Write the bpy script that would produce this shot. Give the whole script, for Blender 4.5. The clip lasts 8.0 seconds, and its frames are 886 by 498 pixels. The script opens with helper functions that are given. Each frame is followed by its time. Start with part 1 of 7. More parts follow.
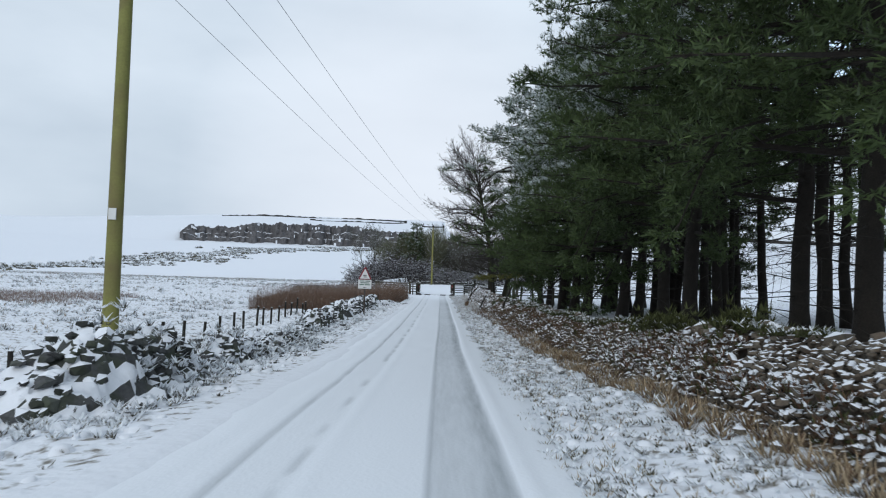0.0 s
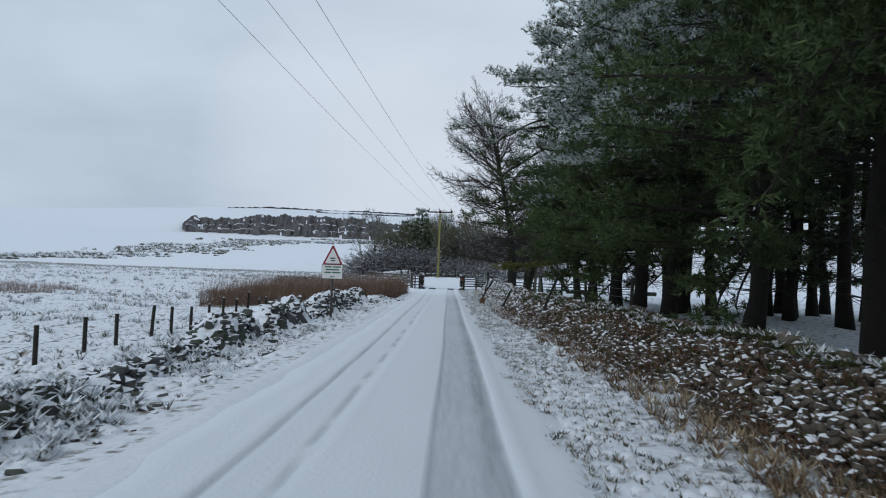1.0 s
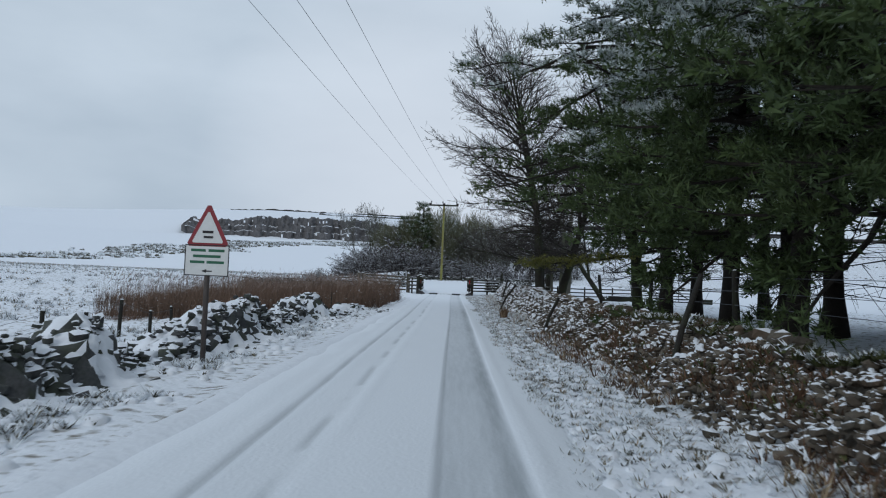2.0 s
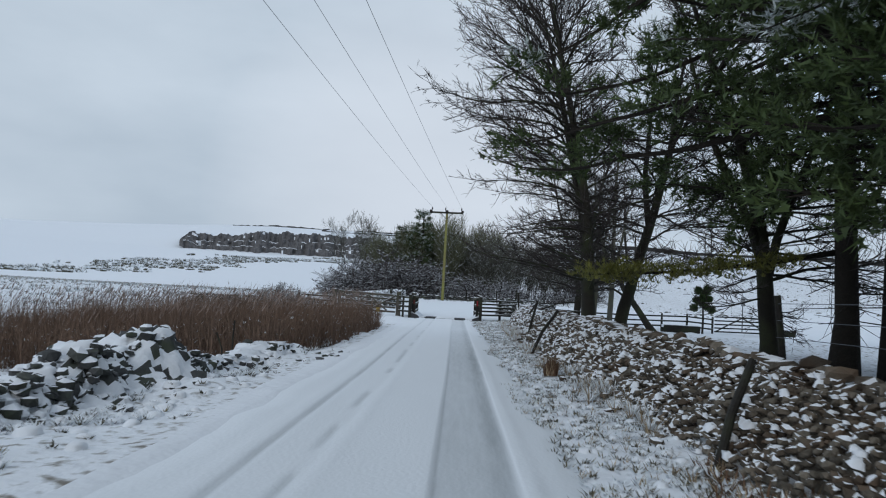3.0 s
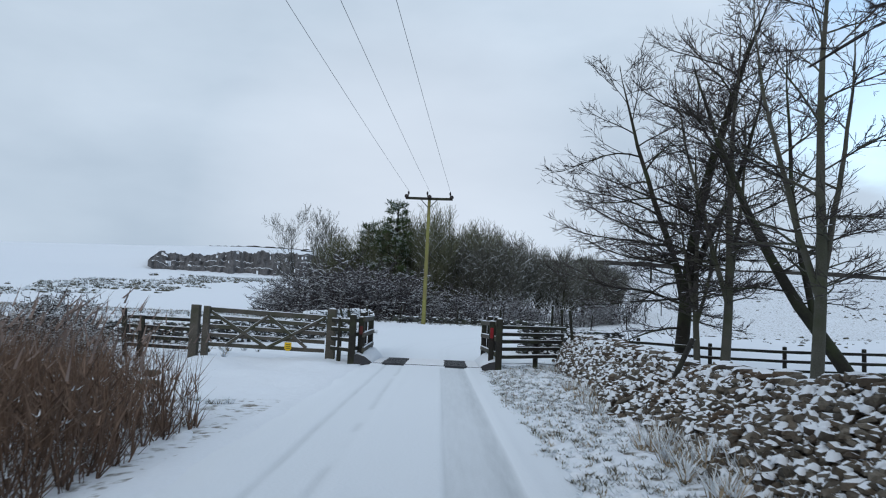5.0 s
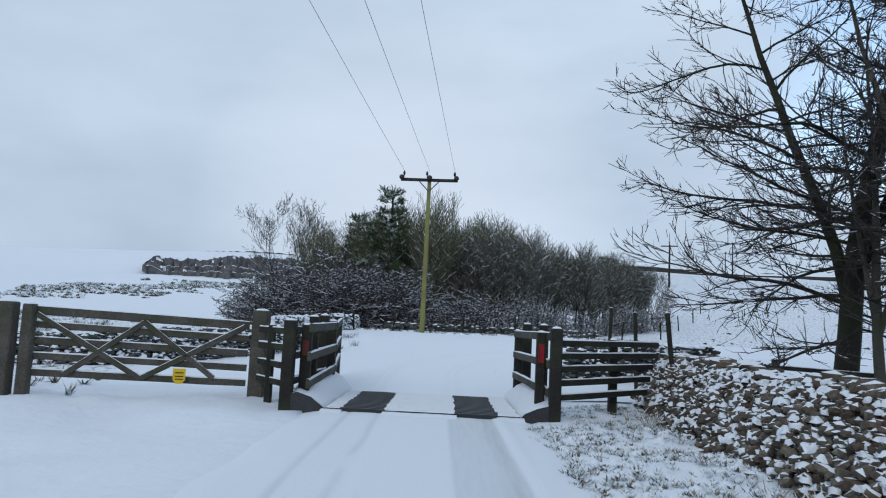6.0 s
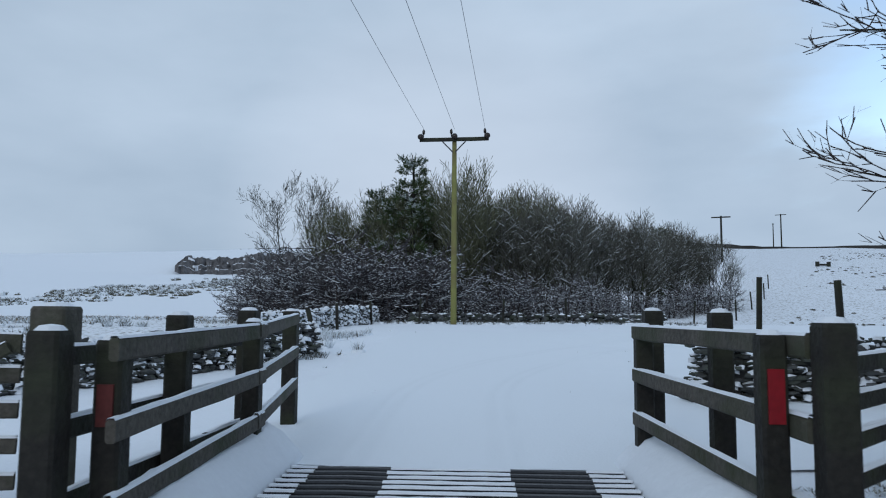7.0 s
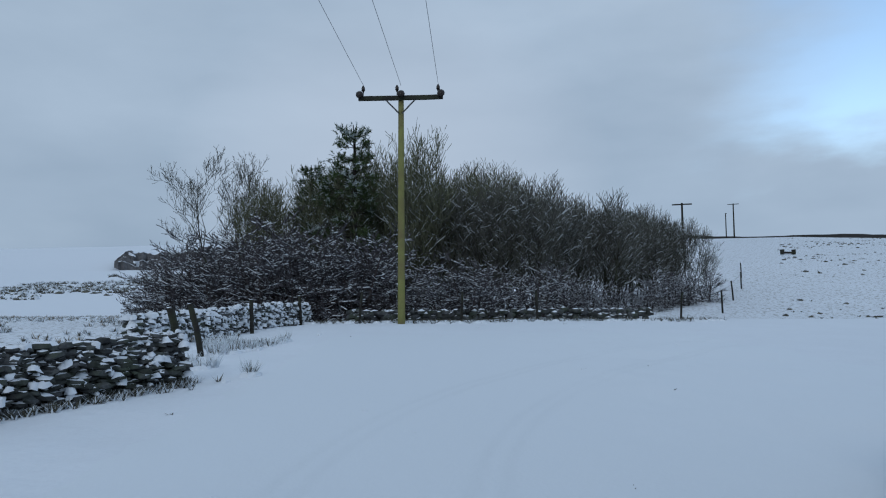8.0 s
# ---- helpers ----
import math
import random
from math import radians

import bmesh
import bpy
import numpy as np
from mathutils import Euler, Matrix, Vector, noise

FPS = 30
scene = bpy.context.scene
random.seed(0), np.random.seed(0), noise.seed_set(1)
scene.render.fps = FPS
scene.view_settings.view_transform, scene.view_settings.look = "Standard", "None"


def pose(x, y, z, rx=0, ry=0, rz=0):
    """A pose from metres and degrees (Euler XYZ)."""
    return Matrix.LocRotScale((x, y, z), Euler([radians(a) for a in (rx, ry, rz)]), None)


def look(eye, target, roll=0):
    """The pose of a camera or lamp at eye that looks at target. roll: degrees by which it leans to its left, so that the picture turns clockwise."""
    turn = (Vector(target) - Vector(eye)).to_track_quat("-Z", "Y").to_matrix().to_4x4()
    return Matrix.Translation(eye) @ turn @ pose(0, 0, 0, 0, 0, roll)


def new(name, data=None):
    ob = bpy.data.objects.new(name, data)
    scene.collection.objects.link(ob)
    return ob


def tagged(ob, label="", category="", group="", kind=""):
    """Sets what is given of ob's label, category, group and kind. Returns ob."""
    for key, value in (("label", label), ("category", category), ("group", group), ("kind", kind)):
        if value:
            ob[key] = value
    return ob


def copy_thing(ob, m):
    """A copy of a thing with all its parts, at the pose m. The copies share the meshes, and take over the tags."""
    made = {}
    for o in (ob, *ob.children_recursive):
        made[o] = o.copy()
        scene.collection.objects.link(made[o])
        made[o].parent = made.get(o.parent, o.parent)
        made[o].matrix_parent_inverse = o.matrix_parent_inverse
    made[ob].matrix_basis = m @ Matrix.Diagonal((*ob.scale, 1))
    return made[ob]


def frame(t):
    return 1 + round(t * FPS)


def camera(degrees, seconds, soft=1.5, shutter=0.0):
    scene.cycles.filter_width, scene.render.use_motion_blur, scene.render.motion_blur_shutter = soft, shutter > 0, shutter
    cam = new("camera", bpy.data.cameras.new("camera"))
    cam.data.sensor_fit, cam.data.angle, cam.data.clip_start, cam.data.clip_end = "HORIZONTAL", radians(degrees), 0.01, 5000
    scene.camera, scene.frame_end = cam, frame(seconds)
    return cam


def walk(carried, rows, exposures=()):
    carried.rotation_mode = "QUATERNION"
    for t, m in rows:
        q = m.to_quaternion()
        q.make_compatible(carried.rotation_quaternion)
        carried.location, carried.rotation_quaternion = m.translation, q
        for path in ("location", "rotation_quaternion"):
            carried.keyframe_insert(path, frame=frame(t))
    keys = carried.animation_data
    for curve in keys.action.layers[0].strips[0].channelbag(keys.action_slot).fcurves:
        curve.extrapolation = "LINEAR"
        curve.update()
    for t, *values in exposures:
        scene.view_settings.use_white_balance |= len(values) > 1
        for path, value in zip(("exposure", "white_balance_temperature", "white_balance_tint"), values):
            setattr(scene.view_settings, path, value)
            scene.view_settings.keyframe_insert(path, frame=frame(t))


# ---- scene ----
cam = camera(62.0, 8.0, soft=1.1, shutter=0.07)
PATH = [
    (0, 0.089, 0.076, 1.216, 92.52, -1.75, 0.07),
    (0.5, 0.087, 5.579, 1.127, 92.37, -2.19, 0.48),
    (1, 0.077, 11.127, 1.001, 92.05, -2.06, 0.68),
    (1.5, 0.045, 16.904, 0.869, 92.24, -2.16, 1.61),
    (1.7, 0.039, 19.107, 0.864, 92.12, -2.37, 1.21),
    (2.8, 0.035, 30.919, 0.909, 93.72, -2.44, 0.89),
    (3, 0.024, 33.065, 0.911, 93.84, -3.14, 1.35),
    (3.5, -0.054, 38.312, 0.931, 94.03, -3.21, 1.64),
    (4, -0.131, 43.265, 0.935, 94.39, -3.84, 1.09),
    (4.2, -0.166, 45.015, 0.947, 94.19, -2.86, 0.67),
    (5.5, -0.358, 56.248, 1.016, 96.21, -2.76, -0.05),
    (6, -0.434, 59.994, 1.035, 96.06, -2.79, 0.09),
    (6.5, -0.455, 63.392, 1.052, 95.99, -1.51, 0.56),
    (6.7, -0.470, 64.647, 1.082, 96.29, -1.27, 1.22),
    (7, -0.484, 66.433, 1.114, 95.09, -0.39, 2.80),
    (7.5, -0.539, 69.358, 1.214, 96.11, -0.50, -0.88),
    (8, -0.539, 71.854, 1.230, 94.59, 0.36, -0.92),
]
EXPOSURES = [(0.0, 0.23, 6450, 9), (0.5, 0.23, 6400, 9), (1.0, -0.06, 6300, 8.5), (1.5, -0.08, 6250, 8), (3.5, -0.05, 6350, 8.5), (5.5, 0.05, 6100, 8), (6.0, 0.0, 6000, 8), (6.5, -0.2, 5900, 7.5), (7.0, -0.18, 5850, 7), (7.5, -0.43, 5750, 6), (8.0, -0.46, 5700, 6)]
walk(cam, [(t, pose(x, y, z, rx, ry, rz)) for t, x, y, z, rx, ry, rz in PATH], EXPOSURES)

# ---- world, sun ----
def build_world():
    world = bpy.data.worlds.new("winter_sky")
    world.use_nodes = True
    scene.world = world
    nt = world.node_tree
    nt.nodes.clear()
    out = nt.nodes.new("ShaderNodeOutputWorld")
    bg = nt.nodes.new("ShaderNodeBackground")
    sky = nt.nodes.new("ShaderNodeTexSky")
    sky.sky_type = "NISHITA"
    sky.sun_disc = False
    sky.sun_elevation, sky.sun_rotation = radians(25), radians(198)
    sky.altitude = 300
    gain = nt.nodes.new("ShaderNodeMix")
    gain.data_type, gain.blend_type = "RGBA", "MULTIPLY"
    gain.inputs[0].default_value = 1.0
    gain.inputs[7].default_value = (2.9, 2.65, 2.4, 1)
    co = nt.nodes.new("ShaderNodeTexCoord")
    mp = nt.nodes.new("ShaderNodeMapping")
    mp.inputs["Scale"].default_value = (1.0, 1.0, 2.6)
    mp.inputs["Location"].default_value = (0.35, 0.2, 0.1)
    n1 = nt.nodes.new("ShaderNodeTexNoise")
    n1.inputs["Scale"].default_value = 2.2
    n1.inputs["Detail"].default_value = 5
    n1.inputs["Roughness"].default_value = 0.5
    n2 = nt.nodes.new("ShaderNodeTexNoise")
    n2.inputs["Scale"].default_value = 3.2
    n2.inputs["Detail"].default_value = 6
    tone = nt.nodes.new("ShaderNodeValToRGB")
    tone.color_ramp.elements[0].position, tone.color_ramp.elements[0].color = 0.30, (4.75, 5.55, 6.5, 1)
    tone.color_ramp.elements[1].position, tone.color_ramp.elements[1].color = 0.68, (6.6, 7.4, 8.35, 1)
    # a break in the cloud to the east: above the low cloud bank, right of the overcast, ragged by noise
    rag = nt.nodes.new("ShaderNodeMath")
    rag.operation = "MULTIPLY_ADD"
    rag.inputs[1].default_value, rag.inputs[2].default_value = 0.30, -0.15
    bounds = []
    for axis, offset, soft_edge in (((1.0, -0.40, 0.0), 0.0, 0.16), ((-0.06, -0.17, 1.0), 0.0, 0.06), ((0.62, 0.70, 0.36), -0.84, 0.12)):
        d = nt.nodes.new("ShaderNodeVectorMath")
        d.operation = "DOT_PRODUCT"
        d.inputs[1].default_value = Vector(axis).normalized()
        m = nt.nodes.new("ShaderNodeMath")
        m.operation = "ADD"
        s = nt.nodes.new("ShaderNodeMapRange")
        s.interpolation_type = "SMOOTHSTEP"
        s.inputs["From Min"].default_value, s.inputs["From Max"].default_value = -offset - soft_edge * 0.4, -offset + soft_edge
        bounds.append((d, m, s))
    both = [nt.nodes.new("ShaderNodeMath") for k in range(2)]
    for k in both:
        k.operation = "MULTIPLY"
    cover = nt.nodes.new("ShaderNodeMapRange")
    cover.inputs["To Min"].default_value, cover.inputs["To Max"].default_value = 1.0, 0.15
    mix = nt.nodes.new("ShaderNodeMix")
    mix.data_type = "RGBA"
    L = nt.links.new
    L(co.outputs["Generated"], mp.inputs["Vector"])
    L(mp.outputs["Vector"], n1.inputs["Vector"])
    L(mp.outputs["Vector"], n2.inputs["Vector"])
    L(n1.outputs["Fac"], tone.inputs["Fac"])
    low = nt.nodes.new("ShaderNodeVectorMath")
    low.operation = "DOT_PRODUCT"
    low.inputs[1].default_value = Vector((-0.05, 1.0, 0.13)).normalized()
    glow = nt.nodes.new("ShaderNodeMapRange")
    glow.inputs["From Min"].default_value, glow.inputs["From Max"].default_value = 0.955, 1.0
    glow.inputs["To Max"].default_value = 0.55
    bright = nt.nodes.new("ShaderNodeMix")
    bright.data_type = "RGBA"
    bright.inputs[7].default_value = (7.9, 8.2, 8.9, 1)
    L(co.outputs["Generated"], low.inputs[0])
    L(low.outputs["Value"], glow.inputs["Value"])
    L(glow.outputs["Result"], bright.inputs[0])
    west = nt.nodes.new("ShaderNodeVectorMath")
    west.operation = "DOT_PRODUCT"
    west.inputs[1].default_value = Vector((-1.0, 0.35, 0.0)).normalized()
    heavy = nt.nodes.new("ShaderNodeMapRange")
    heavy.inputs["From Min"].default_value, heavy.inputs["From Max"].default_value = 0.2, 0.75
    heavy.inputs["To Max"].default_value = 0.18
    dim = nt.nodes.new("ShaderNodeMix")
    dim.data_type = "RGBA"
    dim.inputs[7].default_value = (2.6, 3.3, 4.0, 1)
    L(co.outputs["Generated"], west.inputs[0])
    L(west.outputs["Value"], heavy.inputs["Value"])
    L(heavy.outputs["Result"], dim.inputs[0])
    L(tone.outputs["Color"], dim.inputs[6])
    L(dim.outputs[2], bright.inputs[6])
    L(n2.outputs["Fac"], rag.inputs[0])
    for d, m, s in bounds:
        L(co.outputs["Generated"], d.inputs[0])
        L(d.outputs["Value"], m.inputs[0])
        L(rag.outputs[0], m.inputs[1])
        L(m.outputs[0], s.inputs["Value"])
    L(bounds[0][2].outputs["Result"], both[0].inputs[0])
    L(bounds[1][2].outputs["Result"], both[0].inputs[1])
    L(both[0].outputs[0], both[1].inputs[0])
    L(bounds[2][2].outputs["Result"], both[1].inputs[1])
    L(both[1].outputs[0], cover.inputs["Value"])
    L(sky.outputs["Color"], gain.inputs[6])
    L(cover.outputs["Result"], mix.inputs[0])
    L(gain.outputs[2], mix.inputs[6])
    L(bright.outputs[2], mix.inputs[7])
    L(mix.outputs[2], bg.inputs["Color"])
    bg.inputs["Strength"].default_value = 0.1
    L(bg.outputs["Background"], out.inputs["Surface"])
    sun = bpy.data.lights.new("sun", "SUN")
    sun.energy, sun.angle, sun.color = 0.6, radians(20), (1.0, 0.95, 0.88)
    ob = new("sun", sun)
    ob.matrix_world = look((-20, -40, 30), (0, 20, 0))


build_world()


# ---- materials ----
def material(name, colour, rough=0.8, dark=0.7, scale=8.0, fine=60.0, bump=0.3, bump_scale=None, distance=0.02, metal=0.0, spec=0.3,
             second=None, second_scale=1.5, low=0.45, high=0.65, vary=0.0, space="Object"):
    """A surface with two scales of variation, and a second colour in patches where given."""
    mat = bpy.data.materials.new(name)
    mat.use_nodes = True
    nt = mat.node_tree
    L = nt.links.new
    bsdf = nt.nodes["Principled BSDF"]
    bsdf.inputs["Metallic"].default_value = metal
    bsdf.inputs["Specular IOR Level"].default_value = spec
    co = nt.nodes.new("ShaderNodeTexCoord")
    a = nt.nodes.new("ShaderNodeTexNoise")
    a.inputs["Scale"].default_value, a.inputs["Detail"].default_value = scale, 4
    b = nt.nodes.new("ShaderNodeTexNoise")
    b.inputs["Scale"].default_value, b.inputs["Detail"].default_value = fine, 3
    add = nt.nodes.new("ShaderNodeMath")
    add.operation = "ADD"
    half = nt.nodes.new("ShaderNodeMath")
    half.operation = "MULTIPLY"
    half.inputs[1].default_value = 0.5
    ramp = nt.nodes.new("ShaderNodeValToRGB")
    ramp.color_ramp.elements[0].position, ramp.color_ramp.elements[1].position = 0.32, 0.66
    ramp.color_ramp.elements[0].color = (*[c * dark for c in colour], 1)
    ramp.color_ramp.elements[1].color = (*colour, 1)
    src = co.outputs[space]
    for n in (a, b):
        L(src, n.inputs["Vector"])
    L(a.outputs["Fac"], add.inputs[0])
    L(b.outputs["Fac"], add.inputs[1])
    L(add.outputs[0], half.inputs[0])
    L(half.outputs[0], ramp.inputs["Fac"])
    col = ramp.outputs["Color"]
    if second:
        c = nt.nodes.new("ShaderNodeTexNoise")
        c.inputs["Scale"].default_value, c.inputs["Detail"].default_value = second_scale, 6
        L(src, c.inputs["Vector"])
        r2 = nt.nodes.new("ShaderNodeValToRGB")
        r2.color_ramp.elements[0].position, r2.color_ramp.elements[1].position = low, high
        L(c.outputs["Fac"], r2.inputs["Fac"])
        mx = nt.nodes.new("ShaderNodeMix")
        mx.data_type = "RGBA"
        L(r2.outputs["Color"], mx.inputs[0])
        L(col, mx.inputs[6])
        mx.inputs[7].default_value = (*second, 1)
        col = mx.outputs[2]
    if vary:
        geo = nt.nodes.new("ShaderNodeNewGeometry")
        hsv = nt.nodes.new("ShaderNodeHueSaturation")
        m1 = nt.nodes.new("ShaderNodeMapRange")
        m1.inputs["To Min"].default_value, m1.inputs["To Max"].default_value = 1 - vary, 1 + vary
        L(geo.outputs["Random Per Island"], m1.inputs["Value"])
        L(m1.outputs["Result"], hsv.inputs["Value"])
        L(col, hsv.inputs["Color"])
        col = hsv.outputs["Color"]
    L(col, bsdf.inputs["Base Color"])
    rr = nt.nodes.new("ShaderNodeMapRange")
    rr.inputs["To Min"].default_value, rr.inputs["To Max"].default_value = max(0.05, rough - 0.12), min(1, rough + 0.12)
    L(a.outputs["Fac"], rr.inputs["Value"])
    L(rr.outputs["Result"], bsdf.inputs["Roughness"])
    if bump:
        bp = nt.nodes.new("ShaderNodeBump")
        bp.inputs["Strength"].default_value, bp.inputs["Distance"].default_value = bump, distance
        if bump_scale:
            d = nt.nodes.new("ShaderNodeTexNoise")
            d.inputs["Scale"].default_value, d.inputs["Detail"].default_value = bump_scale, 5
            L(src, d.inputs["Vector"])
            L(d.outputs["Fac"], bp.inputs["Height"])
        else:
            L(half.outputs[0], bp.inputs["Height"])
        L(bp.outputs["Normal"], bsdf.inputs["Normal"])
    return mat


SNOW = material("snow", (0.80, 0.83, 0.88), 0.75, 0.95, 0.9, 22, 0.5, 5, 0.06, spec=0.2)
FIELD = material("snowy_grass", (0.80, 0.83, 0.88), 0.8, 0.93, 0.5, 14, 0.6, 6, 0.08, spec=0.2,
                 second=(0.22, 0.205, 0.18), second_scale=6.5, low=0.53, high=0.68)
NEEDLE = material("pine_needles", (0.072, 0.106, 0.038), 0.6, 0.5, 1.2, 9, 0, vary=0.35, spec=0.25)
FROST = material("clinging_snow", (0.74, 0.78, 0.82), 0.8, 0.9, 3, 30, 0, vary=0.1, spec=0.2)
RIME = material("rimed_needles", (0.55, 0.61, 0.60), 0.7, 0.6, 1.5, 12, 0, vary=0.3, spec=0.2)
MOSS = material("wall_moss", (0.075, 0.085, 0.03), 0.9, 0.6, 3, 20, 0, vary=0.3)
YELLOWNEEDLE = material("yellowing_needles", (0.17, 0.17, 0.04), 0.6, 0.6, 1.5, 9, 0, vary=0.35, spec=0.25)
BARK = material("pine_bark", (0.03, 0.025, 0.02), 0.9, 0.45, 5, 40, 0.8, 25, 0.03)
GREYBARK = material("grey_bark", (0.032, 0.029, 0.022), 0.9, 0.45, 4, 40, 0.7, 30, 0.02, second=(0.042, 0.05, 0.022), second_scale=1.3)
PALEBARK = material("pale_bark", (0.115, 0.11, 0.088), 0.9, 0.55, 4, 40, 0.6, 30, 0.02, second=(0.07, 0.075, 0.045), second_scale=1.6)
GRASS = material("frosted_grass", (0.20, 0.175, 0.105), 0.9, 0.6, 1.5, 14, 0, vary=0.4)
TWIG = material("twig", (0.062, 0.052, 0.05), 0.9, 0.6, 2, 20, 0, vary=0.4)
# copse twigs: frost, and distance haze put into the paler colour
RIMEHAZETWIG = material("hazy_frosted_twig", (0.13, 0.13, 0.112), 0.9, 0.6, 0.8, 12, 0, vary=0.4)
OLIVETWIG = material("willow_twig", (0.14, 0.145, 0.09), 0.9, 0.6, 0.6, 12, 0, vary=0.35)
STONE = material("field_stone", (0.155, 0.135, 0.108), 0.9, 0.35, 3, 30, 0.6, 18, 0.02, second=(0.085, 0.06, 0.042), second_scale=2.5, vary=0.5)
MOSSSTONE = material("damp_wall_stone", (0.085, 0.088, 0.09), 0.9, 0.45, 4, 30, 0.7, 16, 0.02, second=(0.05, 0.058, 0.042), second_scale=3, vary=0.5)
OLDWOOD = material("weathered_wood", (0.125, 0.113, 0.096), 0.85, 0.4, 3, 30, 0.8, 22, 0.02, second=(0.055, 0.058, 0.036), second_scale=2.0)
DARKWOOD = material("wet_dark_wood", (0.026, 0.023, 0.019), 0.75, 0.35, 3, 30, 0.8, 22, 0.02, second=(0.03, 0.034, 0.018), second_scale=2.5)
POLEWOOD = material("algae_green_pole", (0.235, 0.235, 0.075), 0.8, 0.7, 2.5, 30, 0.4, 26, 0.01, second=(0.16, 0.13, 0.06), second_scale=1.2)
REED = material("dead_reed", (0.19, 0.125, 0.09), 0.85, 0.6, 0.6, 10, 0, vary=0.4)
REEDTIP = material("reed_plume", (0.26, 0.20, 0.175), 0.9, 0.7, 2, 15, 0, vary=0.3)
STRAW = material("straw_grass", (0.37, 0.29, 0.19), 0.85, 0.6, 1.5, 14, 0, vary=0.4)
BROWN = material("dead_bracken", (0.15, 0.088, 0.055), 0.9, 0.6, 1.5, 14, 0, vary=0.4)
HEATH = material("frosted_heather", (0.10, 0.095, 0.07), 0.9, 0.6, 1.0, 14, 0, vary=0.4)
STEEL = material("galvanised_steel", (0.20, 0.21, 0.225), 0.45, 0.6, 6, 50, 0.2, metal=0.7)
DARKSTEEL = material("wet_steel", (0.05, 0.052, 0.058), 0.4, 0.6, 6, 50, 0.2, metal=0.5)
PIT = material("dark_pit_concrete", (0.045, 0.045, 0.05), 0.6, 0.6, 3, 30, 0.3)
CABLE = material("cable", (0.10, 0.11, 0.13), 0.5, 0.8, 2, 20, 0)
CERAMIC = material("brown_glazed_ceramic", (0.03, 0.022, 0.02), 0.25, 0.7, 6, 30, 0)
SIGNWHITE = material("sign_face_white", (0.68, 0.69, 0.68), 0.5, 0.9, 4, 30, 0)
RUSTSTEEL = material("dull_steel", (0.10, 0.085, 0.078), 0.7, 0.6, 6, 50, 0.2, metal=0.2)
SIGNRED = material("sign_red", (0.25, 0.03, 0.04), 0.45, 0.85, 4, 30, 0)
SIGNBLACK = material("sign_black", (0.02, 0.02, 0.022), 0.5, 0.8, 4, 30, 0)
SIGNGREEN = material("sign_green", (0.03, 0.13, 0.075), 0.5, 0.8, 4, 30, 0)
SIGNGREY = material("sign_back_grey", (0.25, 0.26, 0.27), 0.5, 0.8, 4, 30, 0)
YELLOW = material("yellow_plastic", (0.75, 0.50, 0.02), 0.45, 0.85, 4, 30, 0)
REFLECTOR = material("red_reflector", (0.27, 0.015, 0.022), 0.35, 0.7, 4, 30, 0)
HAWTWIG = material("frosted_thorn_twig", (0.105, 0.098, 0.105), 0.9, 0.5, 0.8, 12, 0, vary=0.45)
FARSTONE = material("dark_far_stone", (0.05, 0.047, 0.044), 0.9, 0.5, 0.6, 6, 0.5, 3, 0.1)
ROCK = material("quarry_rock", (0.17, 0.165, 0.17), 0.9, 0.35, 0.35, 1.6, 0.8, 0.8, 0.4)


def road_material():
    mat = bpy.data.materials.new("driven_snow")
    mat.use_nodes = True
    nt = mat.node_tree
    L = nt.links.new
    bsdf = nt.nodes["Principled BSDF"]
    bsdf.inputs["Specular IOR Level"].default_value = 0.25
    at = nt.nodes.new("ShaderNodeAttribute")
    at.attribute_name = "worn"
    co = nt.nodes.new("ShaderNodeTexCoord")
    mp = nt.nodes.new("ShaderNodeMapping")
    mp.inputs["Scale"].default_value = (9, 0.7, 1)
    n = nt.nodes.new("ShaderNodeTexNoise")
    n.inputs["Scale"].default_value, n.inputs["Detail"].default_value = 2.0, 5
    fine = nt.nodes.new("ShaderNodeTexNoise")
    fine.inputs["Scale"].default_value, fine.inputs["Detail"].default_value = 30, 4
    L(co.outputs["Object"], mp.inputs["Vector"])
    L(mp.outputs["Vector"], n.inputs["Vector"])
    L(co.outputs["Object"], fine.inputs["Vector"])
    mr = nt.nodes.new("ShaderNodeMapRange")
    mr.inputs["From Min"].default_value, mr.inputs["From Max"].default_value = 0.2, 0.8
    mr.inputs["To Min"].default_value, mr.inputs["To Max"].default_value = 0.65, 1.25
    L(n.outputs["Fac"], mr.inputs["Value"])
    mul = nt.nodes.new("ShaderNodeMath")
    mul.operation, mul.use_clamp = "MULTIPLY", True
    L(at.outputs["Fac"], mul.inputs[0])
    L(mr.outputs["Result"], mul.inputs[1])
    mx = nt.nodes.new("ShaderNodeMix")
    mx.data_type = "RGBA"
    mx.inputs[6].default_value = (0.78, 0.815, 0.86, 1)
    mx.inputs[7].default_value = (0.22, 0.25, 0.27, 1)
    L(mul.outputs[0], mx.inputs[0])
    L(mx.outputs[2], bsdf.inputs["Base Color"])
    bsdf.inputs["Roughness"].default_value = 0.7
    bp = nt.nodes.new("ShaderNodeBump")
    bp.inputs["Strength"].default_value, bp.inputs["Distance"].default_value = 0.35, 0.015
    L(fine.outputs["Fac"], bp.inputs["Height"])
    L(bp.outputs["Normal"], bsdf.inputs["Normal"])
    return mat


ROADSNOW = road_material()


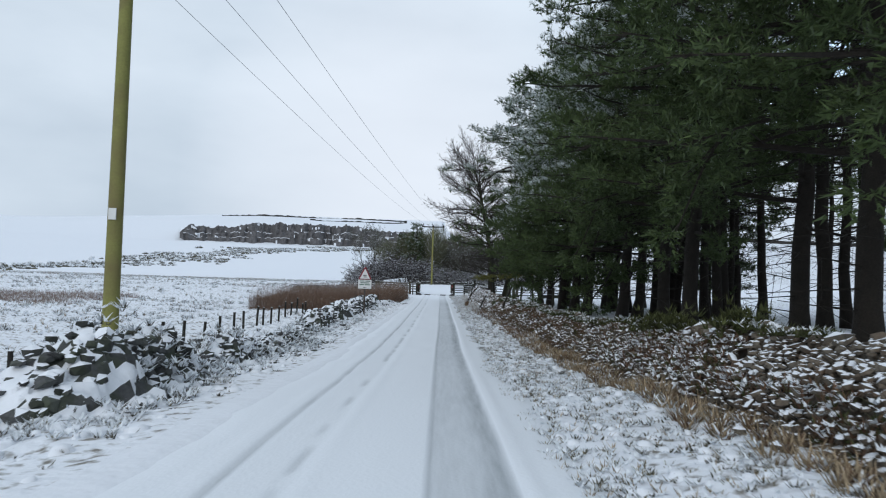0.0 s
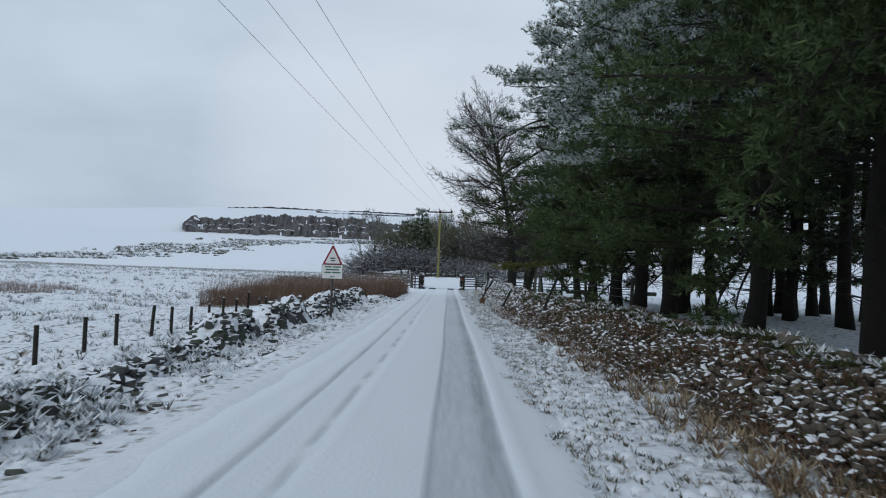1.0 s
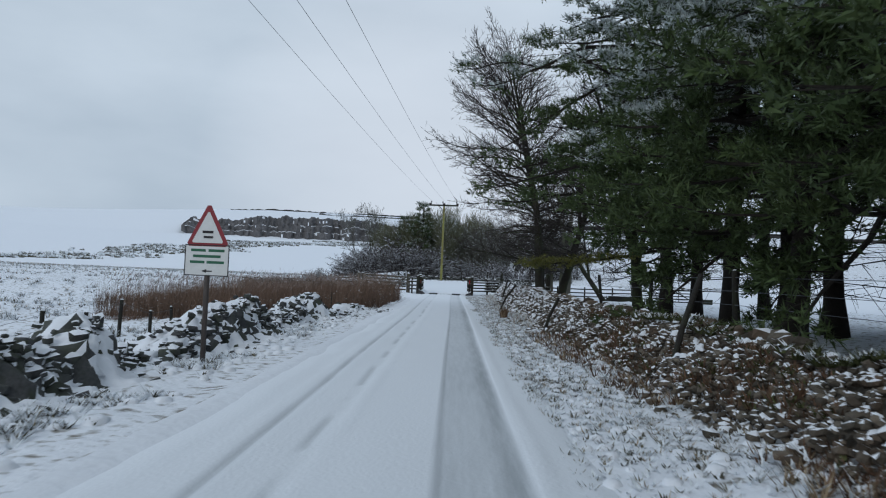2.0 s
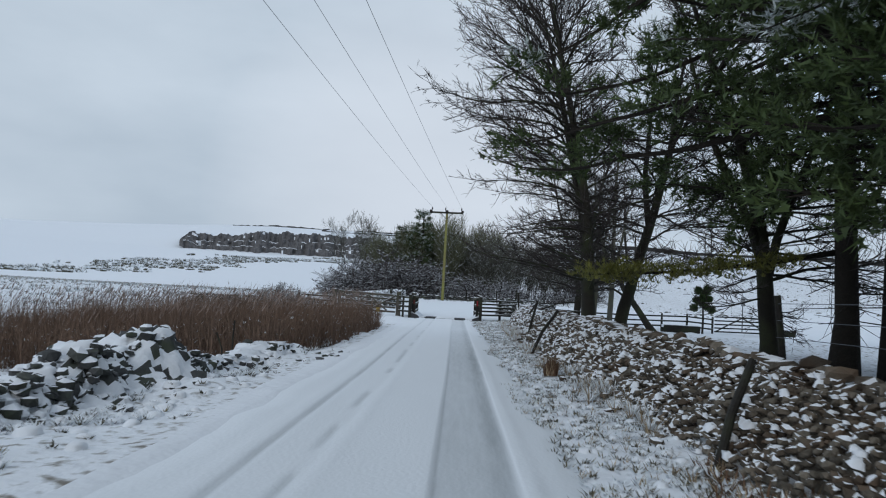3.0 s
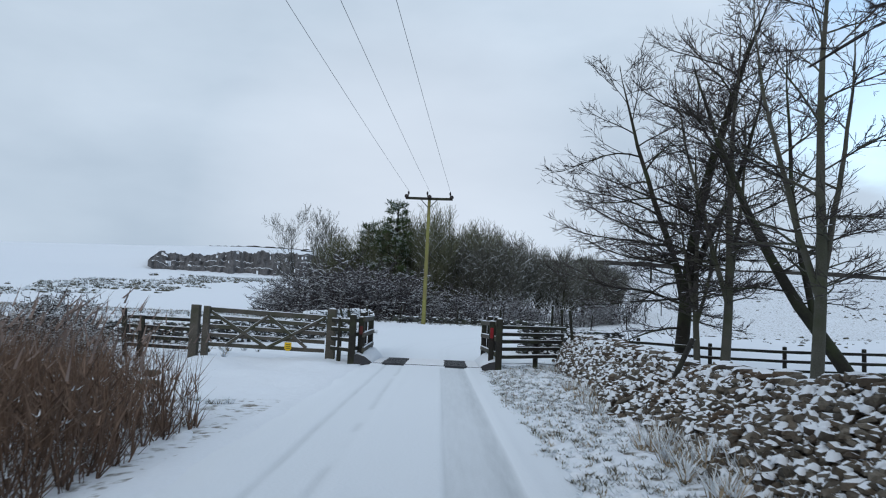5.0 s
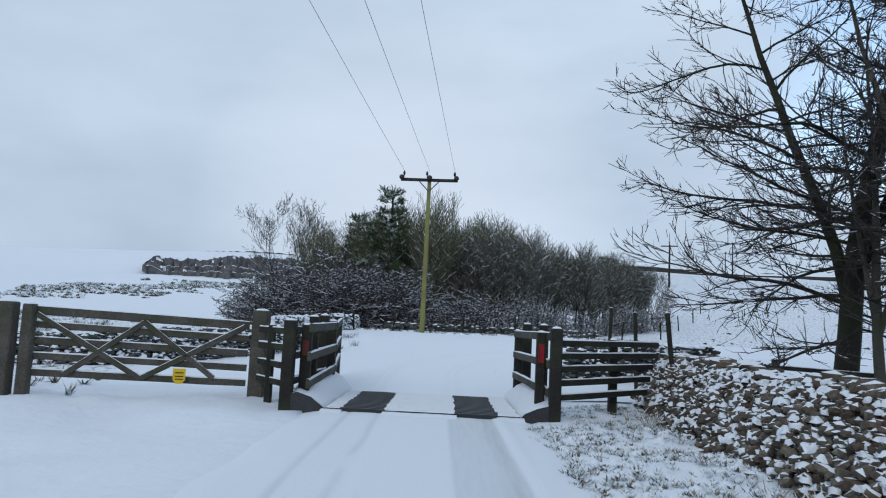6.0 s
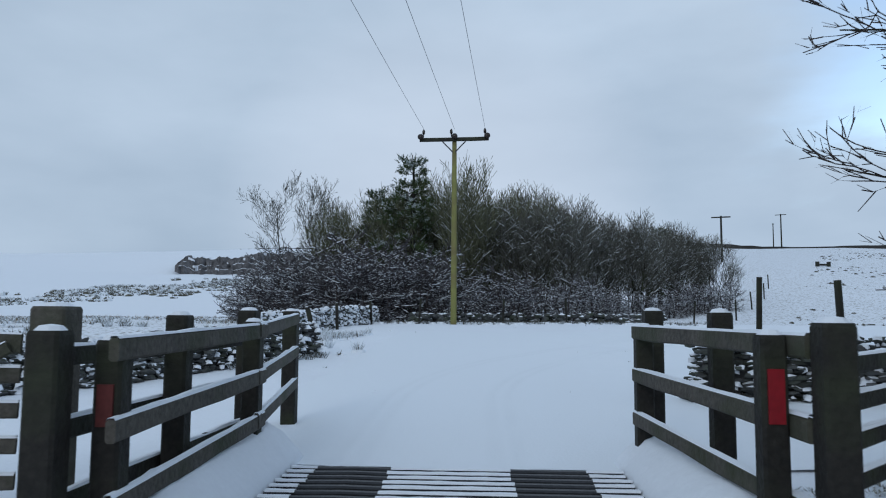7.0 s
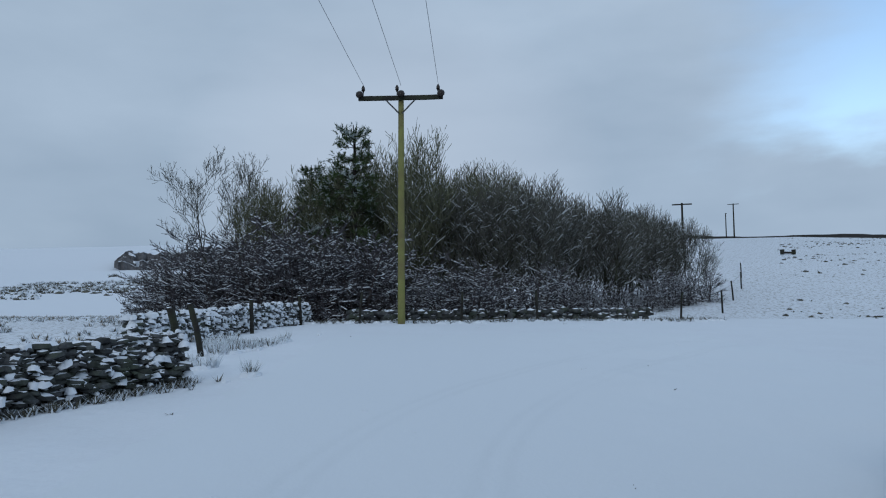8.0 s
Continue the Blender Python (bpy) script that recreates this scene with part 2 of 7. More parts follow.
# ---- mesh helpers ----
class Build:
    """Collects vertices, faces and material slots for one mesh."""

    def __init__(self):
        self.v, self.f, self.m, self.n = [], [], [], 0

    def add(self, verts, faces, slot=0):
        self.v.append(np.asarray(verts, float).reshape(-1, 3))
        for face in faces:
            self.f.append(tuple(i + self.n for i in face))
            self.m.append(slot)
        self.n += len(self.v[-1])

    def tris(self, tri, slot=0):
        """tri: an array of N triangles, N x 3 x 3."""
        tri = np.asarray(tri, float)
        k = len(tri)
        self.v.append(tri.reshape(-1, 3))
        idx = (np.arange(k * 3) + self.n).reshape(-1, 3)
        self.f.extend(map(tuple, idx.tolist()))
        self.m.extend([slot] * k)
        self.n += k * 3

    def box(self, c, size, m=None, slot=0, bevel=0.0):
        x, y, z = [s / 2 for s in size]
        b = min(bevel, x * 0.9, y * 0.9)
        if b > 0:
            ring = [(-x + b, -y), (x - b, -y), (x, -y + b), (x, y - b), (x - b, y), (-x + b, y), (-x, y - b), (-x, -y + b)]
        else:
            ring = [(-x, -y), (x, -y), (x, y), (-x, y)]
        k = len(ring)
        pts = [(px, py, -z) for px, py in ring] + [(px, py, z) for px, py in ring]
        faces = [tuple(range(k))[::-1], tuple(range(k, 2 * k))] + [(i, (i + 1) % k, k + (i + 1) % k, k + i) for i in range(k)]
        pts = [Vector(p) for p in pts]
        if m is not None:
            pts = [m @ p for p in pts]
        self.add([(p[0] + c[0], p[1] + c[1], p[2] + c[2]) for p in pts], faces, slot)

    def tube(self, pts, radii, sides=8, slot=0, cap=True):
        pts = [Vector(p) for p in pts]
        rings = []
        side = None
        for i, p in enumerate(pts):
            d = (pts[min(i + 1, len(pts) - 1)] - pts[max(i - 1, 0)]).normalized()
            if side is None:
                side = d.orthogonal().normalized()
            side = (side - d * side.dot(d)).normalized()
            up = d.cross(side)
            for k in range(sides):
                a = 2 * math.pi * k / sides
                rings.append(p + (side * math.cos(a) + up * math.sin(a)) * radii[i])
        faces = []
        for i in range(len(pts) - 1):
            for k in range(sides):
                a, b = i * sides + k, i * sides + (k + 1) % sides
                faces.append((a, b, b + sides, a + sides))
        if cap:
            faces.append(tuple(range(sides))[::-1])
            faces.append(tuple(range(len(rings) - sides, len(rings))))
        self.add([tuple(p) for p in rings], faces, slot)

    def sticks(self, a, b, ra, rb, slot=0):
        """Many thin three-sided tapered sticks at once; a, b: N x 3, ra, rb: N."""
        a, b = np.asarray(a, float), np.asarray(b, float)
        if not len(a):
            return
        d = b - a
        d /= np.linalg.norm(d, axis=1, keepdims=True) + 1e-9
        ref = np.where(np.abs(d[:, 2:3]) > 0.9, [[1.0, 0, 0]], [[0, 0, 1.0]])
        s = np.cross(d, ref)
        s /= np.linalg.norm(s, axis=1, keepdims=True) + 1e-9
        u = np.cross(s, d)
        rings = []
        for p, rad in ((a, ra), (b, rb)):
            for k in range(3):
                w = 2 * math.pi * k / 3 + 0.5
                rings.append(p + (s * math.cos(w) + u * math.sin(w)) * np.asarray(rad).reshape(-1, 1))
        v = np.stack(rings, 1)
        k = len(a)
        base = np.arange(k) * 6 + self.n
        self.v.append(v.reshape(-1, 3))
        for i in range(3):
            j = (i + 1) % 3
            q = np.stack([base + i, base + j, base + 3 + j, base + 3 + i], 1)
            self.f.extend(map(tuple, q.tolist()))
            self.m.extend([slot] * k)
        self.n += k * 6

    def ribbons(self, a, b, ra, rb, slot=0, upright=False, rng=None):
        """Many hair-thin twigs at once, each one tapered strip."""
        a, b = np.asarray(a, float), np.asarray(b, float)
        k = len(a)
        if not k:
            return
        d = b - a
        d /= np.linalg.norm(d, axis=1, keepdims=True) + 1e-9
        s = np.tile([0.0, 0, 1.0], (k, 1)) if upright else rng.normal(0, 1, (k, 3))
        s = s - d * (s * d).sum(1, keepdims=True)
        s /= np.linalg.norm(s, axis=1, keepdims=True) + 1e-9
        ra, rb = np.asarray(ra).reshape(-1, 1), np.asarray(rb).reshape(-1, 1)
        v = np.stack([a - s * ra, a + s * ra, b + s * rb, b - s * rb], 1)
        base = np.arange(k) * 4 + self.n
        self.v.append(v.reshape(-1, 3))
        self.f.extend(map(tuple, np.stack([base, base + 1, base + 2, base + 3], 1).tolist()))
        self.m.extend([slot] * k)
        self.n += k * 4

    def mesh(self, name, mats, smooth=False):
        me = bpy.data.meshes.new(name)
        me.from_pydata(np.concatenate(self.v).tolist() if self.v else [], [], self.f)
        for mat in mats if isinstance(mats, (list, tuple)) else [mats]:
            me.materials.append(mat)
        me.polygons.foreach_set("material_index", self.m)
        if smooth:
            me.polygons.foreach_set("use_smooth", [True] * len(self.f))
        me.update()
        return me


def part(name, b, mats, parent=None, label="", smooth=False, m=None, kind=""):
    """Links one mesh as a part under its thing, or as a thing of its own."""
    ob = new(name, b.mesh(name, mats, smooth) if isinstance(b, Build) else b)
    if parent is not None:
        ob.parent = parent
    if m is not None:
        ob.matrix_basis = m
    return tagged(ob, label=label, kind=kind)


def thing(name, m, label, category, group="", kind=""):
    ob = new(name)
    ob.empty_display_size = 0.2
    ob.matrix_basis = m
    return tagged(ob, label, category, group, kind)


# ---- the lie of the land ----
def smooth(v, a, b):
    t = np.clip((np.asarray(v, float) - a) / (b - a), 0, 1)
    return t * t * (3 - 2 * t)


def vnoise(x, y, seed=0):
    x, y = np.asarray(x, float), np.asarray(y, float)
    xi, yi = np.floor(x).astype(np.int64), np.floor(y).astype(np.int64)
    fx, fy = x - xi, y - yi
    fx, fy = fx * fx * (3 - 2 * fx), fy * fy * (3 - 2 * fy)

    def h(i, j):
        k = (i * 374761393 + j * 668265263 + seed * 974634777) & 0xFFFFFFFF
        k = ((k ^ (k >> 13)) * 1274126177) & 0xFFFFFFFF
        return ((k ^ (k >> 16)) & 0xFFFF) / 65535.0

    return (h(xi, yi) * (1 - fx) + h(xi + 1, yi) * fx) * (1 - fy) + (h(xi, yi + 1) * (1 - fx) + h(xi + 1, yi + 1) * fx) * fy


def road_x(y):
    return np.interp(y, [-40, 0, 20, 45, 70, 85], [-0.25, -0.36, -0.42, -0.52, -0.73, -0.85])


def road_z(y):
    return np.interp(y, [-60, 0, 6, 11, 17, 30, 45, 56, 63, 69, 72.3, 75, 85, 95, 105, 125, 140], [0.3, 0, -0.08, -0.2, -0.32, -0.31, -0.27, -0.2, -0.165, -0.13, -0.10, 0.0, 0.36, 0.72, 0.74, 0.8, 0.8])


def land(x, y, rough=True):
    x, y = np.asarray(x, float), np.asarray(y, float)
    u = x - road_x(y)
    rise = np.interp(u, [-40, -12, -8, -5, -3.2, -2.2, -1.6, 1.5, 2.0, 3.0, 4.5, 8, 40], [-0.75, -0.72, -0.64, -0.36, -0.13, -0.04, 0.0, 0.0, 0.04, 0.12, 0.18, 0.15, 0.1])
    rise = rise * (1 - 0.85 * smooth(y, 62, 69))
    z = road_z(y) + rise
    far = np.hypot(x, y)
    left = np.interp(far, [0, 170, 230, 306, 344, 448, 476, 545, 600, 900, 1500, 4500], [0, 0, 1.5, 8.0, 11.8, 18.5, 20, 35, 44, 70, 116, 345])
    west = np.degrees(np.arctan2(-x, np.maximum(y, 1e-3)))
    left = np.minimum(left, 20) + np.maximum(left - 20, 0) * np.interp(west, [0, 14, 19, 25, 31, 45], [1.06, 1.06, 0.96, 0.83, 0.70, 0.62])
    up = np.maximum(np.maximum(0.115 * (np.minimum(y, 262) - 104), 0.075 * (np.minimum(x, 240) - 24)), 0)
    right = 30 * (1 - np.exp(-up / 30)) * 1.25
    w = smooth(x, -8, 30)
    z = z + left * (1 - w) + right * w
    if rough:
        edge = smooth(np.abs(u), 1.5, 2.6) * (1 + 0.7 * smooth(-u, 4, 7))
        wild = np.where(y > 72, 0.35, 1.0)
        z = z + edge * wild * (0.16 * (vnoise(x * 0.9, y * 0.9, 1) - 0.5) + 0.10 * (vnoise(x * 2.6, y * 2.6, 2) - 0.5) + 0.05 * (vnoise(x * 6, y * 6, 3) - 0.5))
        z = z + smooth(far, 90, 300) * (1.6 * (vnoise(x / 25, y / 25, 4) - 0.5) + 2.2 * (vnoise(x / 120, y / 120, 5) - 0.5))
    return z


def ground(x, y):
    return float(land(x, y))


def spaced(parts):
    out = []
    for a, b, step in parts:
        out.extend(np.arange(a, b, step).tolist())
    return np.array(out)


def grow(a, b, k):
    return (np.sign(a) * np.geomspace(abs(a), abs(b), k)).tolist()


def build_ground():
    xs = np.array(grow(-4000, -42, 46) + spaced([(-40, -12, 0.8), (-12, -6, 0.35), (-6, 5, 0.18), (5, 14, 0.5), (14, 40, 1.0)]).tolist() + grow(41, 3000, 44))
    ys = np.array([-60, -40, -25, -15, -10] + spaced([(-8, 4, 0.8), (4, 76, 0.34), (76, 110, 0.45), (110, 150, 1.5)]).tolist() + grow(151, 4400, 80))
    gx, gy = np.meshgrid(xs, ys)
    gz = land(gx, gy)
    on_road = (np.abs(gx - road_x(gy)) < 1.45) & (gy < 76)
    gz = gz - np.where(on_road, 0.05, 0)
    u = gx - road_x(gy)
    pit = (u > -1.36) & (u < 1.36) & (gy > 69.5) & (gy < 72.3)
    gz = gz - np.where(pit, 0.5, 0)
    nx = len(xs)
    idx = np.arange(len(ys) * nx).reshape(len(ys), nx)
    q = np.stack([idx[:-1, :-1], idx[:-1, 1:], idx[1:, 1:], idx[1:, :-1]], -1).reshape(-1, 4)
    me = bpy.data.meshes.new("ground")
    me.from_pydata(np.stack([gx, gy, gz], -1).reshape(-1, 3).tolist(), [], q.tolist())
    me.materials.append(FIELD)
    me.materials.append(SNOW)
    cx, cy = gx[:-1, :-1].ravel(), gy[:-1, :-1].ravel()
    plain = (((cy > 62) & (cy < 99) & (cx > -7) & (cx < 40)) | (np.abs(cx - road_x(cy)) < 1.9) | ((np.hypot(cx, cy) > 125) & ~((cx > 12) & (cy < 246)))).astype(int)
    me.polygons.foreach_set("material_index", plain.tolist())
    me.polygons.foreach_set("use_smooth", [True] * len(q))
    me.update()
    tagged(new("ground", me), "snow-covered rough moorland ground with frosted grass", "ground", kind="structure")


def build_road():
    us = np.arange(-1.72, 1.721, 0.025)
    ys = np.concatenate([np.arange(-15, 69.61, 0.2), [69.73]])
    gu, gy = np.meshgrid(us, ys)
    wander = 0.05 * (vnoise(gy * 0.12, gy * 0, 7) - 0.5)
    t = gu - wander
    right = smooth(t, 0.375, 0.41) * (1 - smooth(t, 0.95, 0.985))
    left = smooth(t, -0.95, -0.90) * (1 - smooth(t, -0.46, -0.38))
    rim = np.exp(-((t - 1.06) / 0.07) ** 2) + 0.5 * np.exp(-((t + 1.02) / 0.07) ** 2) + 0.5 * np.exp(-((t + 0.34) / 0.07) ** 2)
    fade = (0.7 + 0.3 * vnoise(gy * 0.35, gu * 0, 9)) * np.interp(gy, [46, 60], [1, 0.55])
    shallow = np.interp(gy, [40, 58], [1, 0.45])
    line = np.exp(-((t + 0.89) / 0.032) ** 2) * (0.6 + 0.4 * vnoise(gy * 1.5, gu * 0, 24))
    inner = np.exp(-((t + 0.50 + 0.03 * (vnoise(gy * 0.9, gu * 0, 26) - 0.5)) / 0.035) ** 2) * smooth(vnoise(gy * 1.7, gu * 0, 23), 0.25, 0.6)
    z = road_z(gy) + 0.018 - shallow * (0.024 * right + 0.005 * left + 0.018 * line + 0.016 * inner) + 0.012 * rim * (vnoise(gy * 3, gu * 5, 8) + 0.6 * vnoise(gy * 0.7, gu, 6))
    z = z + 0.014 * (vnoise(gu * 2.2, gy * 0.8, 10) - 0.5) - 0.06 * smooth(np.abs(t) + 0.16 * (vnoise(gy * 1.1, gu * 0, 21) - 0.5) + 0.06 * (vnoise(gy * 4, gu * 0, 22) - 0.5), 1.25, 1.72)
    # line paints the left rut's shadow edge into the mask, beside the tyre wear
    worn = fade * (0.58 * right * (0.75 + 0.6 * np.exp(-((t - 0.87) / 0.09) ** 2)) + 0.05 * left + 0.55 * line + 0.36 * inner)
    x = gu + road_x(gy)
    nx = len(us)
    idx = np.arange(len(ys) * nx).reshape(len(ys), nx)
    q = np.stack([idx[:-1, :-1], idx[:-1, 1:], idx[1:, 1:], idx[1:, :-1]], -1).reshape(-1, 4)
    me = bpy.data.meshes.new("road")
    me.from_pydata(np.stack([x, gy, z], -1).reshape(-1, 3).tolist(), [], q.tolist())
    me.materials.append(ROADSNOW)
    me.polygons.foreach_set("use_smooth", [True] * len(q))
    at = me.attributes.new("worn", "FLOAT", "POINT")
    at.data.foreach_set("value", worn.ravel().tolist())
    me.update()
    tagged(new("road", me), "narrow lane under smooth snow with one set of tyre tracks", "road", kind="structure")


def build_junction():
    """Smooth snow beyond the cattle grid, with faint tracks that swing away to the right."""
    xs = np.concatenate([np.arange(-3.6, 6.6, 0.07)])
    ys = np.arange(72.35, 92, 0.18)
    gx, gy = np.meshgrid(xs, ys)
    c = -0.9 + 0.045 * np.maximum(gy - 75.4, 0) ** 2
    run = np.hypot(1, 0.09 * np.maximum(gy - 75.4, 0))
    worn, dip = np.zeros_like(gx), np.zeros_like(gx)
    for off in (-0.66, 0.66):
        for q in (-0.1, 0.1):
            d = (gx - c) / run - off - q
            mark = np.exp(-(d / 0.05) ** 2) * (0.3 + 0.7 * vnoise(gy * 1.3, gx * 0.3 + off * 5, 61))
            worn += 0.07 * mark
            dip += 0.007 * mark
    edge = np.minimum(np.minimum(gx + 3.6, 6.55 - gx) / 0.8, (92 - gy) / 2.0)
    z = land(gx, gy) + 0.02 - dip - 0.08 * (1 - np.clip(edge, 0, 1)) + 0.02 * (vnoise(gx * 0.8, gy * 0.8, 62) - 0.5)
    nx = len(xs)
    idx = np.arange(len(ys) * nx).reshape(len(ys), nx)
    q = np.stack([idx[:-1, :-1], idx[:-1, 1:], idx[1:, 1:], idx[1:, :-1]], -1).reshape(-1, 4)
    me = bpy.data.meshes.new("junction")
    me.from_pydata(np.stack([gx, gy, z], -1).reshape(-1, 3).tolist(), [], q.tolist())
    me.materials.append(ROADSNOW)
    me.polygons.foreach_set("use_smooth", [True] * len(q))
    at = me.attributes.new("worn", "FLOAT", "POINT")
    at.data.foreach_set("value", worn.ravel().tolist())
    me.update()
    tagged(new("road", me), "smooth snow on the junction with faint curving tracks", "road", kind="structure")


build_ground()
build_road()
build_junction()


# ---- trees ----
def unit(v):
    return v / (np.linalg.norm(v, axis=-1, keepdims=True) + 1e-9)


def blades(spots, rng, count, length, width, lean, slot_of=None):
    """Tufts of narrow blades: triangles that start at each spot."""
    p = np.repeat(np.asarray(spots, float), count, 0)
    k = len(p)
    a = rng.uniform(0, 6.28, (k, 1))
    d = unit(np.concatenate([np.cos(a) * lean, np.sin(a) * lean, np.ones((k, 1))], 1) + rng.normal(0, 0.15, (k, 3)))
    s = np.concatenate([-np.sin(a), np.cos(a), np.zeros((k, 1))], 1) * width
    p = p + np.concatenate([np.cos(a), np.sin(a), np.zeros((k, 1))], 1) * rng.uniform(0, 0.05, (k, 1))
    ln = length * rng.uniform(0.55, 1.25, (k, 1))
    return np.stack([p - s, p + s, p + d * ln], 1)


def pine_meshes(seed, height=14.5, reach=4.6, low=2.3, count=4000, needles=9, snow=0.9, full=1.7, fat=1.0, frost_from=0.0):
    """Trunk, limbs and needle crown of one pine; its lower limbs are longest towards the open side (-x)."""
    rng = np.random.default_rng(seed)
    trunk, limbs, crown = Build(), Build(), Build()
    pts, rad, x, y = [], [], 0.0, 0.0
    for i in range(13):
        h = height * i / 12
        pts.append((x, y, h - 0.15))
        rad.append(0.19 * max(0, 1 - h / height) ** 0.8 + 0.02 + (0.09 if i == 0 else 0))
        x += rng.normal(0, 0.05)
        y += rng.normal(0, 0.05)
    trunk.tube(pts, rad, 10)
    path = np.array(pts)
    ta, td, tw, pad = [], [], [], []
    pads = 0
    z = low
    while z < height - 0.3:
        turn = rng.uniform(0, 6.28)
        for k in range(5):
            a = turn + k * 1.257 + rng.normal(0, 0.2)
            out = np.array([math.cos(a), math.sin(a), 0])
            open_side = 0.5 - 0.5 * out[0]
            f = (z - low) / (height - low)
            if z < low + 3.2 * (1 - open_side):
                if rng.random() < 0.75:
                    continue
            length = reach * (0.55 + 0.45 * open_side) * (1 - f ** full) ** 0.75 * rng.uniform(0.7, 1.08) * (0.85 + 0.15 * math.sin(min(1, f * 4) * 1.57))
            if length < 0.4:
                length = 0.4
            start = np.array([np.interp(z, path[:, 2], path[:, 0]), np.interp(z, path[:, 2], path[:, 1]), z])
            droop = -0.12 + 0.55 * f
            p, d = start.copy(), unit(out + np.array([0, 0, droop]))
            line, n = [p.copy()], max(3, int(length / 0.5))
            for s in range(n):
                d = unit(d + rng.normal(0, 0.10, 3) + np.array([0, 0, 0.05 if s > n * 0.5 else -0.03]))
                p = p + d * length / n
                line.append(p.copy())
            r0 = 0.018 + 0.011 * length
            limbs.tube([tuple(q) for q in line], [r0 * (1 - 0.85 * i / n) for i in range(n + 1)], 4, cap=False)
            line = np.array(line)
            side = np.cross(d, [0, 0, 1.0])
            subs = int(length * 2.0) + 2
            for s in range(subs):
                t = 0.28 + 0.72 * (s + rng.random()) / subs
                q = line[0] + 0
                i = t * n
                j = min(int(i), n - 1)
                q = line[j] + (line[j + 1] - line[j]) * (i - j)
                w = (rng.random() < 0.5) * 2 - 1
                sd = unit(unit(line[j + 1] - line[j]) * 0.8 + side * w * rng.uniform(0.4, 1.1) + np.array([0, 0, rng.normal(0.12, 0.18)]))
                sl = (0.35 + 0.28 * length * (1.05 - t)) * rng.uniform(0.6, 1.2)
                e = q + sd * sl
                limbs.ribbons([q], [e], [0.013], [0.006], 0, False, rng)
                # needles sit in rounded pads round the shoot's end; frost lies on the upper side of each pad
                pads += 1
                for m in range(max(8, int(sl / 0.05))):
                    v = 1.05 - 0.45 * rng.random() ** 1.6
                    off = rng.normal(0, 1, 3) * [0.15, 0.15, 0.075]
                    pad.append(pads)
                    ta.append(q + (e - q) * v + off)
                    td.append(unit(sd * 0.5 + off * 3.0 + rng.normal(0, 0.25, 3) + np.array([0, 0, 0.35])))
                    top_side = min(1.5, max(0.0, 0.85 + 6.0 * off[2]))
                    tw.append((0.4 + 0.6 * t) * (0.35 + 0.65 * max(open_side, 0.5 - 0.5 * out[1])) * (0.7 + 0.4 * f) * top_side * float(smooth(f, frost_from - 0.08, frost_from + 0.2)))
        z += rng.uniform(0.42, 0.62) * (1.5 if count < 900 else 1.0)
    ta, td, tw = np.array(ta), np.array(td), np.array(tw)
    if len(ta) > count:
        pick = (rng.random(pads + 1) < count / len(ta))[np.array(pad)]
        ta, td, tw = ta[pick], td[pick], tw[pick]
    # bare dead branches low on the trunk
    k = 30
    h = rng.uniform(1.0, low + 3.5, k)
    a = rng.uniform(0, 6.28, k)
    s0 = np.stack([np.interp(h, path[:, 2], path[:, 0]), np.interp(h, path[:, 2], path[:, 1]), h], 1)
    ln = rng.uniform(0.6, 2.2, (k, 1))
    s1 = s0 + np.stack([np.cos(a), np.sin(a), rng.uniform(-0.25, 0.25, k)], 1) * ln
    limbs.sticks(s0, s1, np.full(k, 0.018), np.full(k, 0.006))
    m1 = s0 + (s1 - s0) * 0.55
    limbs.sticks(np.repeat(m1, 2, 0), np.repeat(m1, 2, 0) + rng.normal(0, 0.35, (2 * k, 3)), np.full(2 * k, 0.008), np.full(2 * k, 0.004))
    k = len(ta)
    deep = rng.random(k) < 0.65
    c = np.repeat(ta[deep] - [0, 0, 0.05], 4, 0)
    n = len(c)
    c = c + np.repeat(td[deep], 4, 0) * rng.uniform(-0.15, 0.15, (n, 1))
    d = unit(np.repeat(td[deep], 4, 0) * 0.6 + rng.normal(0, 0.6, (n, 3)))
    s = unit(np.cross(d, rng.normal(0, 1, (n, 3)))) * rng.uniform(0.022, 0.036, (n, 1))
    crown.tris(np.stack([c - s, c + s, c + d * rng.uniform(0.08, 0.15, (n, 1))], 1), 0)
    white = rng.random(k) < smooth(tw, 0.06, 0.24) * snow
    c = np.repeat(ta, needles, 0)
    n = len(c)
    c = c + np.repeat(td, needles, 0) * rng.uniform(-0.1, 0.1, (n, 1))
    d = unit(np.repeat(td, needles, 0) * 0.8 + rng.normal(0, 0.5, (n, 3)))
    s = unit(np.cross(d, rng.normal(0, 1, (n, 3)))) * rng.uniform(0.013, 0.022, (n, 1)) * fat
    t = np.stack([c - s, c + s, c + d * rng.uniform(0.10, 0.19, (n, 1))], 1)
    rime = np.repeat(white, needles) & (d[:, 2] > -0.35) & (rng.random(n) < 0.92)
    crown.tris(t[~rime], 0)
    crown.tris(t[rime] + np.array([0, 0, 0.025]), 2)
    c = np.repeat(ta[white], 4, 0)
    m = len(c)
    c = c + rng.normal(0, 0.06, (m, 3)) + np.array([0, 0, 0.06])
    a = rng.uniform(0, 6.28, (m, 1))
    flat = np.concatenate([np.cos(a), np.sin(a), rng.normal(0, 0.35, (m, 1))], 1)
    other = np.concatenate([-np.sin(a), np.cos(a), rng.normal(0, 0.35, (m, 1))], 1)
    r1, r2 = rng.uniform(0.03, 0.06, (m, 1)), rng.uniform(0.02, 0.04, (m, 1))
    crown.tris(np.stack([c - flat * r1, c + other * r2, c + flat * r1], 1), 1)
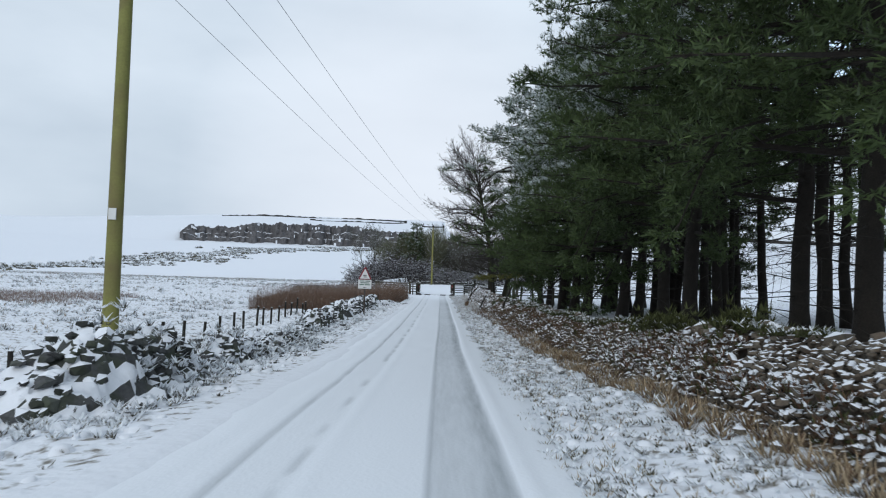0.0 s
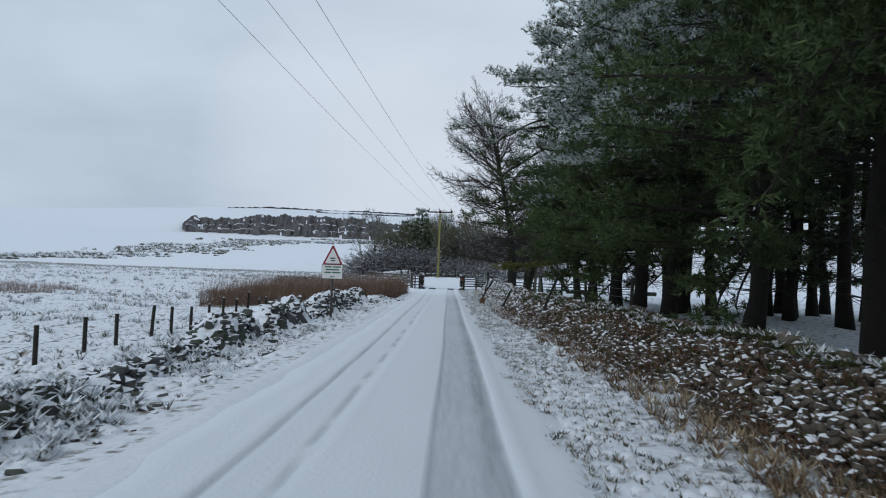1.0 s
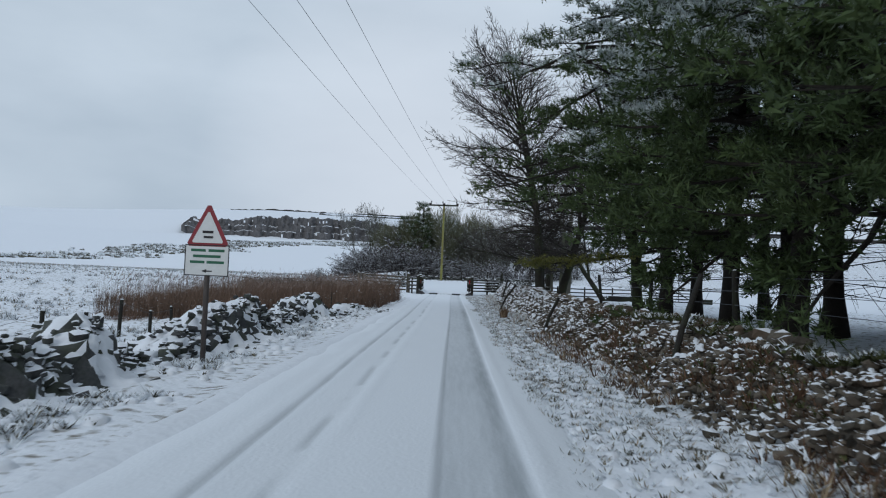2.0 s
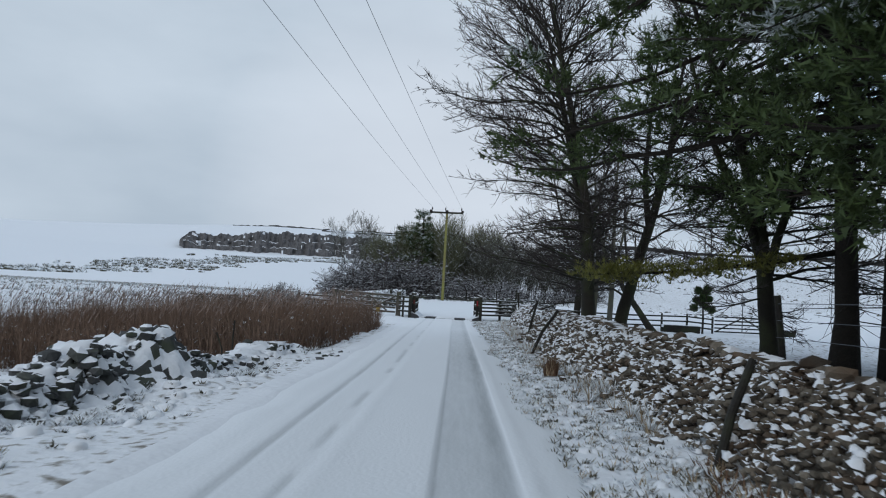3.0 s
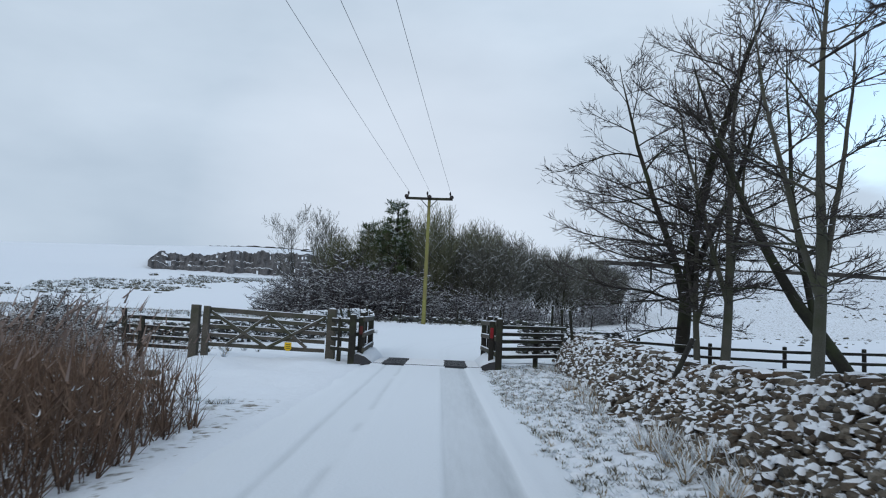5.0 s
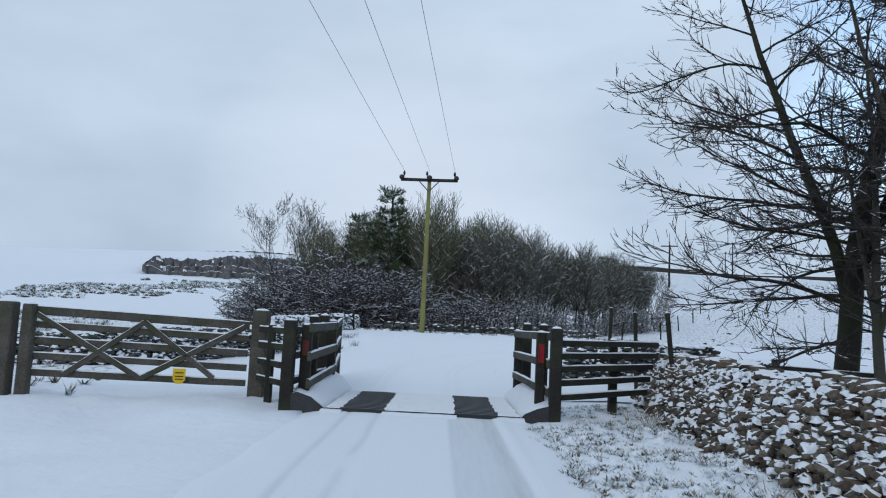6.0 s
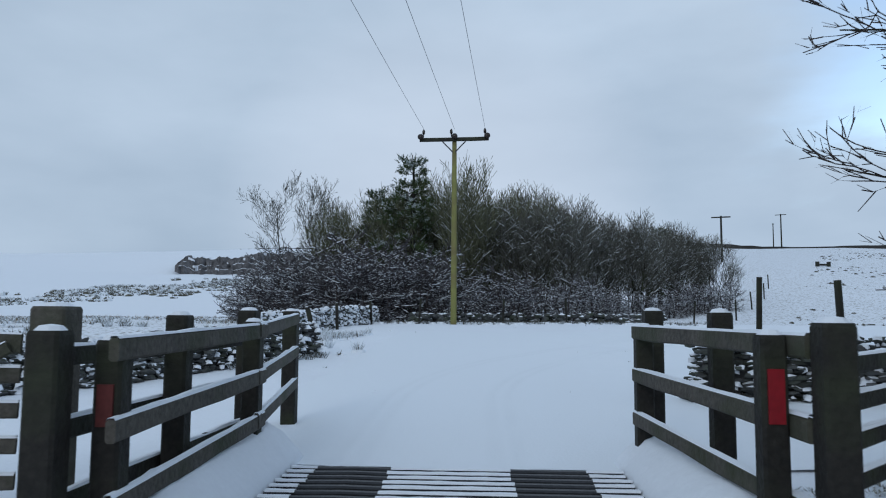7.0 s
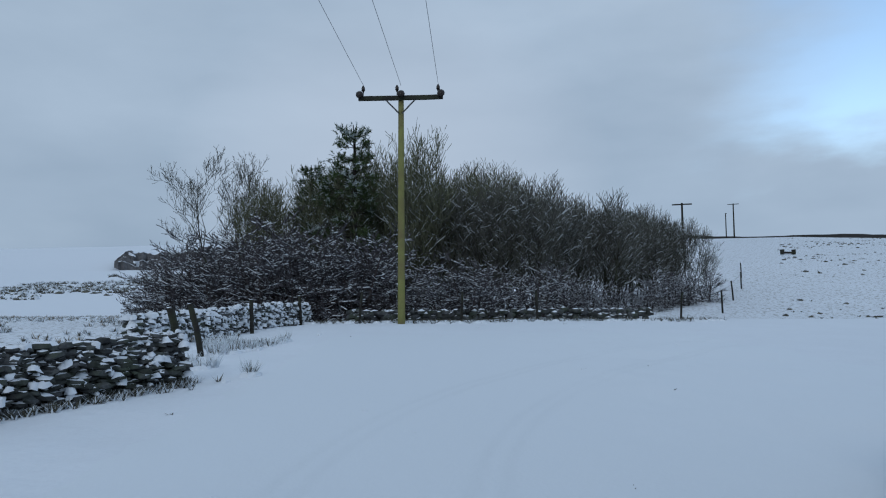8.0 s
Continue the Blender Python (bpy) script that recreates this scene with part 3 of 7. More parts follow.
    return trunk.mesh("trunk", BARK, True), limbs.mesh("branching", BARK), crown.mesh("crown", [NEEDLE, FROST, RIME])


def tree_from(name, meshes, names, m, label, category, group):
    ob = thing(name, m, label, category, group)
    for nm, me in zip(names, meshes):
        part(nm, me, None, ob, kind="" if nm in ("trunk", "crown") else "stuff")
    return ob


def plant(x, y, turn=0, size=1.0, sink=0.05):
    return pose(x, y, ground(x, y) - sink, 0, 0, turn) @ Matrix.Scale(size, 4)


def at_scale(ob, x, y, turn, size):
    """A copy of a plant, set on the ground."""
    made = copy_thing(ob, pose(x, y, ground(x, y) - 0.05, 0, 0, turn))
    made.scale = (size, size, size)
    return made


def build_pines():
    rng = random.Random(4)
    kinds = [pine_meshes(11, 14.5, 4.8, 1.9, 5400, 12, snow=1.0, fat=0.72, frost_from=0.2), pine_meshes(12, 15.5, 5.2, 2.9, 5800, 13, snow=0.4, fat=0.7, frost_from=0.3),
             pine_meshes(13, 13.5, 4.9, 1.7, 6200, 12, snow=0.9, fat=0.7, frost_from=0.22), pine_meshes(14, 15.0, 7.6, 4.7, 6000, 12, full=2.8, fat=0.72, frost_from=0.3)]
    inner = [pine_meshes(21, 15.0, 3.2, 5.0, 1100, 11, 0.1), pine_meshes(22, 14.0, 3.0, 4.6, 1100, 11, 0.1)]
    spots = [(6.75, 46.2, 3, 1.0), (7.9, 46.7, 1, 0.95), (9.6, 41.6, 2, 0.95), (6.5, 39.9, 0, 1.0), (6.6, 36.9, 2, 1.05), (6.4, 32.8, 2, 1.0), (8.2, 31.2, 2, 1.0),
             (6.6, 27.3, 2, 0.98), (7.0, 23.2, 1, 0.95), (6.4, 19.0, 1, 1.0), (7.4, 15.2, 1, 0.95), (6.5, 11.2, 1, 1.0), (7.0, 6.5, 1, 1.0), (10.6, 36.8, 1, 0.95)]
    names = ("trunk", "branching", "crown")
    label = "tall dark green pine with snow-dusted outer needles behind the wall"
    first = {}
    for i, (x, y, k, s) in enumerate(spots):
        if k not in first:
            first[k] = tree_from("pine_tree", kinds[k], names, plant(x, y, rng.uniform(-20, 20)), label, "tree", "pine plantation")
            first[k].scale = (s, s, s)
        else:
            at_scale(first[k], x, y, rng.uniform(-22, 22), s)
    firsti = {}
    rows = [(9.4, 47.6), (11.2, 49.2), (9.8, 44.5), (9.7, 38.4), (11.9, 33.4), (9.3, 40.4), (9.8, 26.4), (10.6, 20.4), (11.2, 15.4), (11, 9.2),
            (14.2, 43.0), (15.2, 38.2), (14.5, 33.5), (15.6, 28.4), (14.6, 22.8), (15.8, 18.0), (14.8, 12.8), (19.4, 40.2), (20.2, 31.5), (19.6, 24.0), (20.4, 16.5), (13.2, 48.6)]
    for i, (x, y) in enumerate(rows):
        k = i % 2
        if k not in firsti:  # one of each kind, then copies
            firsti[k] = tree_from("pine_tree", inner[k], names, plant(x, y, rng.uniform(0, 360)), "slender dark pine with a bare lower trunk in the plantation", "tree", "pine plantation")
        else:
            at_scale(firsti[k], x, y, rng.uniform(0, 360), rng.uniform(0.9, 1.1))

    thick = pine_meshes(23, 13.5, 3.4, 2.0, 2200, 10, 0.1)
    filled = None
    for x, y, s in ((13.4, 40.2, 0.95), (15.0, 41.8, 1.0), (12.8, 41.6, 0.95), (16.6, 44.0, 1.0), (11.6, 36.4, 0.9)):
        if filled is None:
            filled = tree_from("pine_tree", thick, names, plant(x, y, 40), "dark pine with boughs close to the ground", "tree", "pine plantation")
        else:
            at_scale(filled, x, y, rng.uniform(0, 360), s)
    # one low yellowing bough that hangs over the wall
    edge = first[3]
    wood, leaf, g = Build(), Build(), np.random.default_rng(77)
    line = [(6.6, 46.1, 2.1), (5.4, 45.95, 1.85), (4.2, 45.8, 1.65), (3.1, 45.65, 1.52), (2.15, 45.5, 1.45)]
    wood.tube(line, [0.06, 0.045, 0.032, 0.02, 0.01], 6)
    pts = np.array(line)
    u = g.uniform(0.7, 4, 520)
    i = np.minimum(u.astype(int), 3)
    p = pts[i] + (pts[i + 1] - pts[i]) * (u - i)[:, None] + g.normal(0, 1, (520, 3)) * [0.22, 0.22, 0.09]
    leaf.tris(blades(p, g, 9, 0.14, 0.010, 1.1), 0)
    back = edge.matrix_basis.inverted()
    part("low_bough", wood, BARK, edge, m=back, smooth=True)
    part("bough_needles", leaf, YELLOWNEEDLE, edge, "yellowing needles", m=back, kind="stuff")


def build_deep_wood():
    """Slim trunks deeper in the plantation, with small high crowns."""
    rng = random.Random(12)
    kinds = [pine_meshes(81 + i, 13.0 + i, 2.4, 5.4, 600, 8, 0.2) for i in range(2)]
    first = {}
    n = 0
    for row, x0 in enumerate((12.6, 17.0, 21.5, 26.5, 32.0)):
        y = 4.0 + 1.7 * (row % 2)
        while y < 46:
            x = x0 + rng.uniform(-1.4, 1.4)
            if 0.405 < x / y < 0.48:  # an open ride between the rows
                y += 2.5
                continue
            k = n % 2
            n += 1
            if k not in first:
                first[k] = tree_from("pine_tree", kinds[k], ("trunk", "branching", "crown"), plant(x, y, rng.uniform(0, 360)), "slim dark pine trunk deep in the plantation", "tree", "pine plantation")
            else:
                at_scale(first[k], x, y, rng.uniform(0, 360), rng.uniform(0.85, 1.1))
            y += rng.uniform(3.8, 6.2)


def bare_meshes(seed, height, stems=1, spread=0.55, limb_mat=None, twig_mat=None, snow=0.0, depth=4, branch=6, base=0.16, twig=0.007, upward=0.12, low=0.22, crowd=1.0, first=0.62, cap=1.05, segs=3, hair=0.0055, apart=0.22, many=1.6, last=0.8, wave=0.13, tilt=0.16):
    """A leafless tree: limbs as tubes, twigs as thin sticks, with a line of snow on some of them."""
    rng = np.random.default_rng(seed)
    limbs, twigs = Build(), Build()
    sa, sb, ra, rb = [], [], [], []

    def grow_limb(p, d, length, r, level):
        n = 7 if level == 0 else (segs + 2 if level < 3 else segs)
        line, rr = [p.copy()], [r]
        for i in range(n):
            d = unit(d + rng.normal(0, wave if level else wave * 0.5, 3) + np.array([0, 0, upward * (0.3 if level == 0 else 1.0)]))
            p = p + d * length / n
            line.append(p.copy())
            rr.append(max(twig * 0.7, r * (1 - 0.88 * (i + 1) / n)))
        if r > 0.022:
            limbs.tube([tuple(q) for q in line], rr, 8 if r > 0.08 else 5, cap=False)
        else:
            sa.extend(line[:-1])
            sb.extend(line[1:])
            ra.extend(rr[:-1])
            rb.extend(rr[1:])
        if level >= depth:
            return
        kids = int(round(branch * crowd * (many if level == 0 else (1.0 if level < depth - 1 else last))))
        turn = rng.uniform(0, 6.28)
        for k in range(kids):
            t = (low if level == 0 else 0.2) + (1 - (low if level == 0 else 0.2)) * (k + rng.random()) / kids
            i = min(int(t * n), n - 1)
            q = line[i] + (line[i + 1] - line[i]) * (t * n - i)
            ax = unit(line[i + 1] - line[i])
            a = turn + k * 2.4 + rng.normal(0, 0.3)
            s = unit(np.cross(ax, [0.3, 0.2, 1.0]))
            o = s * math.cos(a) + np.cross(ax, s) * math.sin(a)
            nd = unit(ax * rng.uniform(0.55, 1.0) * (1 - spread) * 1.6 + o * spread * 1.5)
            grow_limb(q, nd, length * (first if level == 0 else 0.58) * min(0.72 + 0.9 * (t - low if level == 0 else t), 1.25 - 0.6 * t) * rng.uniform(0.75, 1.15), max(twig, min(rr[i] * 0.62, r * 0.5)), level + 1)

    for s in range(stems):
        a = 6.28 * s / stems + rng.uniform(0, 1)
        o = np.array([math.cos(a), math.sin(a), 0]) * (0.0 if stems == 1 else apart)
        d = unit(np.array([math.cos(a) * tilt * (stems > 1), math.sin(a) * tilt * (stems > 1), 1.0]))
        grow_limb(o + np.array([0, 0, -0.15]), d, height * rng.uniform(0.88, 1.0) * 0.86, base * rng.uniform(0.8, 1.1), 0)
    sa, sb, ra, rb = np.array(sa), np.array(sb), np.array(ra), np.array(rb)
    thick = ra > hair
    twigs.sticks(sa[thick], sb[thick], ra[thick], rb[thick], 0)
    twigs.ribbons(sa[~thick], sb[~thick], ra[~thick] * 1.25, rb[~thick] * 1.25, 0, False, rng)
    if snow > 0:
        d = unit(sb - sa)
        keep = (rng.random(len(sa)) < snow) & (np.abs(d[:, 2]) < 0.75)
        up = np.array([0, 0, 1.0]) * ra[keep][:, None] * 1.0
        twigs.ribbons(sa[keep] + up, sb[keep] + up, ra[keep] * cap, rb[keep] * cap, 1, True)
    return limbs.mesh("branching", limb_mat or GREYBARK, True), twigs.mesh("twig_spray", [twig_mat or TWIG, FROST])


def limbed_meshes(seed, stems, reach=3.5, low=1.5, step=0.34, bias=0.25, angle=(62, 34), sag=0.075, twig=0.0075, subs=3.0, shoots=5.5, tips=2, limb_mat=None, twig_mat=None, snow=0.03, cap=1.0, shape=(0.9, 1.0, 0.82, 0.3)):
    """A leafless tree whose long limbs sweep outwards in layers and end in fans of shoots.
    stems: (x, y, z, lean x, lean y, length, radius); bias: how much longer the limbs on the open side (-x) are."""
    rng = np.random.default_rng(seed)
    limbs, twigs = Build(), Build()
    sa, sb, ra, rb, lv = [], [], [], [], []

    def run(p, d, length, r0, r1, n, bend, wander):
        line, rr = [p], [r0]
        for i in range(n):
            t = (i + 1) / n
            d = d + rng.normal(0, wander, 3)
            d[2] += bend[0] if t < 0.55 else bend[1]
            d = d / np.linalg.norm(d)
            p = p + d * (length / n)
            line.append(p)
            rr.append(r0 + (r1 - r0) * t)
        return line, rr

    def keep(line, rr, level):
        sa.extend(line[:-1])
        sb.extend(line[1:])
        ra.extend(rr[:-1])
        rb.extend(rr[1:])
        lv.extend([level] * (len(line) - 1))

    def on(line, rr, t):
        n = len(line) - 1
        i = min(int(t * n), n - 1)
        k = t * n - i
        return line[i] + (line[i + 1] - line[i]) * k, unit(line[i + 1] - line[i]), rr[i] + (rr[i + 1] - rr[i]) * k

    main = None
    for x, y, z, lx, ly, length, r in stems:
        n = 14
        if z > 0.1:  # a side stem starts in the heart of the trunk
            x, y = (float(np.interp(z, [q[2] for q in main], [q[i] for q in main])) for i in (0, 1))
        p, d = np.array([x, y, z - (0.2 if z < 0.1 else 0.0)]), unit(np.array([lx, ly, 1.0]))
        line, rr = [p], [r * (1.35 if z < 0.1 else 1.0)]
        for i in range(n):
            t = (i + 1) / n
            d = unit(d + rng.normal(0, 0.045, 3) + np.array([0, 0, 0.03]))
            p = p + d * length / n
            line.append(p)
            rr.append(max(0.012, r * (1 - t) ** 0.75))
        main = main or line
        limbs.tube([tuple(q) for q in line], rr, 10, cap=False)
        s = max(0.0, (low - z) / length)
        turn = rng.uniform(0, 6.28)
        k = 0
        while s < 0.985:
            q, ax, rad = on(line, rr, s)
            high = min(1.0, max(0.0, s))
            turn += 2.4 + rng.normal(0, 0.35)
            out = np.array([math.cos(turn), math.sin(turn), 0.0])
            ln = reach * (1 - bias * out[0]) / (1 + bias) * np.interp(high, [0, 0.3, 0.65, 1], shape) * rng.uniform(0.7, 1.1)
            an = radians(np.interp(high, [0, 1], angle) + rng.normal(0, 7))
            lr = min(rad * 0.5, 0.009 + 0.0095 * ln)
            n1 = max(5, int(ln / 0.33))
            limb, lrr = run(q, out * math.sin(an) + np.array([0, 0, math.cos(an)]), ln, lr, twig, n1, (-sag, 0.02), 0.10)
            if lr > 0.02:
                limbs.tube([tuple(v) for v in limb], lrr, 5, cap=False)
            else:
                keep(limb, lrr, 1)
            m = int(ln * subs) + 2
            side = 1
            for a in range(m):
                t = 0.16 + 0.82 * (a + rng.random()) / m
                q2, ax2, r2 = on(limb, lrr, t)
                flat = np.array([-ax2[1], ax2[0], 0.0])
                side = -side
                sl = (0.40 * ln * (1.0 - 0.62 * t) + 0.18) * rng.uniform(0.65, 1.15)
                d2 = unit(ax2 * 0.85 + flat * side * rng.uniform(0.35, 0.8) + np.array([0, 0, rng.normal(0.10, 0.22)]))
                sub, srr = run(q2, d2, sl, max(twig, min(r2 * 0.6, 0.02)), twig * 0.85, 4, (-0.03, 0.07), 0.13)
                keep(sub, srr, 2)
                for b in range(int(sl * shoots) + 2):
                    t2 = 0.15 + 0.85 * rng.random()
                    q3, ax3, r3 = on(sub, srr, t2)
                    d3 = unit(ax3 * 0.9 + rng.normal(0, 0.45, 3) + np.array([0, 0, 0.1]))
                    tl = (0.28 * sl + 0.16) * rng.uniform(0.6, 1.2)
                    tw, trr = run(q3, d3, tl, twig * 0.85, twig * 0.6, 3, (0.0, 0.06), 0.13)
                    keep(tw, trr, 3)
                    for c in range(tips):
                        q4, ax4, r4 = on(tw, trr, rng.uniform(0.3, 1.0))
                        d4 = unit(ax4 + rng.normal(0, 0.4, 3) + np.array([0, 0, 0.12]))
                        keep([q4, q4 + d4 * tl * rng.uniform(0.3, 0.6)], [twig * 0.65, twig * 0.4], 4)
            s += step * rng.uniform(0.6, 1.4) / length
            k += 1
    sa, sb, ra, rb, lv = np.array(sa), np.array(sb), np.array(ra), np.array(rb), np.array(lv)
    stout = lv <= 2
    twigs.sticks(sa[stout], sb[stout], ra[stout], rb[stout], 0)
    twigs.ribbons(sa[~stout], sb[~stout], ra[~stout] * 1.25, rb[~stout] * 1.25, 0, False, rng)
    if snow > 0:
        # snow lies along the flatter boughs
        d = unit(sb - sa)
        pick = (rng.random(len(sa)) < snow * np.where(lv <= 2, 1.6, 0.5)) & (np.abs(d[:, 2]) < 0.55)
        up = np.array([0, 0, 1.0]) * ra[pick][:, None]
        twigs.ribbons(sa[pick] + up, sb[pick] + up, ra[pick] * cap, rb[pick] * cap, 1, True)
    return limbs.mesh("branching", limb_mat or GREYBARK, True), twigs.mesh("twig_spray", [twig_mat or TWIG, FROST])


def build_broadleaves():
    names = ("branching", "twig_spray")
    tall = limbed_meshes(31, [(0, 0, 0, 0.0, 0.02, 11.5, 0.185)], 3.9, 1.6, 0.155, 0.26, (70, 40), 0.055, subs=3.4, shape=(0.72, 0.92, 1.0, 0.5))
    fork = limbed_meshes(32, [(0, 0, 0, 0.13, 0.05, 8.5, 0.20), (0.47, 0.15, 3.7, 0.30, 0.05, 6.5, 0.11), (0.4, 0.1, 3.3, -0.06, 0.1, 6.0, 0.10)], 3.3, 1.5, 0.34, 0.0, (80, 42), 0.05)
    low = limbed_meshes(33, [(0, 0, 0, 0.04, 0.0, 10.4, 0.205), (-0.02, 0, 1.7, -0.20, 0.1, 7.6, 0.11), (0.05, 0, 2.0, 0.25, -0.1, 6.8, 0.11)], 3.75, 1.4, 0.31, 0.3, (86, 44), 0.055, subs=3.8, shape=(0.9, 1.05, 0.85, 0.36))
    slim = limbed_meshes(34, [(0, 0, 0, 0.03, 0.0, 9.4, 0.13), (0.05, 0, 1.8, -0.22, 0.1, 6.6, 0.075), (0.05, 0, 2.0, 0.22, 0.1, 5.6, 0.07)], 2.6, 2.1, 0.44, 0.2, (76, 40), limb_mat=PALEBARK)
    slant = limbed_meshes(35, [(0, 0, 0, -0.74, 0.0, 9.0, 0.175), (-1.0, 0, 1.4, -0.1, 0.1, 7.0, 0.09)], 2.6, 2.6, 0.46, 0.0, (80, 40))
    label = "leafless broadleaf tree with dark mossy bark behind the wall"
    grey = "slender leafless tree with pale grey bark behind the wall"
    a = tree_from("broadleaf_tree", tall, names, plant(3.45, 52.6, 0), label, "tree", "bare roadside trees")
    at_scale(a, 3.75, 54.5, 14, 0.97)
    tree_from("broadleaf_tree", fork, names, plant(4.42, 54.0, 0), "leafless broadleaf tree leaning away from the lane", "tree", "bare roadside trees")
    c = tree_from("broadleaf_tree", low, names, plant(6.15, 72.3, 0), "leafless broadleaf tree forking low into spreading limbs", "tree", "bare roadside trees")
    d = tree_from("broadleaf_tree", slim, names, plant(6.8, 70.8, 0), grey, "tree", "bare roadside trees")
    at_scale(d, 6.4, 71.6, 150, 0.72)
    at_scale(d, 6.6, 65.8, -25, 1.0)
    at_scale(c, 6.5, 48.6, 200, 0.95)
    tree_from("broadleaf_tree", slant, names, plant(9.6, 69.5, 0), "leafless broadleaf tree whose trunk slants towards the lane", "tree", "bare roadside trees")


def build_copse():
    rng = random.Random(9)
    names = ("branching", "twig_spray")
    haw = [limbed_meshes(41 + i, [(0.25 * math.cos(q * 1.6 + i), 0.25 * math.sin(q * 1.6 + i), 0, 0.32 * math.cos(q * 1.6 + i), 0.32 * math.sin(q * 1.6 + i), 3.4 - 0.3 * q, 0.06) for q in range(4)],
                         1.75, 0.25, 0.2, 0.0, (82, 62), 0.05, 0.013, 3.6, 3.4, 1, TWIG, HAWTWIG, 0.26, 1.7, (1.0, 1.0, 0.9, 0.5)) for i in range(3)]
    wil = [bare_meshes(45 + i, 7.4, 3, 0.38, OLIVETWIG, OLIVETWIG, 0.3, 3, 8, 0.08, 0.013, 0.3, 0.12, segs=2, hair=0.02) for i in range(3)]
    bir = [bare_meshes(49 + i, 7.0, 2, 0.42, GREYBARK, RIMEHAZETWIG, 0.28, 3, 8, 0.08, 0.014, 0.25, 0.14, segs=2, hair=0.02) for i in range(3)]
    thin = bare_meshes(55, 8.6, 2, 0.38, GREYBARK, RIMEHAZETWIG, 0.4, 4, 5, 0.10, 0.011, 0.16, 0.36, 1.0, 0.44, segs=3, hair=0.012, apart=0.15)
    made = {}

    def put(key, meshes, x, y, size, label, cat, name):
        if key not in made:
            made[key] = tree_from(name, meshes, names, plant(x, y, rng.uniform(0, 360)), label, cat, "copse beyond the junction")
            made[key].scale = (size, size, size)
        else:
            at_scale(made[key], x, y, rng.uniform(0, 360), size)

    for i in range(30):
        x = -12.8 + i * 0.62 + rng.uniform(-0.6, 0.6)
        put(("h", i % 3), haw[i % 3], x, rng.uniform(99.5, 104.5) + max(0, -x - 9) * 0.9, rng.uniform(0.65, 1.15) * np.interp(x, [-13, -11, -7, -4, -1, 6], [0.75, 1.0, 1.25, 1.2, 0.75, 0.65]), "dense snow-laden hawthorn thicket at the copse edge", "shrub", "hawthorn_shrub")
    for i in range(9):
        x = 5.5 + i * 1.1 + rng.uniform(-0.5, 0.5)
        put(("h", i % 3), haw[i % 3], x, 102.5 + max(0, x - 4) * 0.95 + rng.uniform(-0.6, 0.6), rng.uniform(0.42, 0.62), "dense snow-laden hawthorn thicket at the copse edge", "shrub", "hawthorn_shrub")
    for i in range(17):
        x = -8.0 + i * 0.7 + rng.uniform(-0.5, 0.5)
        top = np.interp(x, [-9, -6, -3, 0, 4], [0.78, 0.95, 1.05, 1.05, 0.95])
        put(("w", i % 3), wil[i % 3], x, rng.uniform(105, 113), top * rng.uniform(0.74, 0.98), "leafless olive-green willow in the copse", "tree", "willow_tree")
    for i in range(40):
        x = -0.5 + 17.2 * (i / 39) ** 0.85 + rng.uniform(-0.5, 0.5)
        y = rng.uniform(104, 112) + max(0, x - 4) * 1.0
        top = np.interp(x, [-2, 4, 7.2, 9.6, 13, 17], [0.86, 0.9, 0.79, 0.75, 0.64, 0.42])
        put(("b", i % 3), bir[i % 3], x, y, top * rng.uniform(0.78, 1.05), "leafless dark brown birch in the copse", "tree", "birch_tree")
    for x, y, s in ((-11.4, 110.8, 0.98), (-10.9, 112.5, 1.0)):
        put("thin", thin, x, y, s, "thin leafless birch standing against the sky", "tree", "birch_tree")


def build_fir():
    tr, li, cr = pine_meshes(71, 9.0, 2.2, 1.2, 1700, 12, 0.3, frost_from=0.1)
    a = tree_from("fir_tree", (tr, li, cr), ("trunk", "branching", "crown"), plant(-4.0, 104.6, 0), "dark evergreen standing above the bare copse", "tree", "copse beyond the junction")
    at_scale(a, -6.2, 106.6, 140, 0.84)
    at_scale(a, 12.0, 118, 80, 0.62)


build_pines()
build_deep_wood()
build_broadleaves()
build_copse()
build_fir()


# ---- stones and walls ----
def lumps(b, spots, rng, size, slot, odd=0.2):
    """Low rounded mounds: six-sided caps of three rings."""
    k = len(spots)
    r = size * rng.uniform(0.5, 1.4, k)
    turn = rng.uniform(0, 6.28, k)
    ring = []
    for q, h in ((1.0, -0.12), (0.75, 0.24), (0.32, 0.4)):
        for i in range(6):
            a = turn + i * math.pi / 3
            w = q * r * rng.uniform(1 - odd, 1 + odd, k)
            ring.append(np.stack([np.cos(a) * w, np.sin(a) * w * 1.2, (h - (odd if q == 1.0 else 0)) * r * rng.uniform(1 - odd, 1 + odd, k)], 1))
    ring.append(np.stack([np.zeros(k), np.zeros(k), 0.43 * r], 1))
    v = np.stack(ring, 1) + np.asarray(spots)[:, None, :]
    base = np.arange(k) * 19 + b.n
    b.v.append(v.reshape(-1, 3))
    for j in range(2):
        for i in range(6):
            n = (i + 1) % 6
            q = np.stack([base + j * 6 + i, base + j * 6 + n, base + j * 6 + 6 + n, base + j * 6 + 6 + i], 1)
            b.f.extend(map(tuple, q.tolist()))
            b.m.extend([slot] * k)
    for i in range(6):
        q = np.stack([base + 12 + i, base + 12 + (i + 1) % 6, base + 18], 1)
        b.f.extend(map(tuple, q.tolist()))
        b.m.extend([slot] * k)
    b.n += k * 19


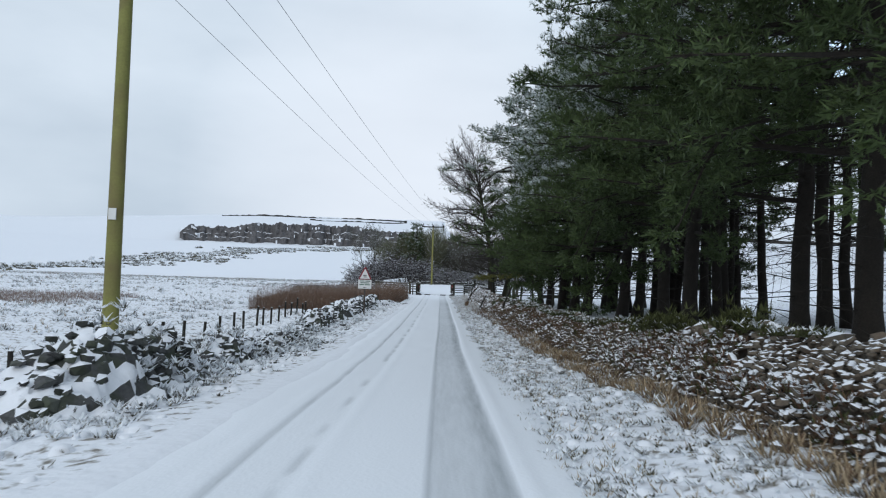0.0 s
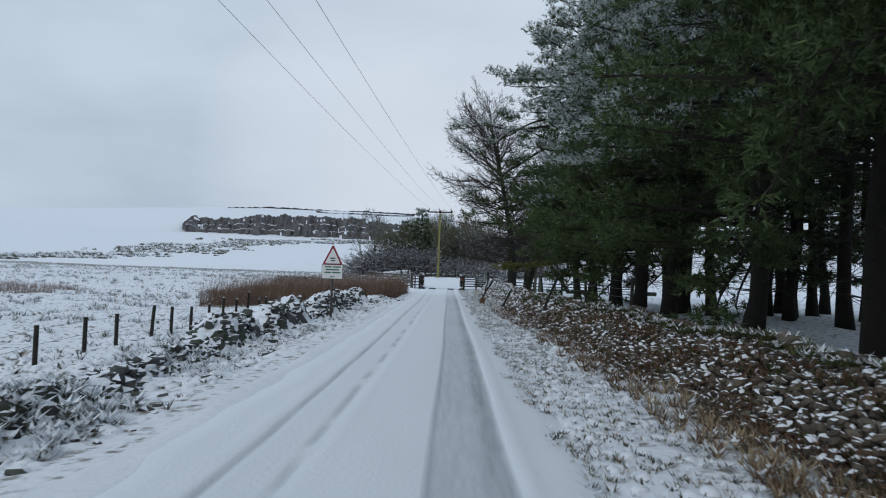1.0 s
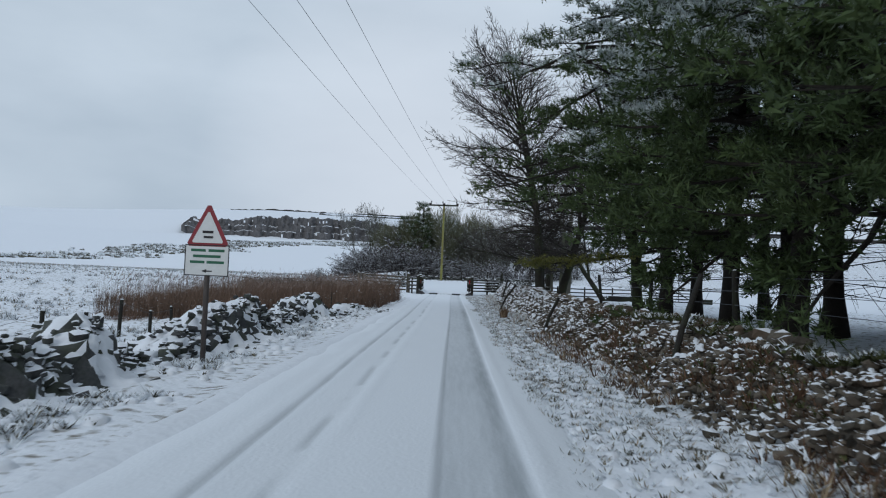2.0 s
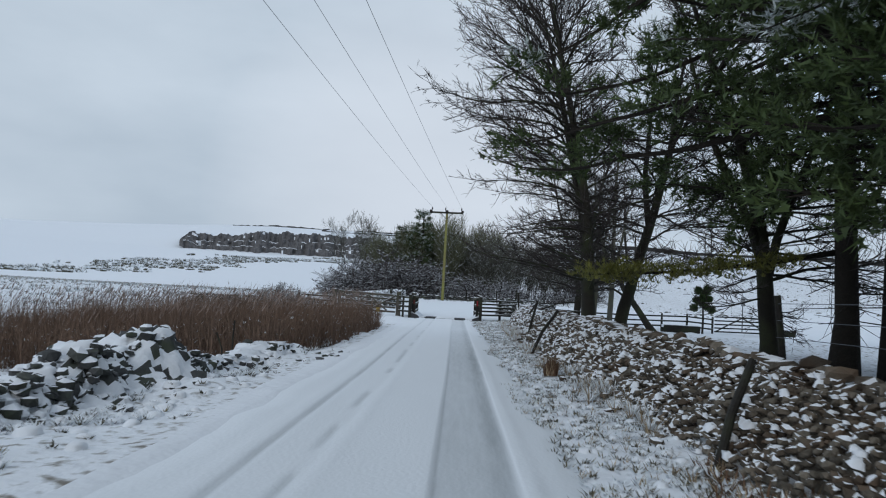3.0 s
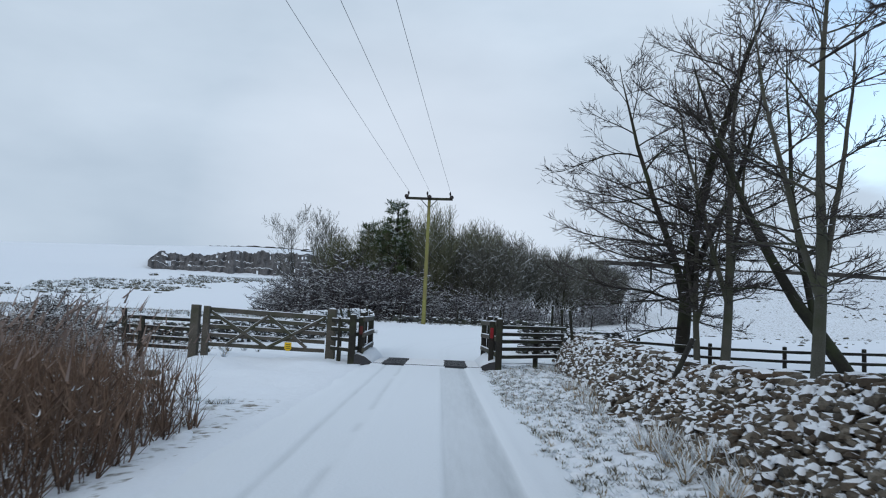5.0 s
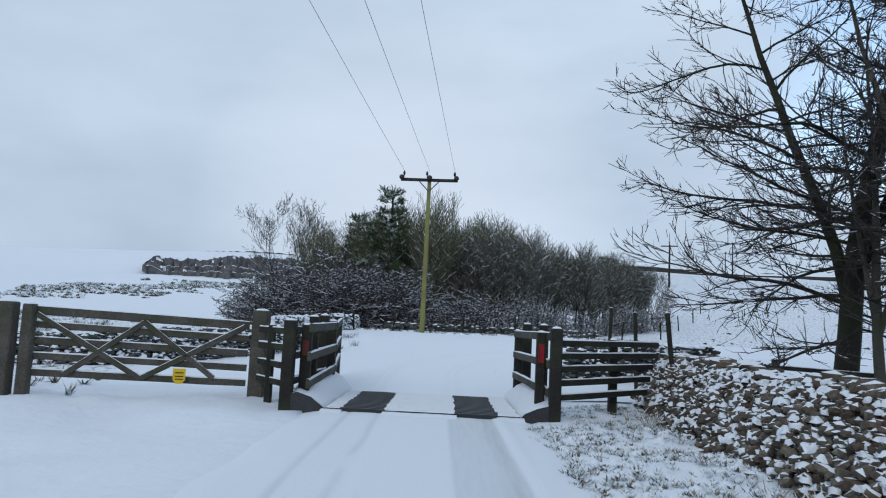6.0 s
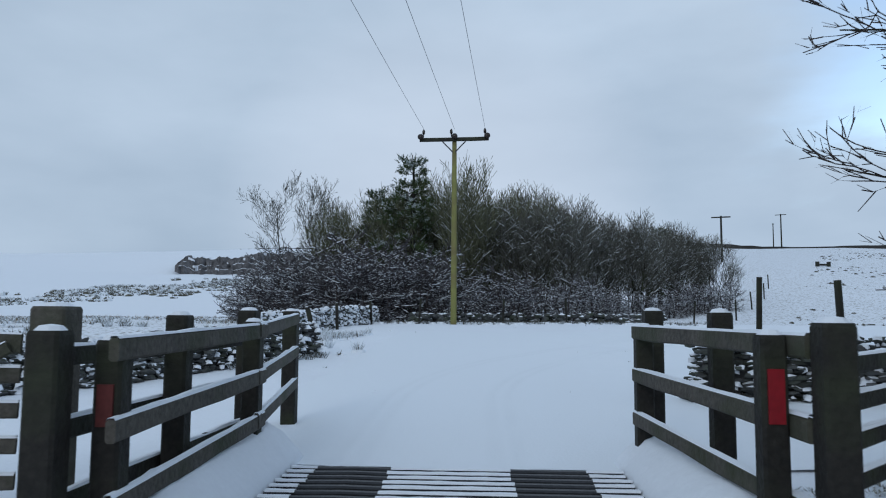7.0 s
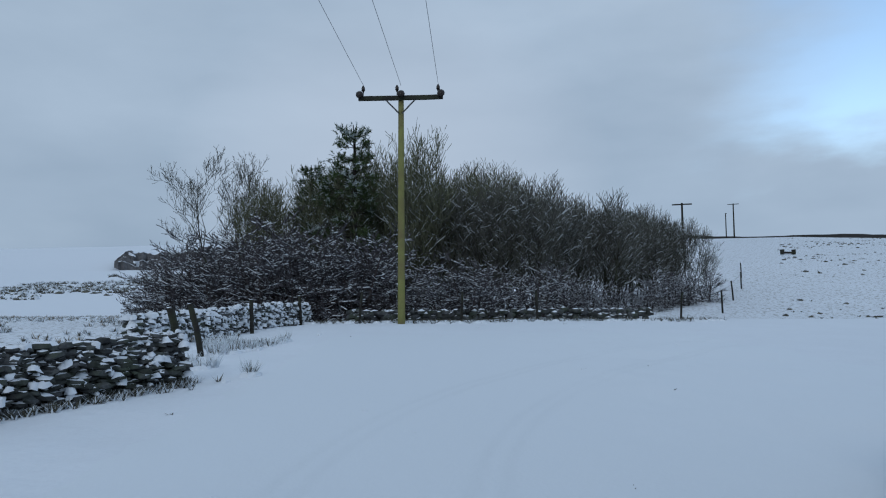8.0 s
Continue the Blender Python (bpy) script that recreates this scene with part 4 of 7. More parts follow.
def stone_mesh(seed, snowline=0.22, mat=None, odd=0.065):
    rng = np.random.default_rng(seed)
    bm = bmesh.new()
    bmesh.ops.create_cube(bm, size=1.0)
    bmesh.ops.subdivide_edges(bm, edges=bm.edges[:], cuts=1, use_grid_fill=True)
    for v in bm.verts:
        c = np.array(v.co)
        c = c / (np.linalg.norm(c) + 1e-6) * 0.25 + c * 0.46
        c = c + rng.normal(0, odd, 3)
        v.co = c
    bm.normal_update()
    me = bpy.data.meshes.new("stone")
    for f in bm.faces:
        f.material_index = 1 if f.normal.z > snowline + rng.uniform(-0.1, 0.45) else 0
    for f in bm.faces:
        if f.material_index == 1:
            for v in f.verts:
                v.co.z += 0.03
    bm.to_mesh(me)
    bm.free()
    me.materials.append(mat or STONE)
    me.materials.append(SNOW)
    return me


STONES = [stone_mesh(100 + i, 0.42) for i in range(10)] + [stone_mesh(120 + i, 0.72) for i in range(8)]


def rough_stone(seed, snowline):
    """A twenty-sided stone for the joined rubble: vertices, faces, slots."""
    rng = np.random.default_rng(seed)
    bm = bmesh.new()
    bmesh.ops.create_icosphere(bm, subdivisions=1, radius=0.56)
    for v in bm.verts:
        c = np.array(v.co)
        v.co = np.sign(c) * np.abs(c) ** 0.8 * 0.98 + rng.normal(0, 0.07, 3)
    bm.normal_update()
    slots = [1 if f.normal.z > snowline + rng.uniform(-0.1, 0.4) else 0 for f in bm.faces]
    made = (np.array([tuple(v.co) for v in bm.verts]), [tuple(v.index for v in f.verts) for f in bm.faces], slots)
    bm.free()
    return made


MOSSSTONES = [stone_mesh(180 + i, 0.12, MOSSSTONE, 0.085) for i in range(10)] + [stone_mesh(190 + i, 0.6, MOSSSTONE, 0.085) for i in range(8)]

STONE_DATA = [rough_stone(140 + i, 0.42) for i in range(10)] + [rough_stone(160 + i, 0.72) for i in range(8)]


def lay_stones(parent, spots, limit, pick, bare=lambda s: 0.0, meshes=None, mat=None):
    """spots: (x, y, z, sx, sy, sz, turn, tilt). Those that pick() names become parts, up to limit; the rest one joined mesh."""
    rng = random.Random(len(spots))
    rest = Build()
    used = 0
    for s in spots:
        x, y, z, sx, sy, sz, turn, tilt = s
        k = 10 + rng.randrange(8) if rng.random() < bare(s) else rng.randrange(10)
        m = pose(x, y, z, tilt, rng.uniform(-8, 8), turn) @ Matrix.Diagonal((sx, sy, sz, 1))
        if used < limit and pick(s):
            part("stone", (meshes or STONES)[k], None, parent, m=m)
            used += 1
        else:
            v, f, mi = STONE_DATA[k]
            mm = np.array(m)
            w = v @ mm[:3, :3].T + mm[:3, 3]
            base = rest.n
            rest.v.append(w)
            rest.f.extend(tuple(i + base for i in q) for q in f)
            rest.m.extend(mi)
            rest.n += len(w)
    if rest.n:
        part("rubble", rest, [mat or STONE, SNOW], parent, kind="stuff", smooth=False)


def wall_line(y):
    """The foot of the right-hand wall, and how wide and high it slumps."""
    foot = np.interp(y, [0, 8, 18, 28, 45, 55, 62, 68, 72.5], [2.95, 2.7, 2.5, 2.25, 1.95, 1.95, 2.1, 2.45, 2.8])
    top = np.interp(y, [0, 8, 18, 28, 45, 55, 62, 68, 72.5], [3.8, 3.6, 3.4, 3.2, 2.95, 2.95, 2.95, 3.1, 3.2])
    high = np.interp(y, [0, 9, 15, 20, 29, 37, 45, 50, 62, 66, 70, 72.5], [0.85, 0.8, 0.7, 0.62, 0.62, 0.7, 0.75, 0.85, 0.72, 0.8, 0.92, 0.85])
    return foot, top, high


def build_right_wall():
    rng = random.Random(21)
    wall = thing("dry_stone_wall", pose(0, 0, 0), "slumped dry-stone field wall with snow lying on its stones", "stone wall")
    core = Build()
    ys = np.arange(-4, 72.61, 0.4)
    prof = []
    for y in ys:
        foot, top, high = wall_line(y)
        b = ground(foot, y)
        prof.append([(foot + 0.2, y, b - 0.2), (foot + 0.5, y, b + 0.36 * high), (top + 0.02, y, b + high * 0.78), (top + 0.3, y, b + high * 0.78), (top + 0.45, y, b - 0.2)])
    n = len(ys)
    faces = []
    for i in range(n - 1):
        for k in range(4):
            a = i * 5 + k
            faces.append((a, a + 1, a + 6, a + 5))
    faces += [(0, 1, 2, 3, 4), tuple((n - 1) * 5 + k for k in (4, 3, 2, 1, 0))]
    core.add([p for r in prof for p in r], faces)
    part("core", core, STONE, wall)
    spots = []
    y = 3.0
    while y < 72.4:
        foot, top, high = wall_line(y)
        b = ground(foot, y)
        rows = 20
        for r in range(rows):
            t = (r + rng.uniform(-0.45, 0.45)) / (rows - 1)
            t = min(max(t, 0), 1)
            x = foot + (top - foot) * t ** 1.25 + rng.uniform(-0.06, 0.06)
            z = b + 0.02 + high * 0.86 * t ** 0.85 + rng.uniform(-0.025, 0.025)
            big = rng.choice((0.6, 0.75, 0.9, 1.0, 1.1, 1.25)) * (0.52 if y < 42 else 0.66)
            spots.append((x, y + rng.uniform(-0.08, 0.08), z, 0.105 * big, 0.145 * big * rng.uniform(0.8, 1.35), 0.085 * big, rng.uniform(0, 360), rng.uniform(-35, 35)))
        if y < 46:  # coping stones set on edge
            if rng.random() < 0.5:
                spots.append((top + 0.12 + rng.uniform(-0.04, 0.04), y, b + high * 0.9 + rng.uniform(-0.03, 0.06), 0.22 * rng.uniform(0.7, 1.1), 0.11 * rng.uniform(0.7, 1.3), 0.13 * rng.uniform(0.7, 1.2), rng.uniform(-30, 30), rng.uniform(-30, 30)))
        elif rng.random() < 0.8:
            spots.append((top + 0.02 + rng.uniform(0.0, 0.2), y, b + high * (0.93 + rng.uniform(-0.04, 0.05)), 0.22, 0.12, 0.085, rng.uniform(-18, 18), rng.uniform(-14, 14)))
        if rng.random() < 0.25:
            spots.append((foot - rng.uniform(0.02, 0.3), y, b, 0.1, 0.11, 0.06, rng.uniform(0, 360), 0))
        y += 0.068
    pads = []
    for k in range(4600):
        y = rng.uniform(8, 72.4)
        foot, top, high = wall_line(y)
        t = rng.random() if rng.random() < 0.75 else rng.uniform(0.85, 1.12)
        if rng.random() < (1.0 if y < 30 and t < 0.85 else 0.7 if y < 44 and t < 0.85 else 0.88 if y < 44 else 0.3):
            continue
        pads.append((foot + (top - foot) * t ** 1.25 - 0.03 + rng.uniform(-0.05, 0.04), y, ground(foot, y) + 0.06 + high * 0.86 * min(t, 1) ** 0.85))
    lodged_snow(wall, pads, 25, 0.042)
    lay_stones(wall, spots, 300, lambda s: 58 < s[1] < 72.5, lambda s: (0.15 if s[1] < 13 else 0.62 if s[1] < 42 else 0.6) if s[0] < wall_line(s[1])[1] - 0.1 else 0.7 if s[1] < 46 else 0.15)


def lodged_snow(parent, spots, seed, size):
    """Small pads of snow caught between the stones."""
    b = Build()
    spots = np.array(spots) - [0, 0, size * 0.35]
    lumps(b, spots, np.random.default_rng(seed), size, 0, 0.55)
    part("snow_cover", b, SNOW, parent, smooth=True, kind="stuff")


def rubble_line(y):
    """Middle and height of the tumbled wall on the open side of the lane."""
    x = np.interp(y, [6, 9, 14, 17, 22, 26, 30, 36, 42, 45, 47, 49], [-3.85, -3.85, -3.95, -3.7, -4.1, -4.3, -4.2, -4.1, -4.35, -3.9, -3.45, -3.3])
    h = np.interp(y, [6.5, 7.5, 9, 10.6, 11, 12.4, 13, 14.6, 15, 16.5, 17.5, 18.5, 20, 22, 23.6, 24.3, 26.2, 26.7, 27.3, 27.7, 30.4, 30.8, 32, 33.4, 34.4, 37.2, 37.6, 39, 40.6, 42.0, 42.8, 43.3, 44.2, 45, 46.4, 47.6, 48.6],
                  [0.0, 0.9, 1.0, 0.8, 0.25, 0.3, 0.7, 0.65, 0.2, 0.2, 0.4, 0.2, 0.3, 0.3, 0.45, 0.78, 0.7, 0.14, 0.12, 0.8, 0.92, 0.4, 0.35, 0.55, 0.92, 0.9, 0.3, 0.36, 0.62, 0.88, 0.95, 0.6, 0.42, 0.25, 0.36, 0.22, 0.0])
    return x, h * (0.86 + 0.3 * (vnoise(y * 2.3, y * 0, 45) - 0.5))


def build_left_rubble():
    rng = random.Random(22)
    wall = thing("tumbled_wall", pose(0, 0, 0), "tumbled roadside stone wall plastered with snow", "stone wall")
    # the packed heart of the wall: rough, steep faces with snow driven onto them
    b = Build()
    ys = np.arange(6.4, 48.7, 0.05)
    cut = np.array([-0.95, -0.78, -0.62, -0.52, -0.44, -0.36, -0.25, -0.12, 0.0, 0.12, 0.25, 0.36, 0.44, 0.52, 0.62, 0.78, 0.95])
    rise = np.array([-0.12, 0.03, 0.14, 0.3, 0.5, 0.72, 0.88, 0.97, 1.0, 0.97, 0.88, 0.72, 0.5, 0.3, 0.14, 0.03, -0.12])
    step = np.arange(0, 16.01, 0.5)
    cut, rise = np.interp(step, np.arange(17), cut), np.interp(step, np.arange(17), rise)
    yy, cc = np.meshgrid(ys, cut, indexing="ij")
    x0, h = rubble_line(ys)
    wide = (0.65 + 0.5 * h)[:, None] * (1 + 0.35 * (vnoise(yy * 1.1, cc * 0 + 3, 46) - 0.5))
    lump = (vnoise(yy * 5.5, cc * 6, 47) - 0.5) * 0.2 + (vnoise(yy * 11, cc * 12, 48) - 0.5) * 0.16 + (vnoise(yy * 21, cc * 22, 50) - 0.5) * 0.12
    xx = x0[:, None] + cc * wide + lump * 0.5 * np.sign(cc)
    zz = land(xx, yy) + rise[None, :] * h[:, None] * 0.93 + lump * np.clip(h, 0.15, 0.6)[:, None] - 0.04
    n = len(cut)
    pts = np.stack([xx, yy + lump * 0.3, zz], -1).reshape(-1, 3)
    faces, slots = [], []
    for i in range(len(ys) - 1):
        for k in range(n - 1):
            a = i * n + k
            faces.append((a, a + 1, a + n + 1, a + n))
            steep = abs(rise[k + 1] - rise[k]) * h[i] / (abs(cut[k + 1] - cut[k]) + 0.01)
            slots.append(0 if float(vnoise(ys[i] * 7, cut[k] * 11, 49)) < (0.2 if ys[i] < 44 else 0.04) + 0.25 * min(1.6, steep) else 1)
    b.v, b.f, b.m, b.n = [pts], faces, slots, len(pts)
    part("wall_heart", b, [MOSSSTONE, SNOW], wall, smooth=True)
    # stones that still stick out of it, and those that rolled down
    spots = []
    for k in range(3000):
        y = rng.uniform(6.6, 48.4)
        xm, h = (float(q) for q in rubble_line(y))
        if rng.random() > (0.25 + 0.8 * h if y < 44.4 else 0.2):
            continue
        side = rng.choice((-1, 1, 1, 1))
        up = rng.random() ** 0.8
        out = float(np.interp(up, [0, 0.5, 0.9, 1], [0.56, 0.42, 0.26, 0.0])) * (0.65 + 0.5 * h)
        x = xm + side * out * rng.uniform(0.85, 1.08)
        big = rng.choice((0.4, 0.5, 0.6, 0.75, 0.95))
        spots.append((x, y, ground(x, y) + up * h * 0.95, 0.17 * big, 0.2 * big, 0.1 * big * rng.uniform(0.7, 1.5), rng.gauss(0, 28), rng.gauss(0, 16)))
    for k in range(330):
        y = rng.uniform(7, 48)
        x = float(rubble_line(y)[0]) + rng.choice((-1, 1, 1)) * rng.uniform(0.5, 1.3)
        big = rng.uniform(0.3, 0.85)
        spots.append((x, y, ground(x, y) + 0.0, 0.16 * big, 0.16 * big, 0.09 * big, rng.uniform(0, 360), rng.uniform(-24, 24)))
    lay_stones(wall, spots, 300, lambda s: 23.5 < s[1] < 45, lambda s: 0.3, MOSSSTONES, MOSSSTONE)
    caps = []
    for k in range(2300):
        y = rng.uniform(6.6, 48.6)
        xm, h = (float(q) for q in rubble_line(y))
        out = rng.uniform(-1, 1)
        x = xm + out * 0.6 * (0.65 + 0.5 * h)
        caps.append((x, y, ground(x, y) + h * (1 - abs(out)) ** 0.7 * 0.9 - 0.03))
    b = Build()
    lumps(b, np.array(caps), np.random.default_rng(24), 0.06, 0, 0.6)
    part("snow_cover", b, SNOW, wall, smooth=True, kind="stuff")


def build_far_walls():
    rng = random.Random(23)
    wall = thing("field_wall", pose(0, 0, 0), "low dry-stone wall with snow on its coping beyond the gate", "stone wall")
    spots = []
    runs = [((-15, 74.0), (-7.6, 75.4), 0.62), ((-7.6, 75.4), (-5.05, 79.6), 0.72), ((-5.05, 79.6), (-4.05, 82.2), 0.70), ((-6.9, 87.5), (-5.0, 98.4), 0.74), ((2.1, 75.9), (5.5, 76.3), 0.82)]
    core = Build()
    for (x0, y0), (x1, y1), h in runs:
        d = Vector((x1 - x0, y1 - y0, 0))
        n = int(d.length / 0.13)
        ang = math.degrees(math.atan2(d.y, d.x))
        zm = ground((x0 + x1) / 2, (y0 + y1) / 2)
        slope = math.degrees(math.atan2(ground(x1, y1) - ground(x0, y0), d.length))
        core.box(((x0 + x1) / 2, (y0 + y1) / 2, zm + h * 0.34), (d.length - 0.36, 0.2, h * 0.68), pose(0, 0, 0, 0, -slope, ang).to_3x3())
        for end in (0.0, 1.0):
            for r in range(11):
                for q in (-0.14, -0.02, 0.1):
                    back = 0.03 + 0.022 * r + rng.uniform(0, 0.05)
                    t = end + (back if end == 0 else -back) / d.length
                    x, y = x0 + d.x * t + q * d.y / d.length, y0 + d.y * t - q * d.x / d.length
                    big = rng.uniform(0.8, 1.3)
                    spots.append((x, y, ground(x, y) + 0.04 + h * 0.9 * r / 10, 0.14 * big, 0.11 * big, 0.055 * big, ang + rng.uniform(-30, 30), rng.uniform(-14, 14)))
        side = Vector((d.y, -d.x, 0)).normalized()
        for i in range(n):
            t = (i + 0.5) / n
            for r in range(12):
                for w in (-1, 1):
                    x, y = x0 + d.x * t + side.x * w * (0.21 - 0.011 * r), y0 + d.y * t + side.y * w * (0.21 - 0.011 * r)
                    if w < 0 and r < 10:
                        continue
                    big = rng.choice((0.7, 0.9, 1.1, 1.5))
                    spots.append((x + rng.uniform(-0.04, 0.04), y + rng.uniform(-0.08, 0.08), ground(x, y) + 0.04 + h * 0.9 * r / 11 + rng.uniform(-0.02, 0.02), 0.135 * big, 0.105 * big, 0.05 * big, ang + rng.uniform(-25, 25), rng.uniform(-14, 14)))
    part("core", core, MOSSSTONE, wall)
    lay_stones(wall, spots, 300, lambda s: 76 < s[1] < 84 and -7 < s[0] < 0, lambda s: 0.6, MOSSSTONES, MOSSSTONE)
    pads = [(s[0] + rng.uniform(-0.04, 0.04), s[1] - 0.03, s[2] + 0.05) for s in spots if rng.random() < (0.65 if s[1] > 86 else 0.3)]
    lodged_snow(wall, [p for p in pads if p[1] <= 86], 26, 0.055)
    lodged_snow(wall, [p for p in pads if p[1] > 86], 27, 0.072)
    wall = thing("field_wall", pose(0, 0, 0), "broken low stone wall along the foot of the copse", "stone wall")
    spots = []
    for k in range(300):
        x = -3.4 + 11 * rng.random() ** 1.3
        y = 98.2 + 0.12 * (x + 3) + rng.uniform(-0.2, 0.2)
        spots.append((x, y, ground(x, y) + rng.uniform(0, 0.4), 0.26, 0.24, 0.16, rng.uniform(0, 360), rng.uniform(-10, 10)))
    lay_stones(wall, spots, 0, lambda s: False, lambda s: 0.6, MOSSSTONES, MOSSSTONE)
    # skyline wall on the right-hand hill
    far = Build()
    xs = np.arange(22, 330, 2.5)
    top, bot = [], []
    for x in xs:
        y = 250 + 0.03 * x
        z = ground(x, y)
        top.append((x, y, z + 1.15 + rng.uniform(-0.12, 0.12)))
        bot.append((x, y, z - 0.5))
    n = len(xs)
    v = bot + top + [(p[0], p[1] + 0.6, p[2]) for p in top] + [(p[0], p[1] + 0.6, p[2]) for p in bot]
    f = []
    for i in range(n - 1):
        for k in range(3):
            f.append((k * n + i, k * n + i + 1, (k + 1) * n + i + 1, (k + 1) * n + i))
    far.add(v, f)
    tagged(part("skyline_wall", far, FARSTONE), "dark dry-stone wall along the skyline of the field", "stone wall")


build_right_wall()
build_left_rubble()
build_far_walls()


# ---- hill, quarry and scrub ----
def build_quarry():
    rng = np.random.default_rng(61)
    b = Build()
    cols = 300
    k = np.arange(cols)
    ang = np.linspace(math.atan2(-163, 452), math.atan2(-20, 478), cols)
    rad = 474 + 7 * vnoise(k * 0.065, k * 0, 3) + 5 * vnoise(k * 0.22, k * 0, 4)
    high = np.interp(k, [0, 12, 120, 220, cols - 1], [1.5, 9.0, 13.5, 13.0, 10.0]) * (0.92 + 0.16 * vnoise(k * 0.09, k * 0, 65))
    # broken beds of rock with snow-covered ledges between them: (share of the height, metres set back)
    rows = [(0, 0), (0.14, 0.5), (0.27, 0.9), (0.30, 2.6), (0.43, 3.0), (0.56, 3.5), (0.6, 5.4), (0.72, 5.7), (0.84, 6.1), (0.95, 6.6), (1.0, 8.2)]
    v, f = [], []
    for j, (t, back) in enumerate(rows):
        bed = (0, 1, 2, 2, 3, 4, 4, 5, 6, 7, 7)[j]
        wob = 1.1 * (vnoise(k * 0.11 + bed, np.full(cols, bed * 1.3), 6) - 0.5) + 1.1 * (vnoise(k * 0.5, np.full(cols, bed * 7.3), 7) - 0.5)
        jut = 3.0 * (vnoise(k * 0.3, np.full(cols, j * 0.8), 8) - 0.5) + rng.normal(0, 0.25, cols)
        r = rad + back + jut
        base = np.interp(k, [0, 20, 120, cols], [26, 21.6, 21.9, 23])
        z = base + high * t + (wob if j else -3.0)
        v.extend(zip((np.sin(ang) * r).tolist(), (np.cos(ang) * r).tolist(), z.tolist()))
    for i in range(cols):
        x, y = math.sin(ang[i]) * (rad[i] + 75), math.cos(ang[i]) * (rad[i] + 75)
        v.append((x, y, ground(x, y) - 0.4))
    for j in range(len(rows)):
        for i in range(cols - 1):
            a = j * cols + i
            ledge = j in (2, 5, 9, 10)
            patch = float(vnoise(i * 0.16, j * 0.55, 63))
            speck = float(vnoise(i * 0.22, j * 2.3, 66))
            b.m.append(1 if j == len(rows) - 1 or patch > (0.5 if ledge else 0.93) or speck > (0.6 if ledge else 0.9) else 0)
            f.append((a, a + 1, a + 1 + cols, a + cols))
    b.v, b.f, b.n = [np.array(v)], f, len(v)
    tagged(part("quarry_face", b, [ROCK, SNOW]), "long dark quarry face with snowy ledges on the hillside", "cliff", kind="structure")


def scatter(rng, n, x0, x1, y0, y1, keep):
    x, y = rng.uniform(x0, x1, n), rng.uniform(y0, y1, n)
    ok = keep(x, y)
    x, y = x[ok], y[ok]
    return np.stack([x, y, land(x, y)], 1)


def build_scrub():
    rng = np.random.default_rng(62)
    # frosted heather and rocks along a bank that climbs to the quarry
    def bank(x, y):
        r, west = np.hypot(x, y), np.degrees(np.arctan2(-x, y))
        mid = np.interp(west, [3, 7.6, 13, 19, 25, 31, 42], [455, 435, 345, 282, 240, 190, 150])
        return (np.abs(r - mid) < mid * (0.02 + 0.2 * vnoise(x / 12, y / 12, 11))) & (vnoise(x / 4, y / 4, 32) > 0.15 + 0.75 * np.abs(r - mid) / (0.2 * mid))

    b = Build()
    far = scatter(rng, 34000, -210, -15, 100, 460, lambda x, y: bank(x, y))
    dark = far[rng.random(len(far)) < 0.42]
    lumps(b, dark, rng, 0.75, 0, 0.5)
    lumps(b, dark[::2] + rng.normal(0, 0.25, (len(dark[::2]), 3)) + [0, 0.3, 0.2], rng, 0.6, 1, 0.5)
    b.tris(blades(far, rng, 4, 0.9, 0.09, 0.9), 0)
    b.tris(blades(far + [0, 0, 0.15], rng, 3, 0.8, 0.16, 1.1), 1)
    tagged(part("hillside_heather", b, [HEATH, FROST]), "frosted heather and rocks scattered over the snowy hillside", "heather", kind="stuff")
    b = Build()
    mid = scatter(rng, 22000, -75, -5.5, 8, 150, lambda x, y: (vnoise(x / 3, y / 3, 12) > 0.45) & ~((x > -12.5) & (y > 45) & (y < 68)) & (x < -2.8 - 0.02 * y))
    b.tris(blades(mid, rng, 5, 0.17, 0.02, 1.0), 0)
    b.tris(blades(mid[::4], rng, 5, 0.26, 0.014, 0.7), 2)
    b.tris(blades(mid, rng, 4, 0.17, 0.04, 1.2), 1)
    tagged(part("field_rushes", b, [HEATH, FROST, STRAW]), "frosted rushes poking through the snowy field", "grass", kind="stuff")
    b = Build()
    right = scatter(rng, 7000, 14, 120, 90, 235, lambda x, y: (vnoise(x / 6, y / 4, 13) > 0.5) & (x > 9 + (y - 95) * 0.5))
    lumps(b, right[::2] - [0, 0, 0.02], rng, 0.17, 0, 0.5)
    b.tris(blades(right, rng, 6, 0.12, 0.03, 1.2), 0)
    tagged(part("pasture_tussocks", b, [HEATH, FROST]), "tussocks showing through the snow on the pasture", "grass", kind="stuff")


